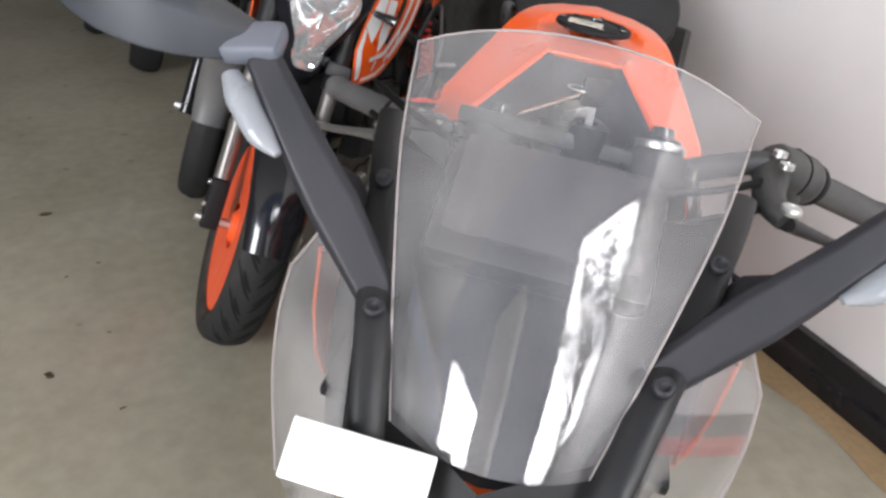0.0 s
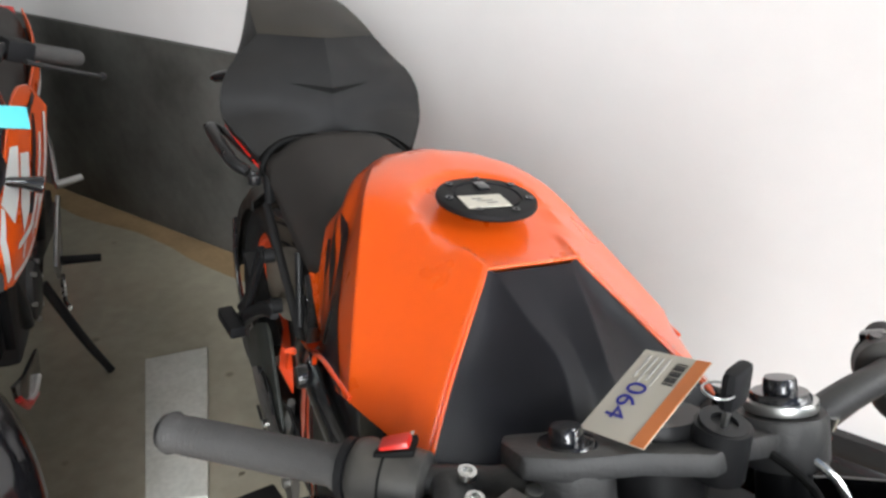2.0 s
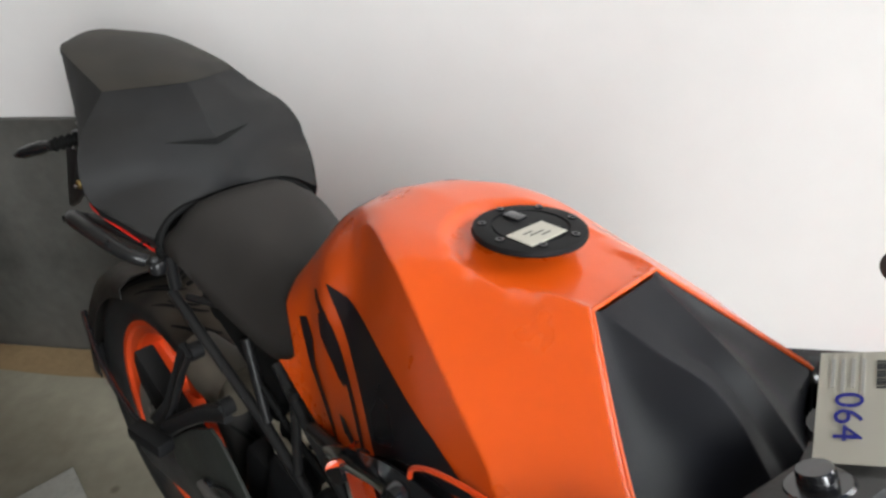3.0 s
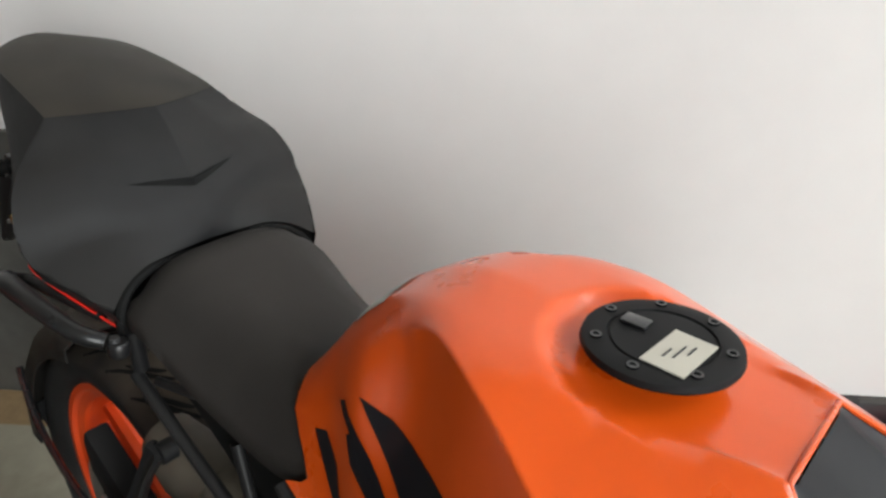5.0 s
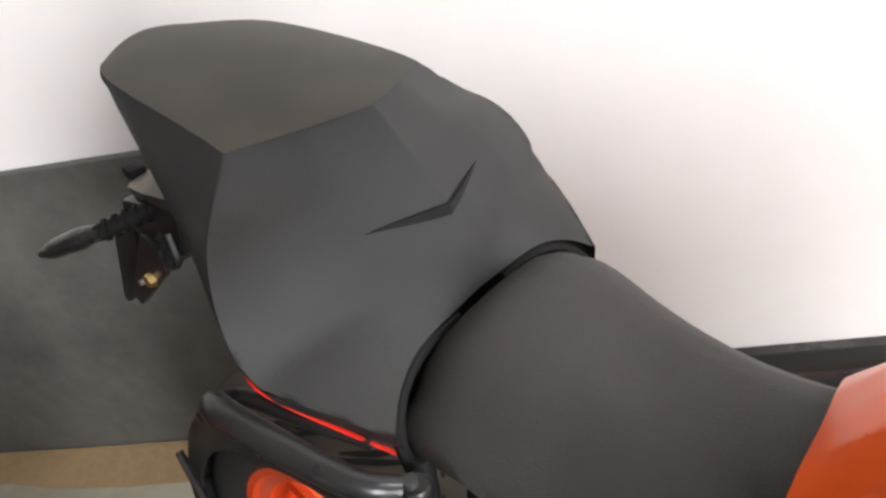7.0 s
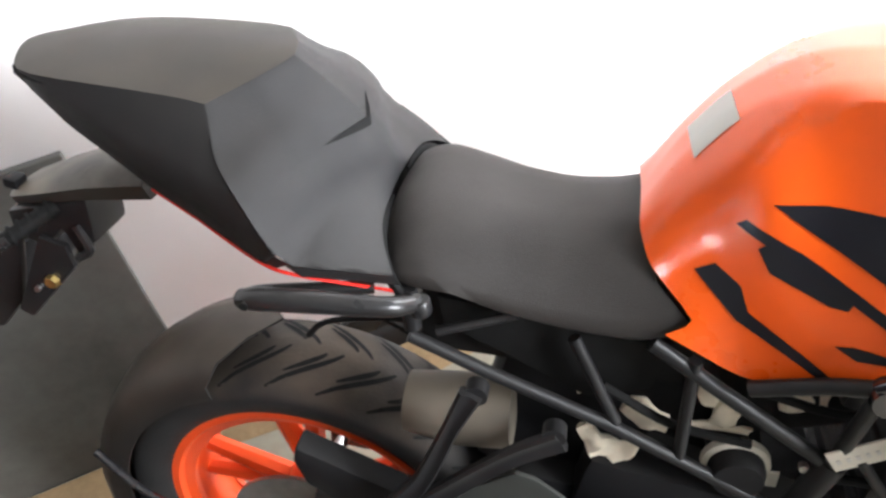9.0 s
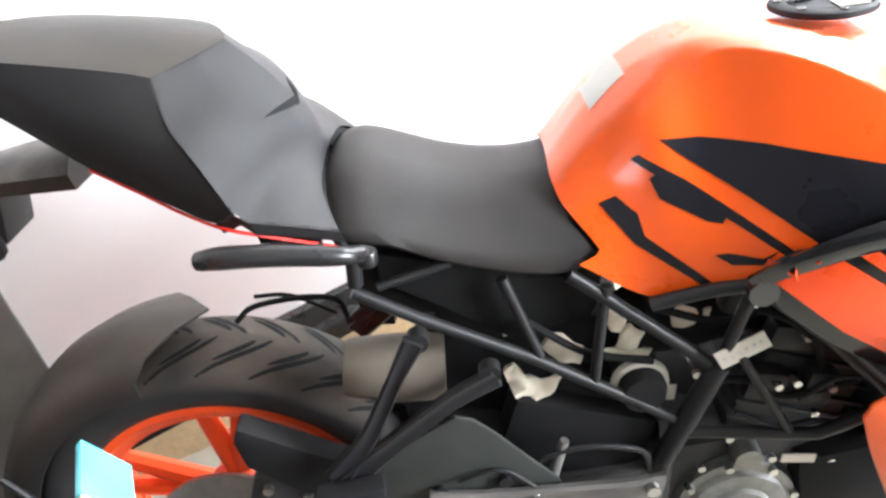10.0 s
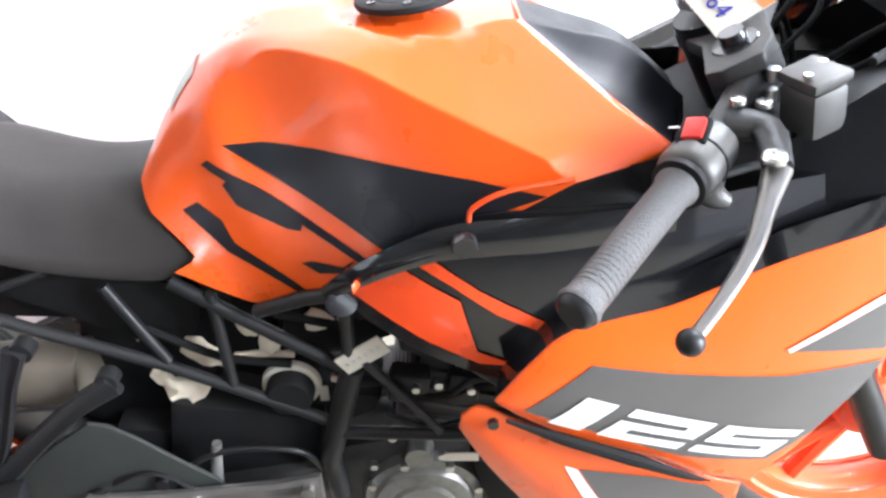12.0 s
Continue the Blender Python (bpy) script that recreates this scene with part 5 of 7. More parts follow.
for x, y, z, sx, sz in ((0.735, -0.128, 0.535, 0.05, 0.045), (0.80, -0.130, 0.525, 0.04, 0.05), (0.765, -0.12, 0.60, 0.06, 0.035), (0.855, -0.135, 0.565, 0.045, 0.03), (0.70, -0.115, 0.655, 0.045, 0.03)):
    part("fitting", box((sx, 0.03, sz), (x, y + 0.012, z), (0, 15, 0), bev=0.008), SATIN_BLACK, SB, smooth=40)
    part("fitting_bolt", lathe([(0, -0.006), (0.005, -0.006), (0.005, 0.004), (0, 0.004)], (x + 0.01, y - 0.006, z + 0.008), 8), STEEL, SB)

# ---- fairing and side panels
def both(fn):
    for sgn in (-1, 1):
        fn(sgn)


def flip(pts, sgn):
    return [Vector((p[0], p[1] * -sgn, p[2])) for p in pts]


def smooth_patch(top, bottom, left, right, n, m, bulge=(0, 0, 0)):
    rows = patch(smooth_line(top, 4), smooth_line(bottom, 4), left, right, n, m)
    for j, r in enumerate(rows):
        for i, p in enumerate(r):
            k = math.sin(math.pi * i / n) * math.sin(math.pi * j / m)
            p += Vector(bulge) * k
    return rows


panels = {}


def fairing(sgn):
    # inner black side panel below the tank
    top = flip([(0.694, -0.166, 0.722), (0.76, -0.176, 0.775), (0.83, -0.184, 0.806), (0.92, -0.190, 0.806), (1.02, -0.190, 0.800), (1.16, -0.175, 0.800)], sgn)
    bot = flip([(0.715, -0.176, 0.690), (0.78, -0.190, 0.640), (0.865, -0.200, 0.600), (0.93, -0.205, 0.610), (1.03, -0.205, 0.66), (1.17, -0.195, 0.69)], sgn)
    rows = smooth_patch(top, bot, [top[0], bot[0]], [top[-1], bot[-1]], 18, 8, (0, -0.012 * -sgn if sgn > 0 else -0.012, 0))
    b = sheet(rows)
    thicken(b, 0.003)
    panels["inner", sgn] = part("inner_side_panel", b, GLOSS_BLACK, SB, "glossy black side panel below the tank", smooth=40)
    # trim arm from the frame joint forward
    up = flip([(0.676, -0.176, 0.735), (0.72, -0.186, 0.768), (0.78, -0.194, 0.797), (0.833, -0.197, 0.808), (0.92, -0.198, 0.803), (1.02, -0.194, 0.800)], sgn)
    lo = flip([(0.684, -0.176, 0.722), (0.73, -0.188, 0.745), (0.79, -0.198, 0.768), (0.84, -0.203, 0.772), (0.92, -0.203, 0.768), (1.02, -0.198, 0.772)], sgn)
    b = sheet(smooth_patch(up, lo, [up[0], lo[0]], [up[-1], lo[-1]], 16, 4, (0, -0.006 if sgn < 0 else 0.006, 0)))
    thicken(b, 0.006)
    part("trim_arm", b, GLOSS_BLACK, SB, "glossy black trim arm with a bolt", smooth=50)
    part("trim_bolt", lathe([(0, -0.007), (0.011, -0.007), (0.013, -0.002), (0.013, 0.004), (0, 0.004)], (0.826, sgn * 0.206, 0.790), 16), GLOSS_BLACK, SB, smooth=40)
    part("trim_line", tube(flip([(0.832, -0.196, 0.808), (0.838, -0.196, 0.822), (0.87, -0.196, 0.835), (0.93, -0.190, 0.835)], sgn), 0.0025, 6, curve=4), ORANGE_DECAL, SB)
    part("filler_panel", sheet(patch(flip([(0.74, -0.166, 0.745), (0.82, -0.178, 0.785), (0.93, -0.186, 0.832), (1.02, -0.162, 0.832)], sgn),
                                     flip([(0.74, -0.166, 0.735), (0.84, -0.186, 0.79), (0.93, -0.19, 0.80), (1.03, -0.186, 0.79)], sgn),
                                     flip([(0.74, -0.166, 0.745), (0.74, -0.166, 0.735)], sgn), flip([(1.02, -0.162, 0.832), (1.03, -0.186, 0.79)], sgn), 10, 3)), GLOSS_BLACK, SB, smooth=50)
    # outer fairing
    top = flip([(0.836, -0.246, 0.628), (0.868, -0.244, 0.664), (0.907, -0.240, 0.698), (0.955, -0.238, 0.709), (1.01, -0.236, 0.717), (1.106, -0.230, 0.748), (1.20, -0.222, 0.768), (1.32, -0.205, 0.800)], sgn)
    bot = flip([(0.838, -0.247, 0.624), (0.862, -0.249, 0.602), (0.91, -0.252, 0.568), (0.962, -0.252, 0.541), (1.01, -0.250, 0.511), (1.051, -0.248, 0.479), (1.075, -0.246, 0.470), (1.105, -0.242, 0.452)], sgn)
    rgt = flip([(1.32, -0.205, 0.800), (1.27, -0.222, 0.69), (1.205, -0.235, 0.575), (1.150, -0.240, 0.500), (1.105, -0.242, 0.452)], sgn)
    rows = smooth_patch(top, bot, [top[0], bot[0]], rgt, 28, 12, (0, -0.012 if sgn < 0 else 0.012, 0))
    b = sheet(rows)
    thicken(b, 0.004)
    panels["outer", sgn] = part("side_fairing", b, ORANGE, SB, "glossy orange side fairing with grey graphics", smooth=50)
    # tuck-in above the fairing: black inner duct
    tuck = [[p for p in smooth_line(top, 3)], [p + Vector((0.01, 0.03 * -sgn, 0.012)) for p in smooth_line(top, 3)], [p + Vector((0.02, 0.055 * -sgn, -0.02)) for p in smooth_line(top, 3)]]
    part("inner_duct", sheet(tuck), GLOSS_BLACK, SB, "glossy black inner fairing", smooth=60)
    # lower belly panel
    top = flip([(0.800, -0.232, 0.594), (0.822, -0.233, 0.607), (0.86, -0.236, 0.580), (0.92, -0.240, 0.548), (0.99, -0.242, 0.512), (1.045, -0.242, 0.474), (1.098, -0.240, 0.446)], sgn)
    bot = flip([(0.795, -0.227, 0.572), (0.812, -0.225, 0.522), (0.834, -0.222, 0.470), (0.866, -0.215, 0.400), (0.905, -0.206, 0.322), (0.97, -0.198, 0.268), (1.09, -0.19, 0.262)], sgn)
    rgt = flip([(1.098, -0.240, 0.446), (1.10, -0.225, 0.37), (1.09, -0.19, 0.262)], sgn)
    b = sheet(smooth_patch(top, bot, [top[0], bot[0]], rgt, 20, 10, (0, -0.01 if sgn < 0 else 0.01, 0)))
    thicken(b, 0.004)
    panels["belly", sgn] = part("belly_fairing", b, ORANGE, SB, "orange lower fairing with a white stripe", smooth=50)
    part("fairing_slot", tube(flip([(0.846, -0.255, 0.606), (0.90, -0.259, 0.575), (0.97, -0.261, 0.535), (1.03, -0.258, 0.494), (1.058, -0.254, 0.476)], sgn), [0.002, 0.006, 0.007, 0.004, 0.001], 8, curve=5), DEEP_BLACK, SB)
    part("fairing_screw", lathe([(0, -0.004), (0.006, -0.004), (0.006, 0.003), (0, 0.003)], (0.832, sgn * 0.238, 0.585), 12), GLOSS_BLACK, SB)


both(fairing)

for sgn in (-1, 1):
    inner_s, outer_s, belly_s = (surface_of(panels[k, sgn]) for k in ("inner", "outer", "belly"))
    for outl in ([(0.768, 0.777), (0.781, 0.775), (0.835, 0.73), (0.894, 0.691), (0.954, 0.68), (0.904, 0.67), (0.85, 0.701), (0.809, 0.736), (0.767, 0.767)],
                 [(0.702, 0.744), (0.747, 0.765), (0.815, 0.719), (0.78, 0.709), (0.784, 0.694), (0.825, 0.653), (0.869, 0.63), (0.826, 0.635), (0.777, 0.666), (0.707, 0.724)]):
        decal("panel_stripe", outl, inner_s, ORANGE_DECAL, SB, side=sgn, lift=0.0022, label="orange stripe graphic on the black panel")
    decal("fairing_graphic", [(0.864, 0.617), (0.933, 0.666), (1.015, 0.645), (1.12, 0.622), (1.225, 0.612), (1.205, 0.578), (1.163, 0.522), (1.118, 0.492), (1.02, 0.530), (0.95, 0.575)], outer_s, GREY_DECAL, SB, side=sgn, label="dark grey panel graphic")
    decal("fairing_graphic", [(1.125, 0.650), (1.21, 0.688), (1.262, 0.705), (1.245, 0.655), (1.22, 0.628)], outer_s, GREY_DECAL, SB, side=sgn)
    decal("fairing_line", [(1.120, 0.650), (1.21, 0.690), (1.262, 0.707), (1.262, 0.714), (1.205, 0.697), (1.118, 0.655)], outer_s, WHITE_DECAL, SB, side=sgn, lift=0.002)
    decal("fairing_line", [(0.902, 0.514), (0.916, 0.506), (0.942, 0.44), (0.95, 0.40), (0.936, 0.40), (0.924, 0.446)], belly_s, WHITE_DECAL, SB, side=sgn)
    decal("belly_graphic", [(0.918, 0.506), (1.0, 0.478), (1.06, 0.452), (1.085, 0.42), (1.06, 0.39), (0.955, 0.41), (0.944, 0.44)], belly_s, GREY_DECAL, SB, side=sgn)
    # the displacement number in slanted blocks
    o, along, upw = Vector((0.886, 0.602)), Vector((0.234, -0.103)), Vector((0.040, 0.030))

    def blk(u0, v0, u1, v1):
        q = []
        for u, v in ((u0, v0), (u1, v0), (u1, v1), (u0, v1)):
            p = o + along * u + upw * v
            q.append((p.x, p.y))
        return q
    digits = {"1": [(0.0, 0, 0.13, 1.0)],
              "2": [(0.20, 0.76, 0.55, 1.0), (0.47, 0.40, 0.55, 0.76), (0.20, 0.40, 0.47, 0.62), (0.20, 0.0, 0.28, 0.40), (0.28, 0.0, 0.55, 0.24)],
              "5": [(0.60, 0.76, 0.97, 1.0), (0.60, 0.40, 0.68, 0.76), (0.68, 0.40, 0.97, 0.62), (0.89, 0.0, 0.97, 0.40), (0.60, 0.0, 0.89, 0.24)]}
    for d in digits.values():
        for q in d:
            decal("number_block", blk(*q), outer_s, WHITE_DECAL, SB, side=sgn, lift=0.0026, cuts=2)

# ---- windscreen and front mask
cols = []
for u in [k / 12 * 2 - 1 for k in range(13)]:
    a = abs(u)
    cols.append(smooth_line([(1.318 - 0.018 * a ** 2, 0.143 * u, 1.046 - 0.036 * a ** 2.2), (1.400 - 0.026 * a ** 2, 0.128 * u, 0.968 - 0.022 * a ** 2),
                             (1.482 - 0.030 * a ** 2, 0.100 * u, 0.878 - 0.014 * a ** 2), (1.545 - 0.030 * a ** 2, 0.074 * u, 0.797 - 0.004 * a ** 2)], 5))
b = sheet([list(r) for r in zip(*cols)])
thicken(b, 0.0035)
scr = part("windscreen", b, CLEAR, SB, "clear curved plastic windscreen, lightly scuffed, with a painted reflection haze", smooth=60)
scr.visible_shadow = False
rim = [c[0] for c in cols]
edge_line = [c for c in cols[0]][::-1] + rim[1:-1] + [c for c in cols[-1]]
part("screen_edge", tube(edge_line, 0.0010, 6), CLEAR_EDGE, scr, "pale polished edge of the windscreen")


def mask(sgn):
    strip = flip([(1.250, -0.168, 0.925), (1.310, -0.155, 0.915), (1.367, -0.138, 0.898), (1.425, -0.122, 0.868), (1.471, -0.106, 0.842), (1.52, -0.090, 0.80), (1.56, -0.075, 0.755)], sgn)
    b = tube(strip, [0.013, 0.012, 0.013, 0.014, 0.015, 0.014, 0.012], 12, curve=3, flat=0.4)
    part("screen_holder", b, SATIN_BLACK, SB, "black bolted windscreen holder", smooth=50)
    for x, y, z in ((1.367, 0.139, 0.909), (1.471, 0.108, 0.855)):
        bt = part("screen_bolt", lathe([(0, 0), (0.0085, 0), (0.008, 0.005), (0.0045, 0.006), (0.004, 0.003), (0, 0.003)], (0, 0, 0), 16, "z"), STALK_PLASTIC, SB, smooth=40)
        bt.matrix_local = pose(x, sgn * y, z, 0, 35, 0)
    # clear side wing of the mask
    inner = flip([(1.385, -0.150, 0.885), (1.436, -0.132, 0.855), (1.475, -0.122, 0.80), (1.505, -0.112, 0.71), (1.525, -0.10, 0.60)], sgn)
    outer = flip([(1.365, -0.178, 0.866), (1.345, -0.222, 0.787), (1.352, -0.228, 0.735), (1.366, -0.224, 0.66), (1.40, -0.20, 0.575)], sgn)
    rows = patch(smooth_line(inner, 3), [outer[0], outer[1]] + smooth_line(outer[1:], 3)[1:], [inner[0], outer[0]], [inner[-1], outer[-1]], 14, 6)
    b = sheet(rows)
    thicken(b, 0.003)
    w = part("mask_wing", b, MILKY, SB, "clear scuffed plastic wing of the front mask", smooth=40)
    w.visible_shadow = False
    part("wing_edge", tube([outer[0], outer[1]] + smooth_line(outer[1:], 3)[1:], 0.0016, 6), CLEAR_EDGE, w, "pale cut edge of the wing")
    # dark shell behind the wing
    part("mask_shell", sheet([flip([(1.33, -0.13, 0.86), (1.40, -0.11, 0.80), (1.44, -0.10, 0.70), (1.46, -0.09, 0.58)], sgn), flip([(1.30, -0.17, 0.82), (1.29, -0.19, 0.75), (1.30, -0.19, 0.66), (1.34, -0.17, 0.56)], sgn)]), MATT_BLACK, SB, smooth=50)
    lamp = part("headlamp", lathe([(0, -0.03), (0.03, -0.02), (0.042, 0.02), (0.045, 0.03)], (0, 0, 0), 24, "z"), CHROME_LAMP, SB, "round projector headlamp", smooth=40)
    lamp.matrix_local = pose(1.455, sgn * 0.075, 0.70, 0, 78, 0)
    # mirror arm, head and front indicator
    arm = flip([(1.452, -0.106, 0.846), (1.432, -0.150, 0.893), (1.410, -0.198, 0.943), (1.384, -0.244, 0.992)], sgn)
    rings = []
    for p, wd in zip(smooth_line(arm, 4), [0.014 + 0.007 * (1 - abs(k - 5) / 7) for k in range(13)]):
        d = Vector((0.42, 0.75 * sgn, -0.51)).normalized() * wd
        o2 = Vector((0.75, 0.10 * sgn, 0.55)).normalized() * 0.006
        rings.append([p + d, p + d * 0.7 + o2, p - d * 0.7 + o2, p - d, p - d * 0.7 - o2, p + d * 0.7 - o2])
    b = skin(rings)
    part("mirror_arm", b, STALK_PLASTIC, SB, "charcoal plastic mirror arm", smooth=35)
    gus = [smooth_line(flip([(1.404, -0.185, 0.935), (1.428, -0.146, 0.887), (1.448, -0.110, 0.848)], sgn), 4),
           smooth_line(flip([(1.372, -0.176, 0.915), (1.388, -0.146, 0.880), (1.400, -0.118, 0.850)], sgn), 4),
           smooth_line(flip([(1.346, -0.166, 0.896), (1.354, -0.146, 0.874), (1.362, -0.126, 0.854)], sgn), 4)]
    part("arm_gusset", thicken(sheet(gus), 0.004), STALK_PLASTIC, SB, "charcoal web beside the mirror arm", smooth=50)
    b = box((0.038, 0.048, 0.018), (1.374, sgn * 0.256, 0.999), (sgn * -12, 24, sgn * -10), bev=0.007)
    part("mirror_joint", b, JOINT_SHEEN, SB, "pivot block of the mirror, its sheen painted in as grey", smooth=40)
    sec = [(0.262, 1.368, 0.998, 0.018, 0.012), (0.290, 1.385, 1.006, 0.028, 0.018), (0.325, 1.394, 1.013, 0.034, 0.022), (0.365, 1.390, 1.018, 0.035, 0.022),
           (0.405, 1.376, 1.022, 0.030, 0.018), (0.440, 1.360, 1.024, 0.020, 0.011), (0.464, 1.350, 1.024, 0.005, 0.004)]
    # flat upper face, then a crease and a lower face that falls away
    face = ((-1, 0), (-0.9, 0.38), (-0.72, 0.66), (-0.3, 0.92), (0.10, 1.0), (0.14, 0.985), (0.45, 0.66), (0.8, 0.30), (1, 0), (0.85, -0.4), (0.4, -0.75), (-0.4, -0.75), (-0.85, -0.4))
    rings = []
    for y, x, z, la, th in sec:
        rings.append([Vector((x + la * u * 0.72 + th * v * 0.69, sgn * y, z - la * u * 0.69 + th * v * 0.72)) for u, v in face])
    part("mirror_head", skin(refine(rings, 3)), MIRROR_PLASTIC, SB, "dusty dark grey mirror housing", smooth=26)
    b = tube(flip([(1.388, -0.268, 0.974), (1.400, -0.252, 0.962), (1.416, -0.228, 0.943), (1.424, -0.210, 0.934)], sgn), [0.008, 0.014, 0.012, 0.004], 14, curve=4, flat=0.8)
    part("front_indicator", b, FROST, SB, "clear ribbed front indicator lens", smooth=50)


both(mask)
part("nose_panel", sheet(patch([(1.50, -0.085, 0.80), (1.56, 0, 0.795), (1.50, 0.085, 0.80)], [(1.56, -0.08, 0.60), (1.60, 0, 0.58), (1.56, 0.08, 0.60)],
                               [(1.50, -0.085, 0.80), (1.56, -0.085, 0.72), (1.56, -0.08, 0.60)], [(1.50, 0.085, 0.80), (1.56, 0.085, 0.72), (1.56, 0.08, 0.60)], 8, 8)), SATIN_BLACK, SB, "black nose panel below the windscreen", smooth=50)
b = box((0.006, 0.195, 0.042), (0, 0, 0), bev=0.0025)
card = part("front_card", b, WHITE_DECAL, SB, "white plastic card with a faint printed line")
card.matrix_local = pose(1.565, -0.082, 0.793, 0, -42, 0) @ pose(0, 0, 0, 0, 0, 0) @ Matrix.Diagonal((1, 0.52, 1.0, 1))
b = box((0.001, 0.07, 0.003), (0, 0, 0))
ln = part("card_print", b, TAPE, card)
ln.location = (0.0036, 0, -0.004)
part("instrument_cluster", box((0.115, 0.19, 0.035), (1.350, 0, 0.897), (0, 35, 0), bev=0.012), SATIN_BLACK, SB, "black instrument cluster behind the windscreen", smooth=40)
part("instrument_face", box((0.095, 0.165, 0.003), (1.350, 0, 0.918), (0, 35, 0), bev=0.002), LCD_GREY, SB)
part("cockpit_shell", sheet(patch([(1.25, -0.165, 0.905), (1.30, 0, 0.865), (1.25, 0.165, 0.905)], [(1.52, -0.07, 0.775), (1.53, 0, 0.77), (1.52, 0.07, 0.775)],
                                  [(1.25, -0.165, 0.905), (1.42, -0.115, 0.84), (1.52, -0.07, 0.775)], [(1.25, 0.165, 0.905), (1.42, 0.115, 0.84), (1.52, 0.07, 0.775)], 10, 10)), MATT_BLACK, SB, "matt dark cockpit lining", smooth=50)
for sgn in (-1, 1):
    up = smooth_line(flip([(1.12, -0.150, 0.815), (1.18, -0.162, 0.862), (1.25, -0.168, 0.905), (1.33, -0.150, 0.895)], sgn), 4)
    lo = smooth_line(flip([(1.13, -0.190, 0.700), (1.19, -0.198, 0.720), (1.26, -0.204, 0.765), (1.33, -0.200, 0.800)], sgn), 4)
    part("cockpit_side", thicken(sheet([[a.lerp(c_, f) for a, c_ in zip(up, lo)] for f in (0, 0.25, 0.5, 0.75, 1.0)]), 0.003), GLOSS_BLACK, SB, "glossy black cockpit side panel", smooth=50)
# dark block added to close a bright gap at the steering head
part("head_gap_filler", box((0.14, 0.27, 0.15), (1.105, 0, 0.715), (0, -20, 0), bev=0.02), MATT_BLACK, SB, "matt black filler block round the steering head", smooth=40)
part("cockpit_floor", box((0.30, 0.29, 0.012), (1.315, 0, 0.775), (0, 8, 0), bev=0.004), MATT_BLACK, SB, "matt black cockpit floor", smooth=30)
for sgn in (-1, 1):
    part("front_mudguard", sheet([[Vector((1.385 + 0.315 * math.cos(radians(a)), y, 0.292 + 0.315 * math.sin(radians(a)) - 0.4 * abs(y) ** 1.5)) for y in ((0, 0.03 * sgn, 0.055 * sgn, 0.066 * sgn))] for a in range(20, 150, 10)]), ORANGE, SB, smooth=50)

# ---- steering
stem = new("steering")
stem.parent = SB
stem["label"] = "black top yoke with clip-on handlebars"
rake = Vector((0.399, 0, -0.917))
# the bars stand turned a little to the right: places of each side
BARS = {-1: dict(cap=(1.102, -0.081, 0.896), inner=(1.082, -0.136, 0.858), switch=(1.036, -0.192, 0.839), end=(0.904, -0.342, 0.815),
                 perch=(1.102, -0.170, 0.850), pivot=(1.092, -0.216, 0.836), tip=(0.984, -0.358, 0.786)),
        1: dict(cap=(1.128, 0.098, 0.920), inner=(1.140, 0.205, 0.928), switch=(1.120, 0.237, 0.916), end=(1.030, 0.379, 0.862),
                perch=(1.198, 0.205, 0.912), pivot=(1.222, 0.220, 0.903), tip=(1.104, 0.405, 0.833))}
tilt = pose(0, 0, 0, 0, -23.5, 0)
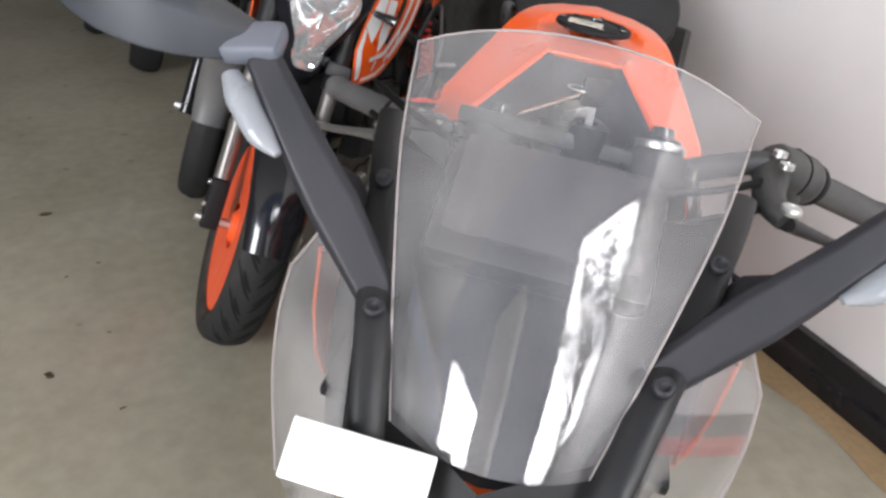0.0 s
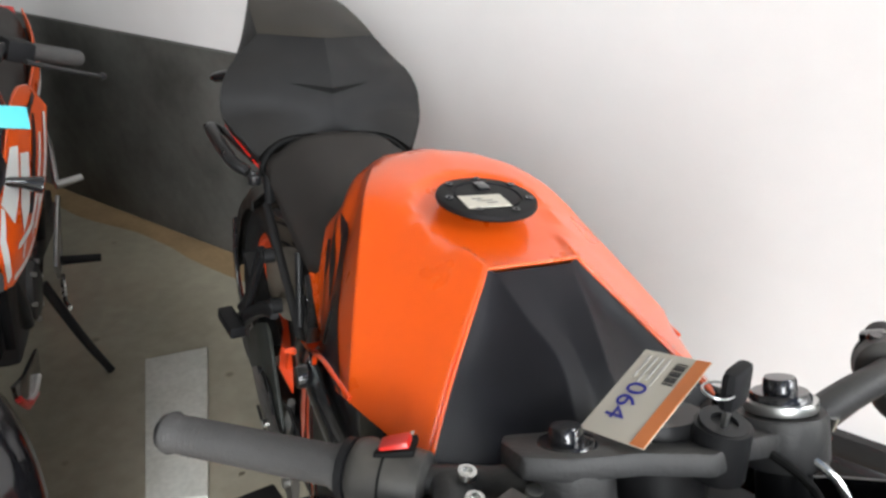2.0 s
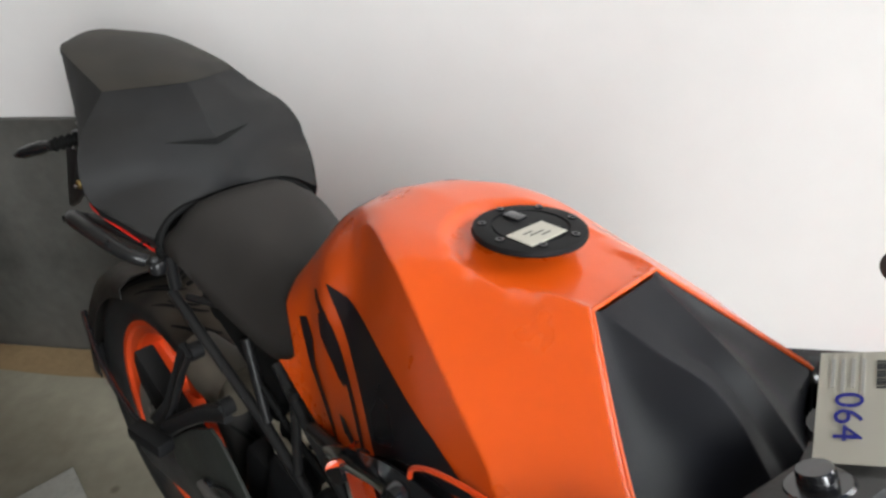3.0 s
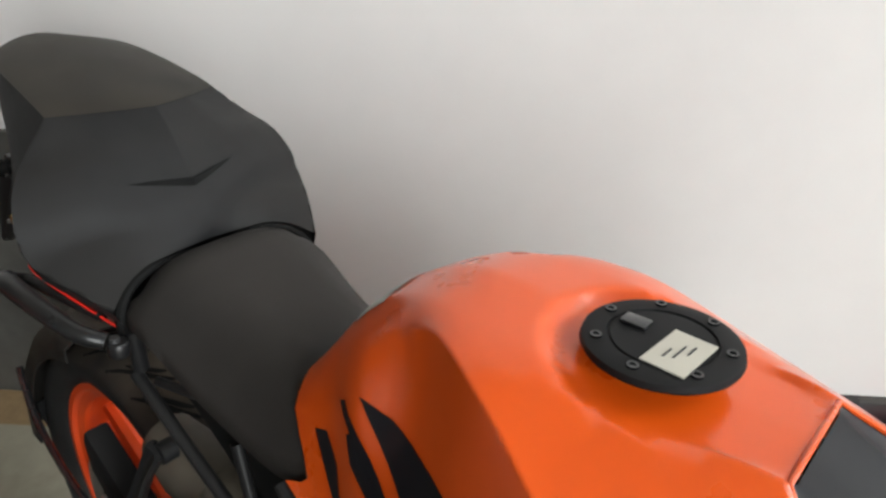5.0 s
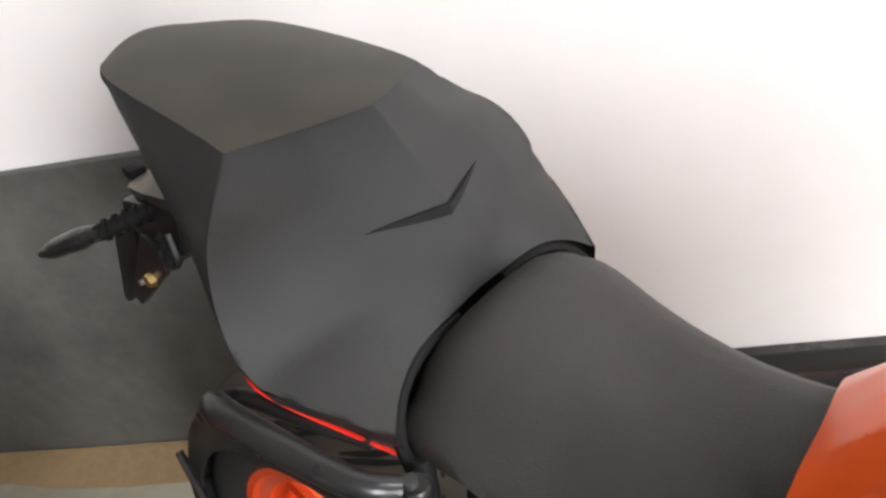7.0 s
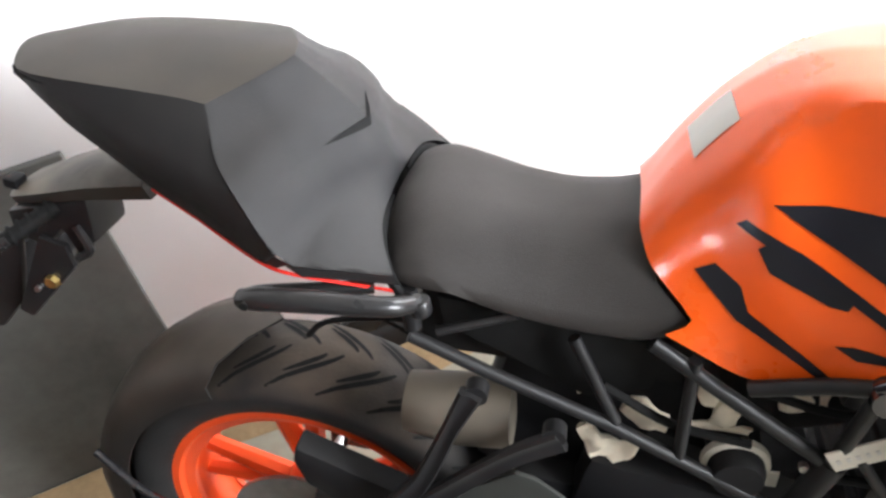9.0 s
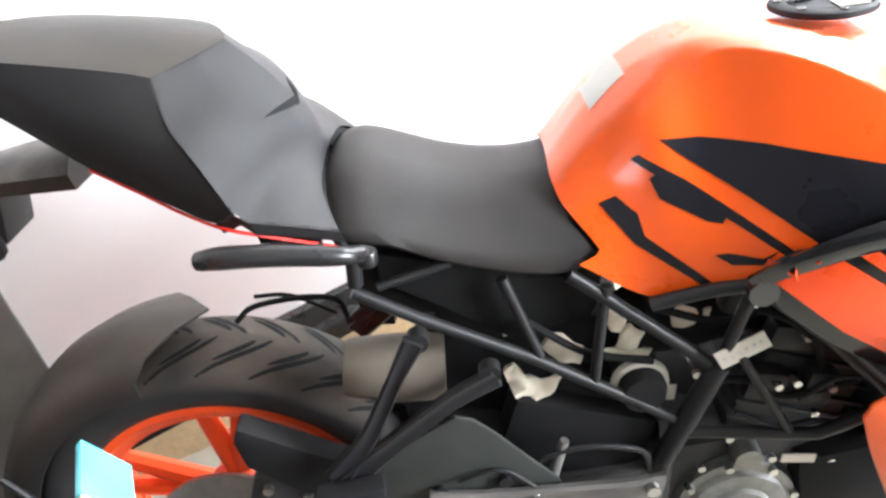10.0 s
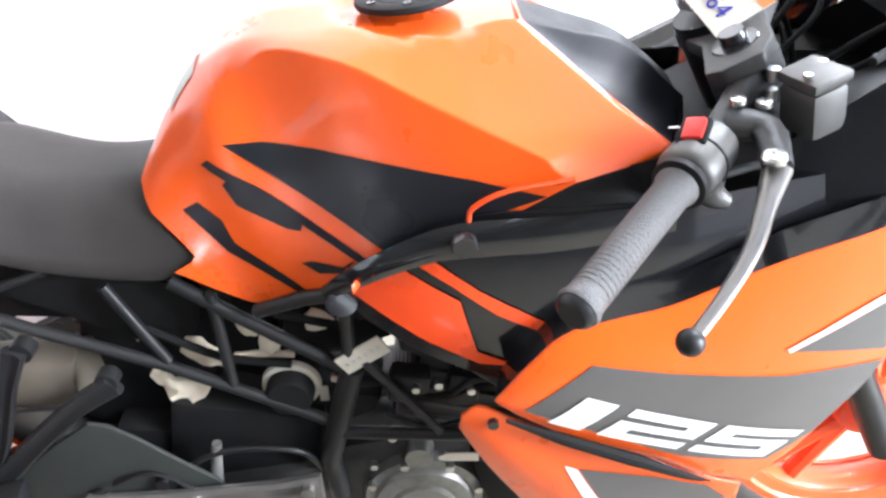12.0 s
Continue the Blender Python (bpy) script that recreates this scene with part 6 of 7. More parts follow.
for sgn, at in BARS.items():
    c, a1, sw, end, perch, pivot, tip = (Vector(at[k]) for k in ("cap", "inner", "switch", "end", "perch", "pivot", "tip"))
    b = lathe([(0, 0.015), (0.0115, 0.015), (0.0125, 0.013), (0.013, 0.004), (0.021, 0.004), (0.0235, 0.001), (0.0235, -0.006), (0, -0.006)], (0, 0, 0), 28, "z")
    part("fork_cap", b, GLOSS_BLACK, stem, "black fork top cap", smooth=40).matrix_local = Matrix.Translation(c) @ tilt
    b = lathe([(0.0235, -0.010), (0.0275, -0.010), (0.0285, -0.006), (0.0275, -0.002), (0.0235, -0.002)], (0, 0, 0), 36, "z", closed=True)
    part("fork_ring", b, STEEL, stem, "bright ring round the fork top", smooth=40).matrix_local = Matrix.Translation(c) @ tilt
    part("fork_tube", tube([c + rake * 0.006, c + rake * 0.68], 0.0215, 18), SATIN_BLACK, stem, smooth=60)
    part("fork_clamp", lathe([(0.0215, -0.052), (0.033, -0.052), (0.0345, -0.048), (0.0345, -0.016), (0.033, -0.012), (0.0215, -0.012)], (0, 0, 0), 28, "z", closed=True), DARK_ALLOY, stem, "cast clip-on clamp round the fork", smooth=40).matrix_local = Matrix.Translation(c) @ tilt
    # clip-on bar, grip, switch block, lever
    gdir = (end - sw).normalized()
    root = c + rake * 0.030 + Vector((0.0, sgn * 0.024, 0))
    part("handlebar", tube([root, root.lerp(a1, 0.5) + Vector((0, 0, 0.004)), a1, sw, sw + gdir * 0.05], [0.015, 0.0135, 0.0125, 0.0115, 0.0115], 14, curve=4), DARK_ALLOY, stem, "dark forged clip-on bar", smooth=60)
    for k in (-1, 1):
        part("clamp_bolt", lathe([(0, -0.006), (0.0065, -0.006), (0.0065, 0.006), (0, 0.006)], tuple(root + Vector((0.010, sgn * 0.014, 0.010 * k))), 10, "z"), STEEL, stem)
    g0 = sw + gdir * 0.036
    part("throttle_flange", tube([g0 - gdir * 0.007, g0 - gdir * 0.005, g0 + gdir * 0.001, g0 + gdir * 0.003], [0.021, 0.0245, 0.0245, 0.020], 24), MATT_BLACK, stem, smooth=40)
    part("grip", tube([g0, g0 + gdir * 0.006, g0 + gdir * 0.012, end - gdir * 0.010, end - gdir * 0.004, end], [0.0195, 0.0195, 0.0168, 0.0162, 0.0185, 0.0172], 24), GRIP_RUBBER, stem, "dusty black ribbed rubber grip", smooth=50)
    ribs = bmesh.new()
    for k in range(22):
        p = g0.lerp(end, 0.16 + 0.034 * k)
        tube([p, p + gdir * 0.0016], 0.01675, 18, bm=ribs)
    part("grip_ribs", ribs, GRIP_RUBBER, stem, smooth=30)
    part("bar_end", tube([end - gdir * 0.001, end + gdir * 0.004, end + gdir * 0.007], [0.0165, 0.0155, 0.012], 20), SATIN_BLACK, stem)
    block = tube([sw - gdir * 0.034, sw - gdir * 0.030, sw - gdir * 0.012, sw + gdir * 0.020, sw + gdir * 0.027, sw + gdir * 0.030], [0.019, 0.0245, 0.0265, 0.0275, 0.0255, 0.021], 22)
    tube([sw + Vector((0.006, 0, -0.012)), sw + gdir * 0.006 + Vector((0.016, 0, -0.030)), sw + gdir * 0.010 + Vector((0.034, 0, -0.040))], [0.020, 0.014, 0.007], 12, curve=3, bm=block)
    part("switch_block", block, SWITCH_PLASTIC, stem, "dusty black moulded switch block", smooth=45)
    part("switch_seam", tube([sw - gdir * 0.0015, sw + gdir * 0.0005], 0.0277, 26), DEEP_BLACK, stem)
    if sgn < 0:
        kill = sw - gdir * 0.002 + Vector((-0.004, 0.004, 0.0265))
        part("kill_recess", box((0.026, 0.032, 0.006), tuple(kill - Vector((0, 0, 0.001))), (16, -10, -32), bev=0.002), DEEP_BLACK, stem)
        part("kill_switch", box((0.018, 0.024, 0.011), tuple(kill + Vector((0, 0, 0.001))), (22, -10, -32), bev=0.003), RED, stem, "red engine stop switch")
        part("switch_mark", box((0.010, 0.002, 0.001), tuple(kill + Vector((-0.012, 0.018, -0.003))), (22, -10, -32)), WHITE_DECAL, stem)
        part("start_button", lathe([(0, 0), (0.007, 0), (0.006, 0.005), (0, 0.005)], tuple(sw + Vector((-0.022, -0.006, 0.012))), 14, "z"), MATT_BLACK, stem)
        part("throttle_cable", tube([sw + Vector((0.020, 0.004, -0.020)), sw + Vector((0.060, 0.030, -0.030)), sw + Vector((0.11, 0.09, -0.06)), Vector((1.16, -0.05, 0.80))], 0.0042, 8, curve=5), DEEP_BLACK, stem)
    else:
        part("dip_switch", box((0.020, 0.014, 0.012), tuple(sw + Vector((-0.020, 0.0, 0.016))), (0, -30, 25), bev=0.003), GLOSS_BLACK, stem)
        part("horn_button", lathe([(0, 0), (0.007, 0), (0.006, 0.004), (0, 0.004)], tuple(sw + Vector((-0.012, -0.012, 0.022))), 12, "z"), GLOSS_BLACK, stem)
    part("lever_perch", tube([a1.lerp(sw, 0.3) + Vector((0.004, 0, 0)), perch, pivot + Vector((0.004, 0, 0.002))], [0.019, 0.016, 0.013], 14, curve=4, flat=0.8), DARK_ALLOY, stem, "dark cast lever perch", smooth=50)
    for k in range(2):
        part("perch_bolt", lathe([(0, 0), (0.0075, 0), (0.0072, 0.005), (0.004, 0.0055), (0.0035, 0.003), (0, 0.003)], tuple(a1.lerp(sw, 0.25) + Vector((0.012 + 0.022 * k, sgn * 0.004 * k, 0.016 - 0.004 * k))), 14, "z"), STEEL, stem)
    bow = Vector((0.030, sgn * -0.004, 0.004))
    lv = [pivot + Vector((0.004, 0, 0)), pivot.lerp(tip, 0.28) + bow * 0.35, pivot.lerp(tip, 0.55) + bow * 0.55, pivot.lerp(tip, 0.8) + bow * 0.35, tip]
    part("lever", tube(lv, [0.0125, 0.0085, 0.0075, 0.0065, 0.006], 12, curve=5, flat=0.62), LEVER_GREY if sgn < 0 else SATIN_BLACK, stem, "slim curved hand lever", smooth=50)
    part("lever_ball", lathe([(0, -0.011), (0.006, -0.0095), (0.010, -0.005), (0.0112, 0.0), (0.0095, 0.006), (0.005, 0.0102), (0, 0.011)], tuple(tip), 18), SATIN_BLACK, stem, smooth=60)
    part("pivot_screw", lathe([(0, 0), (0.011, 0), (0.0115, 0.004), (0.009, 0.007), (0.004, 0.0075), (0.0035, 0.005), (0, 0.005)], tuple(pivot + Vector((0, 0, 0.009))), 18, "z"), STEEL, stem, smooth=40)
RES = Vector((1.150, -0.150, 0.858))
part("brake_reservoir", box((0.038, 0.044, 0.046), tuple(RES), (0, -8, 20), bev=0.007), SWITCH_PLASTIC, stem, "square black brake fluid reservoir", smooth=40)
part("reservoir_lid", box((0.041, 0.047, 0.010), tuple(RES + Vector((-0.003, 0, 0.029))), (0, -8, 20), bev=0.003), SWITCH_PLASTIC, stem, smooth=40)
for dx, dy in ((0.012, 0.013), (-0.012, -0.013)):
    part("lid_screw", lathe([(0, 0), (0.0042, 0), (0.004, 0.003), (0, 0.003)], (RES.x - 0.003 + dx, RES.y + dy, RES.z + 0.0335), 10, "z"), STEEL, stem)
part("brake_hose", tube([RES + Vector((0.02, -0.010, -0.02)), RES + Vector((0.06, 0.01, -0.03)), RES + Vector((0.08, 0.07, -0.08)), RES + Vector((0.05, 0.11, -0.18))], 0.0045, 8, curve=5), DEEP_BLACK, stem)
yk = [(1.098, -0.122, 0.898), (1.112, -0.130, 0.898), (1.150, -0.128, 0.898), (1.165, -0.100, 0.898), (1.170, -0.045, 0.898), (1.190, 0.0, 0.898), (1.170, 0.045, 0.898), (1.165, 0.100, 0.898),
      (1.150, 0.128, 0.898), (1.112, 0.130, 0.898), (1.098, 0.122, 0.898), (1.105, 0.06, 0.898), (1.085, 0.0, 0.898), (1.105, -0.06, 0.898)]
b = plate([(x, y, z) for x, y, z in yk], 0.018, "z", bev=0.004)
b.transform(Matrix.Translation((1.114, 0.004, 0.890)) @ Matrix.Rotation(radians(-8.5), 4, "Z") @ Matrix.Rotation(radians(-23.5), 4, "Y") @ Matrix.Translation((-1.13, 0, -0.9)))
part("top_yoke", b, DARK_ALLOY, stem, "dark cast top yoke", smooth=40)
part("stem_nut", lathe([(0, 0.016), (0.015, 0.016), (0.017, 0.008), (0.017, -0.004), (0, -0.004)], (1.088, 0.003, 0.912), 6, "z"), STEEL, stem)
part("steering_column", tube([(1.10, 0, 0.905), Vector((1.10, 0, 0.905)) + rake * 0.16], 0.036, 22), SATIN_BLACK, SB, smooth=60)
part("ignition_barrel", tube([(1.152, 0.020, 0.885), (1.146, 0.020, 0.925)], 0.021, 20), SATIN_BLACK, stem, smooth=50)
part("ignition_ring", lathe([(0.010, 0), (0.018, 0), (0.018, 0.004), (0.010, 0.004)], (1.146, 0.020, 0.924), 20, "z", closed=True), SATIN_BLACK, stem, smooth=40)
for y in (0.06, 0.085):
    part("front_cable", tube([(1.15, y, 0.90), (1.20, y + 0.02, 0.88), (1.24, y + 0.03, 0.80), (1.22, y, 0.70)], 0.0035, 8, curve=5), STEEL if y > 0.07 else DEEP_BLACK, SB)
for sgn in (-1, 1):
    part("bar_cable", tube([(1.16, sgn * 0.21, 0.92), (1.23, sgn * 0.16, 0.925), (1.24, sgn * 0.09, 0.90), (1.18, sgn * 0.05, 0.84)], 0.004, 8, curve=5), DEEP_BLACK, SB)
    part("bar_cable", tube([(1.21, sgn * 0.20, 0.905), (1.26, sgn * 0.14, 0.90), (1.25, sgn * 0.07, 0.86), (1.16, sgn * 0.04, 0.80)], 0.0035, 8, curve=5), DEEP_BLACK, SB)
key = thing("ignition_key", "black-headed ignition key standing in the lock", "key", Matrix.Rotation(radians(LEAN), 4, "X"))
part("key_head", box((0.012, 0.030, 0.032), (1.149, 0.016, 0.962), (0, -8, 20), bev=0.006), MATT_BLACK, key, "moulded black key head", smooth=50)
part("key_blade", box((0.003, 0.008, 0.024), (1.147, 0.018, 0.937), (0, -8, 20)), STEEL, key)
part("key_ring", tube([(1.149 + 0.010 * math.cos(a), 0.000 + 0.012 * math.sin(a), 0.962) for a in [k * math.pi / 8 for k in range(17)]], 0.0009, 6), STEEL, key)

# price tag on the key, lying against the yoke
tag = thing("key_tag", "white card tag with orange edge and blue handwriting", "tag", Matrix.Rotation(radians(LEAN), 4, "X"))
ta, tb, td = Vector((1.062, 0.013, 0.932)), Vector((1.121, 0.018, 0.954)), Vector((1.090, -0.062, 0.894))
tx, ty = (td - ta), (tb - ta)
tl, tw = tx.length, ty.length
ax = tx.normalized()
az = ax.cross(ty).normalized()
ay = az.cross(ax)
tm = Matrix(((ax.x, ay.x, az.x, ta.x), (ax.y, ay.y, az.y, ta.y), (ax.z, ay.z, az.z, ta.z + 0.004), (0, 0, 0, 1)))


def on_tag(name, x0, y0, x1, y1, mat, lift=0.0006, label=""):
    o = part(name, box((x1 - x0, y1 - y0, 0.0006), ((x0 + x1) / 2, (y0 + y1) / 2, lift)), mat, tag, label, smooth=0)
    o.matrix_local = tm
    return o


on_tag("card", 0, 0, tl, tw, LABEL_WHITE, 0, "white printed card")
on_tag("orange_edge", 0.0005, tw - 0.013, tl - 0.0005, tw - 0.0005, material("orange_ink", (0.72, 0.22, 0.06), 0.5), 0.0006)
for k in range(11):
    on_tag("barcode_bar", 0.008 + 0.0021 * k, tw - 0.026, 0.0088 + 0.0021 * k + 0.0006 * (k % 3), tw - 0.016, PRINT, 0.0007)
for k in range(4):
    on_tag("print_line", 0.006, 0.008 + 0.0065 * k, 0.030 + 0.006 * (k % 2), 0.0105 + 0.0065 * k, TAPE, 0.0007)
fc = bpy.data.curves.new("handwriting", "FONT")
fc.body, fc.size, fc.extrude = "064", 0.026, 0.0002
fc.materials.append(BLUE_INK)
hw = new("handwriting", fc)
hw.parent = tag
hw.matrix_local = tm @ pose(0.034, 0.012, 0.0012)

# ---------------------------------------------------------------- the motorcycles standing beside it
HEAD_AT = Vector((0.98, 0, 0.98))
HEAD_AXIS = Vector((-0.4226, 0, 0.9063))


def steer_matrix(deg):
    return Matrix.Translation(HEAD_AT) @ Matrix.Rotation(radians(deg), 4, HEAD_AXIS) @ Matrix.Translation(-HEAD_AT)


def on_fork(z, y=0.0, fwd=0.0):
    """A place on the fork line of an upright bike."""
    return Vector((0.98 + (0.98 - z) * 0.466 + 0.062 + fwd, y, z))


def mudguard(name, at, r, w, a0, a1, mat, parent, label=""):
    rings = []
    for i in range(17):
        a = radians(a0 + (a1 - a0) * i / 16)
        taper = 1 - 0.25 * abs(i / 8 - 1) ** 2
        rings.append([Vector((math.cos(a) * rr_, y * w * taper, math.sin(a) * rr_)) + Vector(at) for rr_, y in
                      ((r - 0.030, -1), (r - 0.012, -0.97), (r + 0.004, -0.70), (r + 0.010, -0.35), (r + 0.012, 0), (r + 0.010, 0.35), (r + 0.004, 0.70), (r - 0.012, 0.97), (r - 0.030, 1))])
    return part(name, thicken(sheet(rings), 0.003), mat, parent, label, smooth=50)


def bar_set(fe, z, half, mat, grip_mat):
    """Handlebar, grips, switch blocks and levers of an upright bike."""
    x = 0.955
    part("handlebar", tube([(x - 0.10, -half, z), (x - 0.04, -half * 0.55, z + 0.01), (x, -0.14, z - 0.02), (x, 0.14, z - 0.02), (x - 0.04, half * 0.55, z + 0.01), (x - 0.10, half, z)], 0.0115, 10, curve=4), mat, fe, smooth=60)
    for s in (-1, 1):
        part("grip", tube([(x - 0.058, s * half * 0.68, z + 0.006), (x - 0.10, s * half, z)], [0.017, 0.016], 14), grip_mat, fe, "black rubber grip", smooth=50)
        part("switch_block", box((0.045, 0.05, 0.04), (x - 0.04, s * half * 0.60, z + 0.008), bev=0.008), MATT_BLACK, fe, smooth=40)
        part("lever", tube([(x + 0.03, s * half * 0.56, z + 0.004), (x + 0.025, s * half * 0.7, z), (x - 0.02, s * half * 1.02, z - 0.012)], [0.009, 0.007, 0.006], 8, curve=4, flat=0.6), SATIN_BLACK, fe, "slim black hand lever", smooth=50)
        part("lever_ball", lathe([(0, -0.008), (0.006, -0.006), (0.008, 0), (0.006, 0.006), (0, 0.008)], (x - 0.02, s * half * 1.03, z - 0.012), 10), SATIN_BLACK, fe)
    part("fluid_reservoir", box((0.045, 0.05, 0.035), (x + 0.02, -half * 0.5, z + 0.035), bev=0.006), GLOSS_BLACK, fe, smooth=40)


def running_gear(bk, frame_mat, rim, rear_r, spring_mat):
    """Rear wheel, frame, engine, swing arm, seat base and foot pegs shared by the upright bikes."""
    wheel("rear_wheel", (0, 0, rear_r), rear_r, 0.14, rear_r - 0.075, bk, "cast rear wheel", orange=rim, tread=False)
    for s in (-1, 1):
        part("frame_tube", tube([(0.96, s * 0.05, 0.86), (0.78, s * 0.14, 0.74), (0.52, s * 0.15, 0.62), (0.40, s * 0.13, 0.42)], 0.015, 10, curve=4), frame_mat, bk, smooth=60)
        part("frame_tube", tube([(0.98, s * 0.05, 0.80), (0.90, s * 0.13, 0.55), (0.84, s * 0.14, 0.42)], 0.014, 10, curve=3), frame_mat, bk, smooth=60)
        part("frame_tube", tube([(0.78, s * 0.14, 0.74), (0.68, s * 0.145, 0.55), (0.86, s * 0.13, 0.58)], 0.010, 10), frame_mat, bk, smooth=60)
        part("frame_tube", tube([(0.50, s * 0.14, 0.64), (0.20, s * 0.12, 0.74), (-0.12, s * 0.09, 0.84)], 0.012, 10), frame_mat, bk, smooth=60)
        part("swing_arm", plate([(0.44, s * 0.11, 0.40), (0.44, s * 0.11, 0.34), (0.05, s * 0.12, rear_r - 0.03), (-0.04, s * 0.12, rear_r - 0.02), (-0.03, s * 0.12, rear_r + 0.03), (0.10, s * 0.115, rear_r + 0.04)], 0.028, "y", bev=0.006), DARK_ALLOY, bk, smooth=30)
        part("footrest_hanger", plate([(0.42, s * 0.165, 0.40), (0.46, s * 0.165, 0.36), (0.40, s * 0.165, 0.29), (0.30, s * 0.165, 0.33), (0.24, s * 0.165, 0.47), (0.27, s * 0.165, 0.48)], 0.010, "y", bev=0.003), ALLOY, bk, "cast alloy footrest hanger", smooth=30)
        part("foot_peg", tube([(0.38, s * 0.17, 0.335), (0.37, s * 0.27, 0.335)], [0.013, 0.011], 10), MATT_BLACK, bk, smooth=50)
        part("passenger_peg", tube([(0.22, s * 0.16, 0.49), (0.18, s * 0.225, 0.50)], [0.012, 0.010], 10), ALLOY, bk, smooth=50)
        part("passenger_bracket", tube([(0.20, s * 0.13, 0.70), (0.17, s * 0.15, 0.58), (0.20, s * 0.16, 0.49)], 0.009, 8), ALLOY, bk, smooth=50)
    part("gear_lever", tube([(0.40, 0.175, 0.30), (0.50, 0.185, 0.28), (0.56, 0.20, 0.29)], 0.006, 8, curve=3), STEEL, bk)
    part("engine_block", box((0.34, 0.24, 0.22), (0.64, 0, 0.38), (0, -8, 0), bev=0.03), DARK_ALLOY, bk, "dark cast engine block", smooth=40)
    part("cylinder", box((0.16, 0.18, 0.22), (0.76, 0, 0.56), (0, 18, 0), bev=0.02), DARK_ALLOY, bk, smooth=40)
    for s in (-1, 1):
        part("engine_cover", lathe([(0, -0.014), (0.05, -0.014), (0.072, -0.006), (0.078, 0.01), (0, 0.01)] if s < 0 else [(0, -0.01), (0.078, -0.01), (0.072, 0.006), (0.05, 0.014), (0, 0.014)], (0.60, s * 0.128, 0.37), 28), DARK_ALLOY, bk, smooth=30)
        for k in range(6):
            a = k * 1.047
            part("cover_bolt", lathe([(0, -0.006), (0.006, -0.006), (0.006, 0.006), (0, 0.006)], (0.60 + 0.07 * math.cos(a), s * 0.136, 0.37 + 0.07 * math.sin(a)), 8), STEEL, bk)
    part("air_box", box((0.30, 0.16, 0.18), (0.36, 0, 0.64), (0, 8, 0), bev=0.03), MATT_BLACK, bk, smooth=40)
    part("rear_spring", tube([(0.30 + 0.03 * math.cos(k * 0.8) - 0.001 * k, 0.10 + 0.03 * math.sin(k * 0.8), 0.66 - 0.0034 * k) for k in range(60)], 0.006, 6), spring_mat, bk, "coiled rear spring")
    part("chain_guard", box((0.34, 0.03, 0.05), (0.20, 0.115, 0.40), (0, -8, 0), bev=0.008), MATT_BLACK, bk, smooth=40)
    part("side_stand", tube([(0.46, 0.13, 0.31), (0.48, 0.22, 0.14), (0.50, 0.285, 0.042)], [0.014, 0.012, 0.011], 10, curve=3), SATIN_BLACK, bk, "black side stand leg")
    mudguard("rear_mudguard", (0, 0, rear_r), rear_r + 0.03, 0.075, 60, 165, MATT_BLACK, bk)


def seat_pad(bk, mat, z=0.80):
    rings = []
    for x, zt, w, h in ((0.60, z + 0.02, 0.09, 0.06), (0.45, z, 0.12, 0.07), (0.28, z + 0.01, 0.125, 0.07), (0.14, z + 0.06, 0.11, 0.08), (-0.05, z + 0.085, 0.095, 0.07), (-0.22, z + 0.09, 0.06, 0.04)):
        rings.append(mirrored([(x, 0, zt), (x, -w * 0.6, zt - 0.004), (x, -w * 0.92, zt - 0.022), (x, -w, zt - h * 0.7), (x, -w * 0.9, zt - h), (x, 0, zt - h)]))
    part("seat", skin(refine(rings, 3)), mat, bk, "black vinyl seat", smooth=50)


naked = thing("naked_motorcycle", "orange and black naked motorcycle with its steering turned", "motorcycle",
              Matrix.Translation((-0.959, -0.686, 0.0)) @ Matrix.Rotation(radians(-2.5), 4, "Z") @ Matrix.Rotation(radians(-8.4), 4, "X"), "parked motorcycles")
NB = naked
running_gear(NB, SATIN_BLACK, RIM_ORANGE, 0.306, RED)
SM = steer_matrix(31.9)
fw = wheel("front_wheel", (1.36, 0, 0.296), 0.296, 0.118, 0.222, NB, "orange cast front wheel with a dusty tyre")
fw.matrix_local = SM @ Matrix.Translation((1.36, 0, 0.296)) @ Matrix.Rotation(0.2, 4, "Y")
part("brake_disc", lathe([(0.09, -0.0025), (0.145, -0.0025), (0.145, 0.0025), (0.09, 0.0025)], (0, 0.075, 0), 44, closed=True), ALLOY, fw, smooth=30)
part("wheel_trim", lathe([(0.060, -0.040), (0.21, -0.046), (0.212, -0.040), (0.06, -0.034)], (0, 0, 0), 48, closed=True), RIM_ORANGE, fw, smooth=40)
fe = new("front_end")
fe.parent = NB
fe.matrix_local = SM
fe["label"] = "fork, headlamp and handlebar of the naked motorcycle"
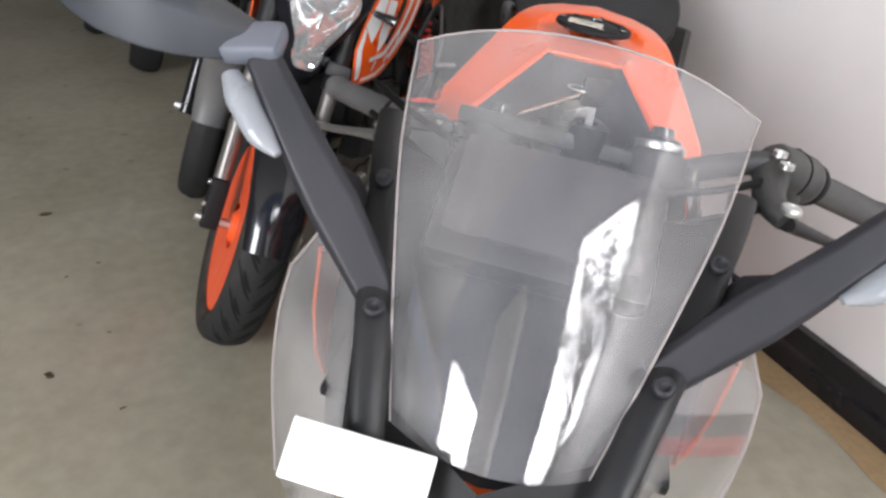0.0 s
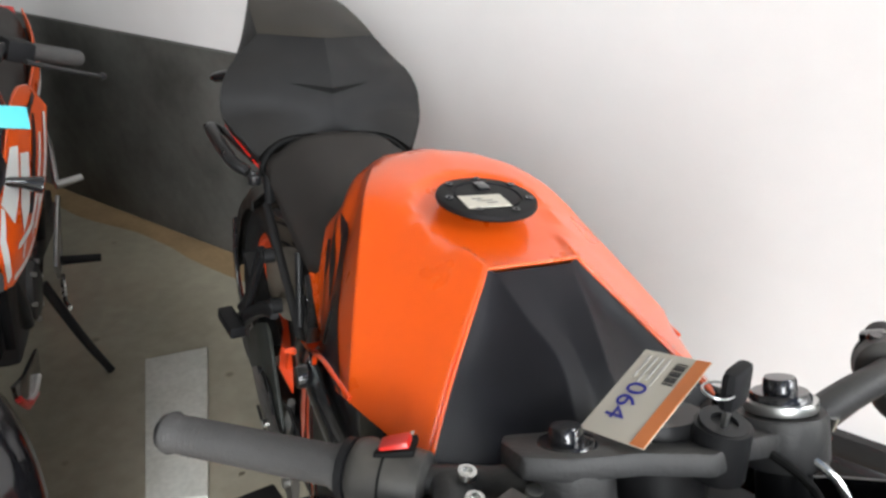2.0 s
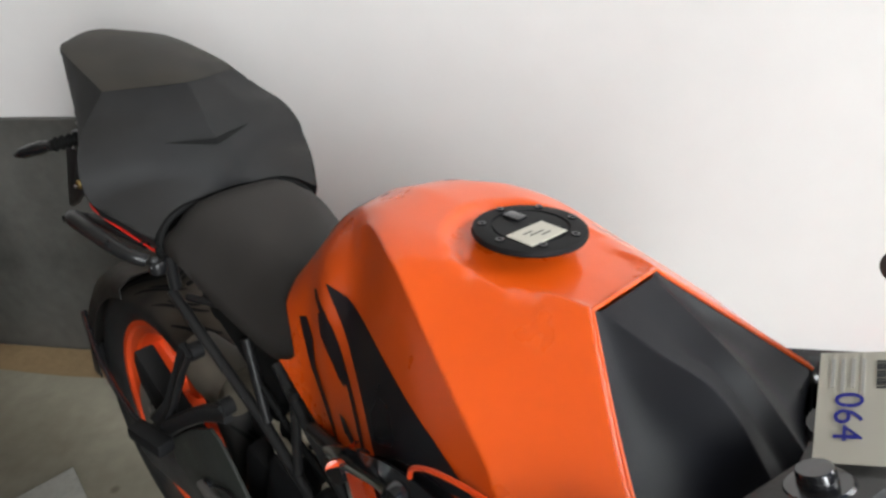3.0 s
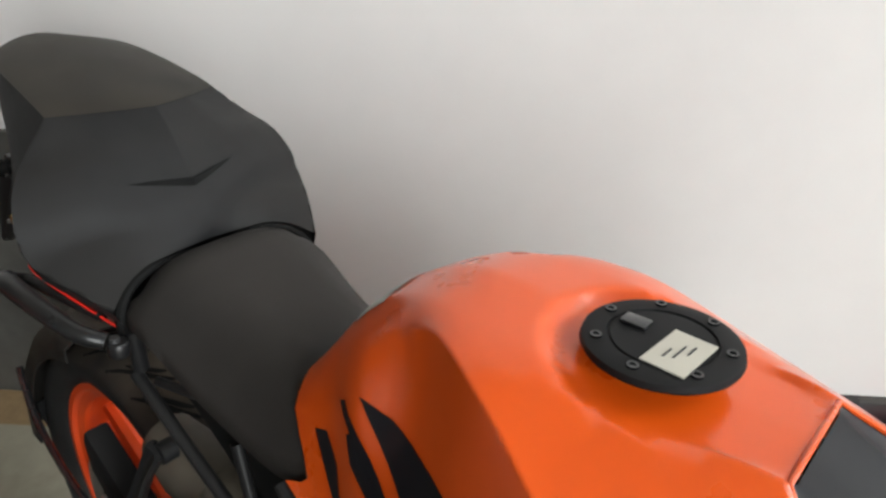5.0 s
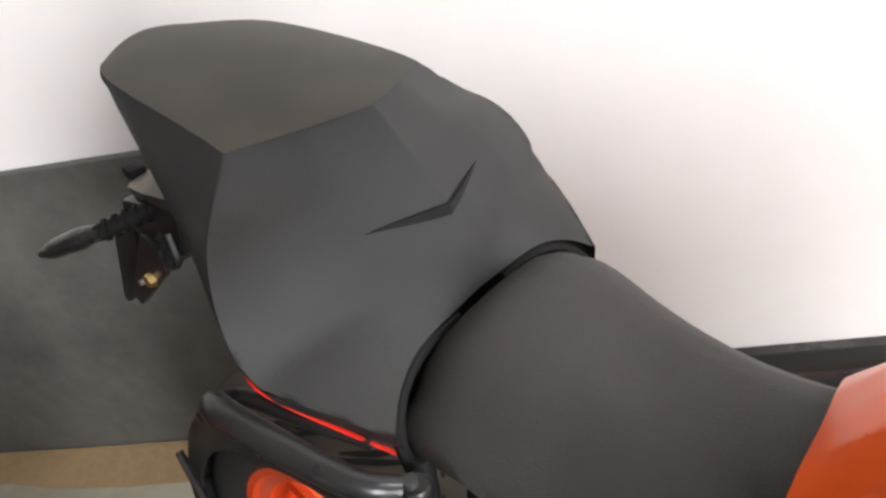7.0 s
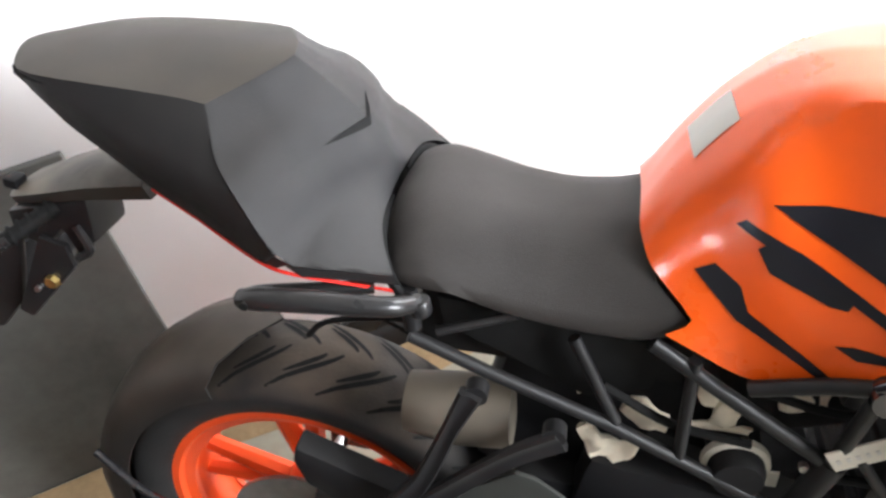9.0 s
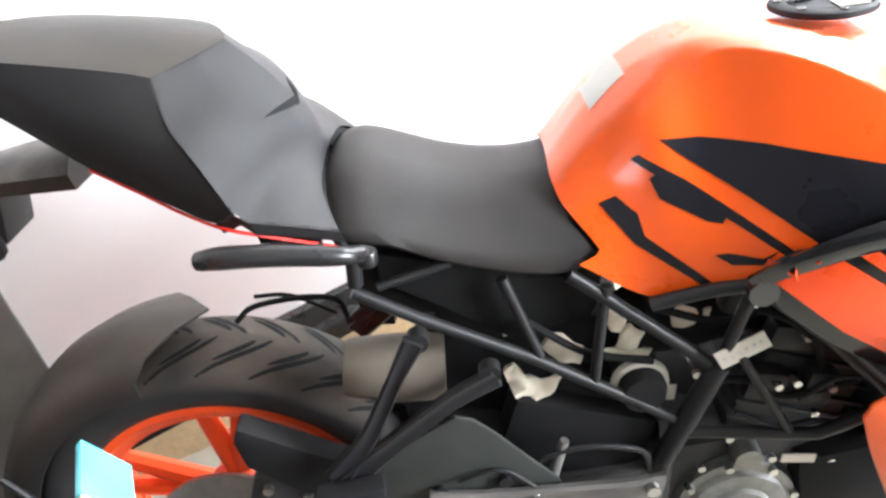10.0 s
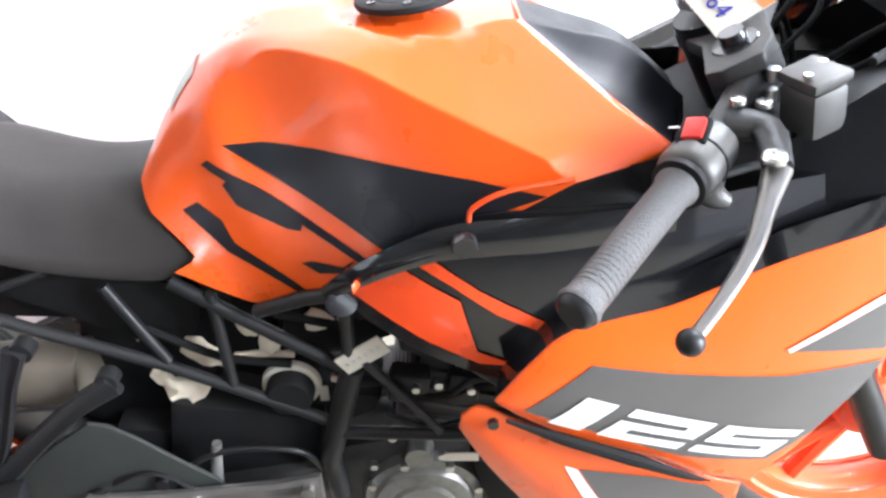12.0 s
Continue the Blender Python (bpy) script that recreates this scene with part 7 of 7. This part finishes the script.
for s in (-1, 1):
    part("fork_outer", tube([on_fork(1.0, s * 0.098), on_fork(0.655, s * 0.098)], 0.0275, 18), SATIN_BLACK, fe, "black upper fork tube", smooth=60)
    part("fork_inner", tube([on_fork(0.66, s * 0.098), on_fork(0.36, s * 0.098)], 0.0195, 16), LEVER_GREY, fe, "grey lower fork tube", smooth=60)
    part("fork_foot", box((0.055, 0.045, 0.13), tuple(on_fork(0.335, s * 0.098)), (0, -20, 0), bev=0.012), MATT_BLACK, fe, smooth=40)
    part("axle_bolt", lathe([(0, -0.014), (0.012, -0.014), (0.012, 0.014), (0, 0.014)], (1.36, s * 0.122, 0.296), 14), STEEL, fe)
    for dz in (0.035, 0.085):
        part("foot_bolt", lathe([(0, -0.006), (0.007, -0.006), (0.007, 0.006), (0, 0.006)], tuple(on_fork(0.30 + dz, s * 0.122, 0.012)), 10), STEEL, fe)
    part("fork_clamp", box((0.075, 0.065, 0.035), tuple(on_fork(0.70, s * 0.095)), (0, -25, 0), bev=0.008), DARK_ALLOY, fe, smooth=40)
    part("indicator", tube([on_fork(0.86, s * 0.10, 0.02), on_fork(0.86, s * 0.17, 0.02), on_fork(0.86, s * 0.20, 0.03)], [0.007, 0.010, 0.016], 10), GLOSS_BLACK, fe, smooth=50)
mudguard("front_mudguard", (1.36, 0, 0.296), 0.322, 0.075, 25, 150, GLOSS_BLACK, fe, "black front mudguard")
for z in (0.70, 0.965):
    part("yoke", box((0.075, 0.23, 0.028), tuple(on_fork(z, 0, -0.03)), (0, -25, 0), bev=0.01), DARK_ALLOY, fe, smooth=40)
# headlamp: faceted bright bowl behind a clear lens, in a black cowl
LAMP = [(0.0, 0.938), (0.052, 0.930), (0.086, 0.888), (0.078, 0.845), (0.054, 0.795), (0.036, 0.760), (0.038, 0.738), (0.024, 0.708), (0.0, 0.704)]
full = smooth_line([Vector((0, y, z)) for y, z in LAMP] + [Vector((0, -y, z)) for y, z in LAMP[-2:0:-1]], 2, closed=True)
mid = Vector((0, 0, 0.845))
rl = random.Random(21)


def lamp_ring(k, dx):
    return [Vector((1.205 + (0.90 - p.z) * 0.22 + dx, 0, 0)) + (mid + (p - mid) * k) for p in full]


rings = [lamp_ring(k, d) for k, d in ((1.0, 0.0), (0.93, -0.012), (0.84, -0.022), (0.74, -0.024), (0.64, -0.032), (0.54, -0.030), (0.42, -0.040), (0.30, -0.036), (0.18, -0.030), (0.05, -0.022))]
for r in rings[1:-1]:
    for p in r:
        p += Vector((rl.uniform(-0.017, 0.017), rl.uniform(-0.003, 0.003), rl.uniform(-0.003, 0.003)))
part("headlamp", skin(rings), CHROME_LAMP, fe, "bright faceted headlamp with a clear lens", smooth=0)
lens_r = [lamp_ring(1.0, 0.001), lamp_ring(0.92, 0.010), lamp_ring(0.6, 0.018), lamp_ring(0.2, 0.020)]
lo = part("lamp_lens", skin(lens_r, caps=False), LENS, fe, smooth=60)
lo.visible_shadow = False
cowl = [lamp_ring(1.01, 0.002), lamp_ring(1.10, -0.004), lamp_ring(1.42, -0.05), lamp_ring(1.55, -0.11), lamp_ring(1.40, -0.16)]
part("lamp_cowl", skin(cowl, caps=False), TANK_COVER, fe, "black plastic headlamp cowl", smooth=45)
part("cowl_visor", skin([[Vector((1.19, y, 0.945 - 1.2 * y * y)), Vector((1.13, y * 1.25, 0.995 - y * y)), Vector((1.06, y * 1.3, 1.03 - y * y)), Vector((1.05, y * 1.3, 0.99)), Vector((1.15, y * 1.1, 0.93))] for y in (-0.095, -0.06, -0.02, 0.02, 0.06, 0.095)]), TANK_COVER, fe, "black cowl above the headlamp", smooth=40)
part("instrument", box((0.075, 0.15, 0.03), (1.125, 0, 1.005), (0, 22, 0), bev=0.008), SATIN_BLACK, fe, "small instrument panel", smooth=40)
part("instrument_face", box((0.05, 0.12, 0.004), (1.13, 0.0, 1.022), (0, 22, 0), bev=0.002), CHROME_LAMP, fe, smooth=40)
bar_set(fe, 1.035, 0.37, SATIN_BLACK, GRIP_RUBBER)
strip_m = Matrix.Translation((1.19, 0.0, 0.99)) @ Matrix.Rotation(0.05, 4, "X") @ Matrix.Rotation(0.9, 4, "Y")
strip = thing("tape_strip", "khaki strip with cyan ends across the instrument panel", "strip", naked.matrix_world @ SM @ strip_m)
part("strip_body", box((0.034, 0.13, 0.004), (0, 0, 0), bev=0.001), KHAKI, strip, "khaki middle", smooth=30)
for s in (-1, 1):
    part("strip_end", box((0.036, 0.062, 0.005), (0, s * 0.096, 0), bev=0.001), CYAN, strip, "shiny cyan end", smooth=30)


def shroud(sgn):
    top = flip([(1.097, -0.147, 0.735), (1.071, -0.152, 0.800), (1.015, -0.164, 0.880), (0.965, -0.172, 0.935), (0.880, -0.175, 0.945), (0.795, -0.182, 0.928)], sgn)
    bot = flip([(1.097, -0.150, 0.647), (1.060, -0.160, 0.640), (0.995, -0.172, 0.645), (0.934, -0.182, 0.660), (0.823, -0.200, 0.750), (0.733, -0.205, 0.869)], sgn)
    rows = smooth_patch(top, bot, [top[0], bot[0]], [top[-1], bot[-1]], 20, 8, (0, -0.012 if sgn < 0 else 0.012, 0))
    sh = part("tank_shroud", thicken(sheet(rows), 0.004), ORANGE, NB, "orange tank shroud with white line graphics", smooth=50)
    sf = surface_of(sh)
    lines = ([(1.092, 0.655), (1.094, 0.735), (1.072, 0.790), (1.066, 0.782), (1.080, 0.735), (1.078, 0.664)],
             [(1.07, 0.795), (1.01, 0.875), (0.985, 0.87), (1.02, 0.79), (1.05, 0.75)],
             [(0.985, 0.855), (0.945, 0.845), (0.985, 0.75), (1.02, 0.72), (1.02, 0.77)],
             [(0.94, 0.69), (0.84, 0.755), (0.76, 0.862), (0.775, 0.87), (0.85, 0.775), (0.955, 0.70)],
             [(1.07, 0.65), (1.0, 0.652), (0.95, 0.675), (0.955, 0.683), (1.0, 0.664), (1.068, 0.66)],
             [(1.05, 0.70), (0.98, 0.705), (0.90, 0.76), (0.83, 0.845), (0.845, 0.85), (0.91, 0.775), (0.985, 0.72), (1.045, 0.712)],
             [(1.03, 0.672), (1.02, 0.70), (1.01, 0.70), (1.02, 0.672)], [(0.97, 0.685), (0.965, 0.71), (0.955, 0.715), (0.96, 0.69)], [(0.92, 0.72), (0.905, 0.755), (0.895, 0.76), (0.91, 0.72)])
    for q in lines:
        decal("shroud_graphic", q, sf, WHITE_DECAL, NB, side=sgn, lift=0.0025, cuts=3)
    for q in ([(0.99, 0.745), (0.86, 0.89), (0.845, 0.885), (0.97, 0.735)], [(0.93, 0.90), (0.80, 0.915), (0.80, 0.905), (0.92, 0.885)], [(0.95, 0.80), (0.88, 0.87), (0.865, 0.865), (0.935, 0.79)]):
        decal("shroud_graphic", q, sf, DARK_DECAL, NB, side=sgn, lift=0.0027, cuts=3)
    tl = flip([(0.40, -0.135, 0.79), (0.20, -0.135, 0.835), (0.0, -0.115, 0.875), (-0.16, -0.08, 0.90)], sgn)
    bl = flip([(0.36, -0.140, 0.72), (0.20, -0.140, 0.745), (0.02, -0.120, 0.80), (-0.14, -0.09, 0.86)], sgn)
    tp = part("tail_panel", thicken(sheet(smooth_patch(tl, bl, [tl[0], bl[0]], [tl[-1], bl[-1]], 12, 4, (0, -0.008 if sgn < 0 else 0.008, 0))), 0.004), ORANGE, NB, "orange tail side panel", smooth=50)
    decal("tail_graphic", [(0.30, 0.75), (0.16, 0.775), (0.05, 0.82), (0.05, 0.835), (0.17, 0.80), (0.31, 0.77)], surface_of(tp), WHITE_DECAL, NB, side=sgn, lift=0.0025)
    part("radiator_side", plate([(0.98, sgn * 0.13, 0.72), (1.03, sgn * 0.13, 0.66), (1.0, sgn * 0.13, 0.46), (0.93, sgn * 0.13, 0.44), (0.90, sgn * 0.13, 0.66)], 0.02, "y", bev=0.005), MATT_BLACK, NB, smooth=30)
    sp = [(0.80, 0.33), (0.88, 0.36), (1.0, 0.40), (1.12, 0.46), (1.10, 0.41), (1.02, 0.335), (0.90, 0.275), (0.80, 0.27)]
    spl = part("belly_pan", plate([(x, sgn * 0.145, z) for x, z in sp], 0.008, "y", bev=0.002), GLOSS_BLACK, NB, "black belly pan with a red and white edge", smooth=30)
    part("pan_edge", tube([(0.90, sgn * 0.15, 0.28), (1.02, sgn * 0.15, 0.338), (1.105, sgn * 0.15, 0.42)], 0.007, 6), RED, spl)
    part("pan_edge", tube([(0.84, sgn * 0.15, 0.285), (0.92, sgn * 0.15, 0.295), (0.98, sgn * 0.15, 0.325)], 0.006, 6), WHITE_DECAL, spl)


both(shroud)
rings = []
for x, zt, w, zb in ((0.60, 0.83, 0.07, 0.72), (0.66, 0.905, 0.11, 0.74), (0.76, 0.955, 0.14, 0.78), (0.88, 0.965, 0.145, 0.80), (0.96, 0.945, 0.11, 0.82), (1.0, 0.91, 0.06, 0.84)):
    rings.append(mirrored([(x, 0, zt), (x, -w * 0.5, zt - 0.006), (x, -w * 0.85, zt - 0.03), (x, -w, zt - 0.09), (x, -w * 0.95, zb), (x, 0, zb)]))
part("fuel_tank", skin(refine(rings, 3)), ORANGE, NB, "orange fuel tank", smooth=35)
part("tank_cap", lathe([(0, 0.012), (0.04, 0.012), (0.045, 0.004), (0.045, -0.01), (0, -0.01)], (0.82, 0, 0.962), 24, "z"), GLOSS_BLACK, NB, smooth=30)
part("radiator", box((0.04, 0.24, 0.24), (1.0, 0, 0.58), (0, -10, 0), bev=0.006), DEEP_BLACK, NB, "black radiator core", smooth=30)
part("front_chin", box((0.10, 0.20, 0.12), (0.98, 0, 0.42), (0, -24, 0), bev=0.03), GLOSS_BLACK, NB, smooth=40)
part("exhaust_pipe", tube([(0.86, -0.05, 0.56), (0.98, -0.06, 0.48), (0.92, -0.06, 0.30), (0.70, -0.08, 0.22), (0.45, -0.12, 0.22)], 0.019, 12, curve=5), DARK_ALLOY, NB, smooth=60)
seat_pad(NB, SEAT_SKIN, 0.80)
part("tail_lamp", box((0.05, 0.10, 0.04), (-0.25, 0, 0.86), (0, 20, 0), bev=0.012), RED, NB, "red tail lamp", smooth=40)


def commuter(label, m, steer, guard_mat, body_mat, plate_bar, tyre_w=0.10, spokes=5):
    """An upright commuter motorcycle with a round headlamp."""
    bk = thing("commuter_motorcycle", label, "motorcycle", m, "parked motorcycles")
    running_gear(bk, SATIN_BLACK, SATIN_BLACK, 0.305, SATIN_BLACK)
    sm = steer_matrix(steer)
    w = wheel("front_wheel", (1.36, 0, 0.296), 0.296, tyre_w, 0.22, bk, "black cast front wheel", orange=SATIN_BLACK, tread=False, spokes=spokes)
    w.matrix_local = sm @ Matrix.Translation((1.36, 0, 0.296))
    f = new("front_end")
    f.parent = bk
    f.matrix_local = sm
    f["label"] = "fork, lamp and handlebar"
    for s in (-1, 1):
        part("fork_lower", tube([on_fork(0.62, s * 0.09), on_fork(0.28, s * 0.09)], [0.026, 0.024], 16), GLOSS_BLACK, f, "black lower fork leg", smooth=60)
        part("fork_upper", tube([on_fork(0.98, s * 0.09), on_fork(0.60, s * 0.09)], 0.016, 14), LEVER_GREY, f, "dull grey upper fork tube", smooth=60)
        part("axle_nut", lathe([(0, -0.014), (0.013, -0.014), (0.013, 0.014), (0, 0.014)], (1.36, s * 0.118, 0.296), 6), STEEL, f)
        part("indicator_stem", tube([on_fork(0.90, s * 0.09), on_fork(0.90, s * 0.15)], 0.006, 8), GLOSS_BLACK, f)
        part("indicator", tube([on_fork(0.90, s * 0.145), on_fork(0.90, s * 0.165), on_fork(0.90, s * 0.20)], [0.016, 0.024, 0.015], 14, curve=3), ORANGE_DECAL, f, "amber indicator lens", smooth=50)
    mudguard("front_mudguard", (1.36, 0, 0.296), 0.320, 0.068, 20, 155, guard_mat, f, "rounded front mudguard")
    part("headlamp_shell", lathe([(0.0, -0.10), (0.05, -0.09), (0.080, -0.05), (0.088, 0.0), (0.082, 0.004)], (0, 0, 0), 28, "z"), GLOSS_BLACK, f, "black headlamp shell", smooth=50).matrix_local = pose(1.20, 0, 0.90, 0, 80, 0)
    part("headlamp", lathe([(0.0, -0.03), (0.03, -0.026), (0.055, -0.014), (0.080, 0.003), (0.081, 0.006)], (0, 0, 0), 14, "z"), CHROME_LAMP, f, "bright round headlamp", smooth=0).matrix_local = pose(1.20, 0, 0.90, 0, 80, 0)
    part("lamp_cowl", skin([[Vector((1.18, y, 1.0 - 3 * y * y)), Vector((1.10, y * 1.2, 1.06 - 2 * y * y)), Vector((1.08, y * 1.2, 1.03 - 2 * y * y)), Vector((1.15, y, 0.97 - 3 * y * y))] for y in (-0.10, -0.05, 0, 0.05, 0.10)]), body_mat, f, "small cowl over the headlamp", smooth=50)
    for z in (0.70, 0.965):
        part("yoke", box((0.07, 0.21, 0.028), tuple(on_fork(z, 0, -0.03)), (0, -25, 0), bev=0.01), DARK_ALLOY, f, smooth=40)
    bar_set(f, 1.06, 0.36, SATIN_BLACK, GRIP_RUBBER)
    if plate_bar:
        pb = part("front_plate", box((0.006, 0.28, 0.046), tuple(on_fork(0.755, -0.02, 0.085)), (0, -12, 0), bev=0.002), WHITE_DECAL, f, "blank white plastic plate")
        for k in range(3):
            part("plate_bar", box((0.002, 0.022, 0.006), tuple(on_fork(0.755, -0.035 + 0.03 * k, 0.0892)), (0, -12, 0)), TAPE, pb)
        part("plate_stay", box((0.01, 0.022, 0.07), tuple(on_fork(0.715, -0.06, 0.075)), (0, -18, 0), bev=0.003), WHITE_DECAL, f)
    rings = []
    for x, zt, wd, zb in ((0.50, 0.80, 0.08, 0.68), (0.60, 0.90, 0.12, 0.70), (0.76, 0.96, 0.15, 0.74), (0.88, 0.95, 0.13, 0.78), (0.96, 0.90, 0.06, 0.82)):
        rings.append(mirrored([(x, 0, zt), (x, -wd * 0.6, zt - 0.008), (x, -wd * 0.95, zt - 0.05), (x, -wd, zt - 0.10), (x, -wd * 0.85, zb), (x, 0, zb)]))
    part("fuel_tank", skin(refine(rings, 3)), body_mat, bk, "glossy fuel tank", smooth=50)
    seat_pad(bk, SEAT_SKIN, 0.79)
    for s in (-1, 1):
        part("side_cover", box((0.24, 0.02, 0.14), (0.38, s * 0.15, 0.62), (0, 10, 0), bev=0.008), body_mat, bk, smooth=40)
    part("silencer", tube([(0.62, -0.16, 0.24), (0.30, -0.18, 0.27), (-0.18, -0.18, 0.36)], [0.02, 0.045, 0.042], 16), DARK_ALLOY, bk, smooth=50)
    return bk


GUARD_GREY = material("dusty_grey_mudguard", (0.10, 0.10, 0.10), 0.45, spread=0.1, dust=0.35)


def standing(x, y, yaw, lean):
    """Rear-axle frame of a bike whose front axle stands over (x, y)."""
    return Matrix.Translation((x - 1.36 * math.cos(radians(yaw)), y - 1.36 * math.sin(radians(yaw)), 0)) @ Matrix.Rotation(radians(yaw), 4, "Z") @ Matrix.Rotation(radians(lean), 4, "X")


commuter("black commuter motorcycle with a grey mudguard and blank white front plate", standing(-0.33, -1.22, -2, -8), 24, GUARD_GREY, GLOSS_BLACK, True)
commuter("black motorcycle with a broad front tyre and amber indicators", standing(-1.62, -2.25, 10, -7), 24, GLOSS_BLACK, GLOSS_BLACK, False, tyre_w=0.15)
commuter("dark motorcycle parked at the end of the row", standing(-2.2, -2.95, 10, -7), 24, GLOSS_BLACK, GLOSS_BLACK, False, tyre_w=0.12)
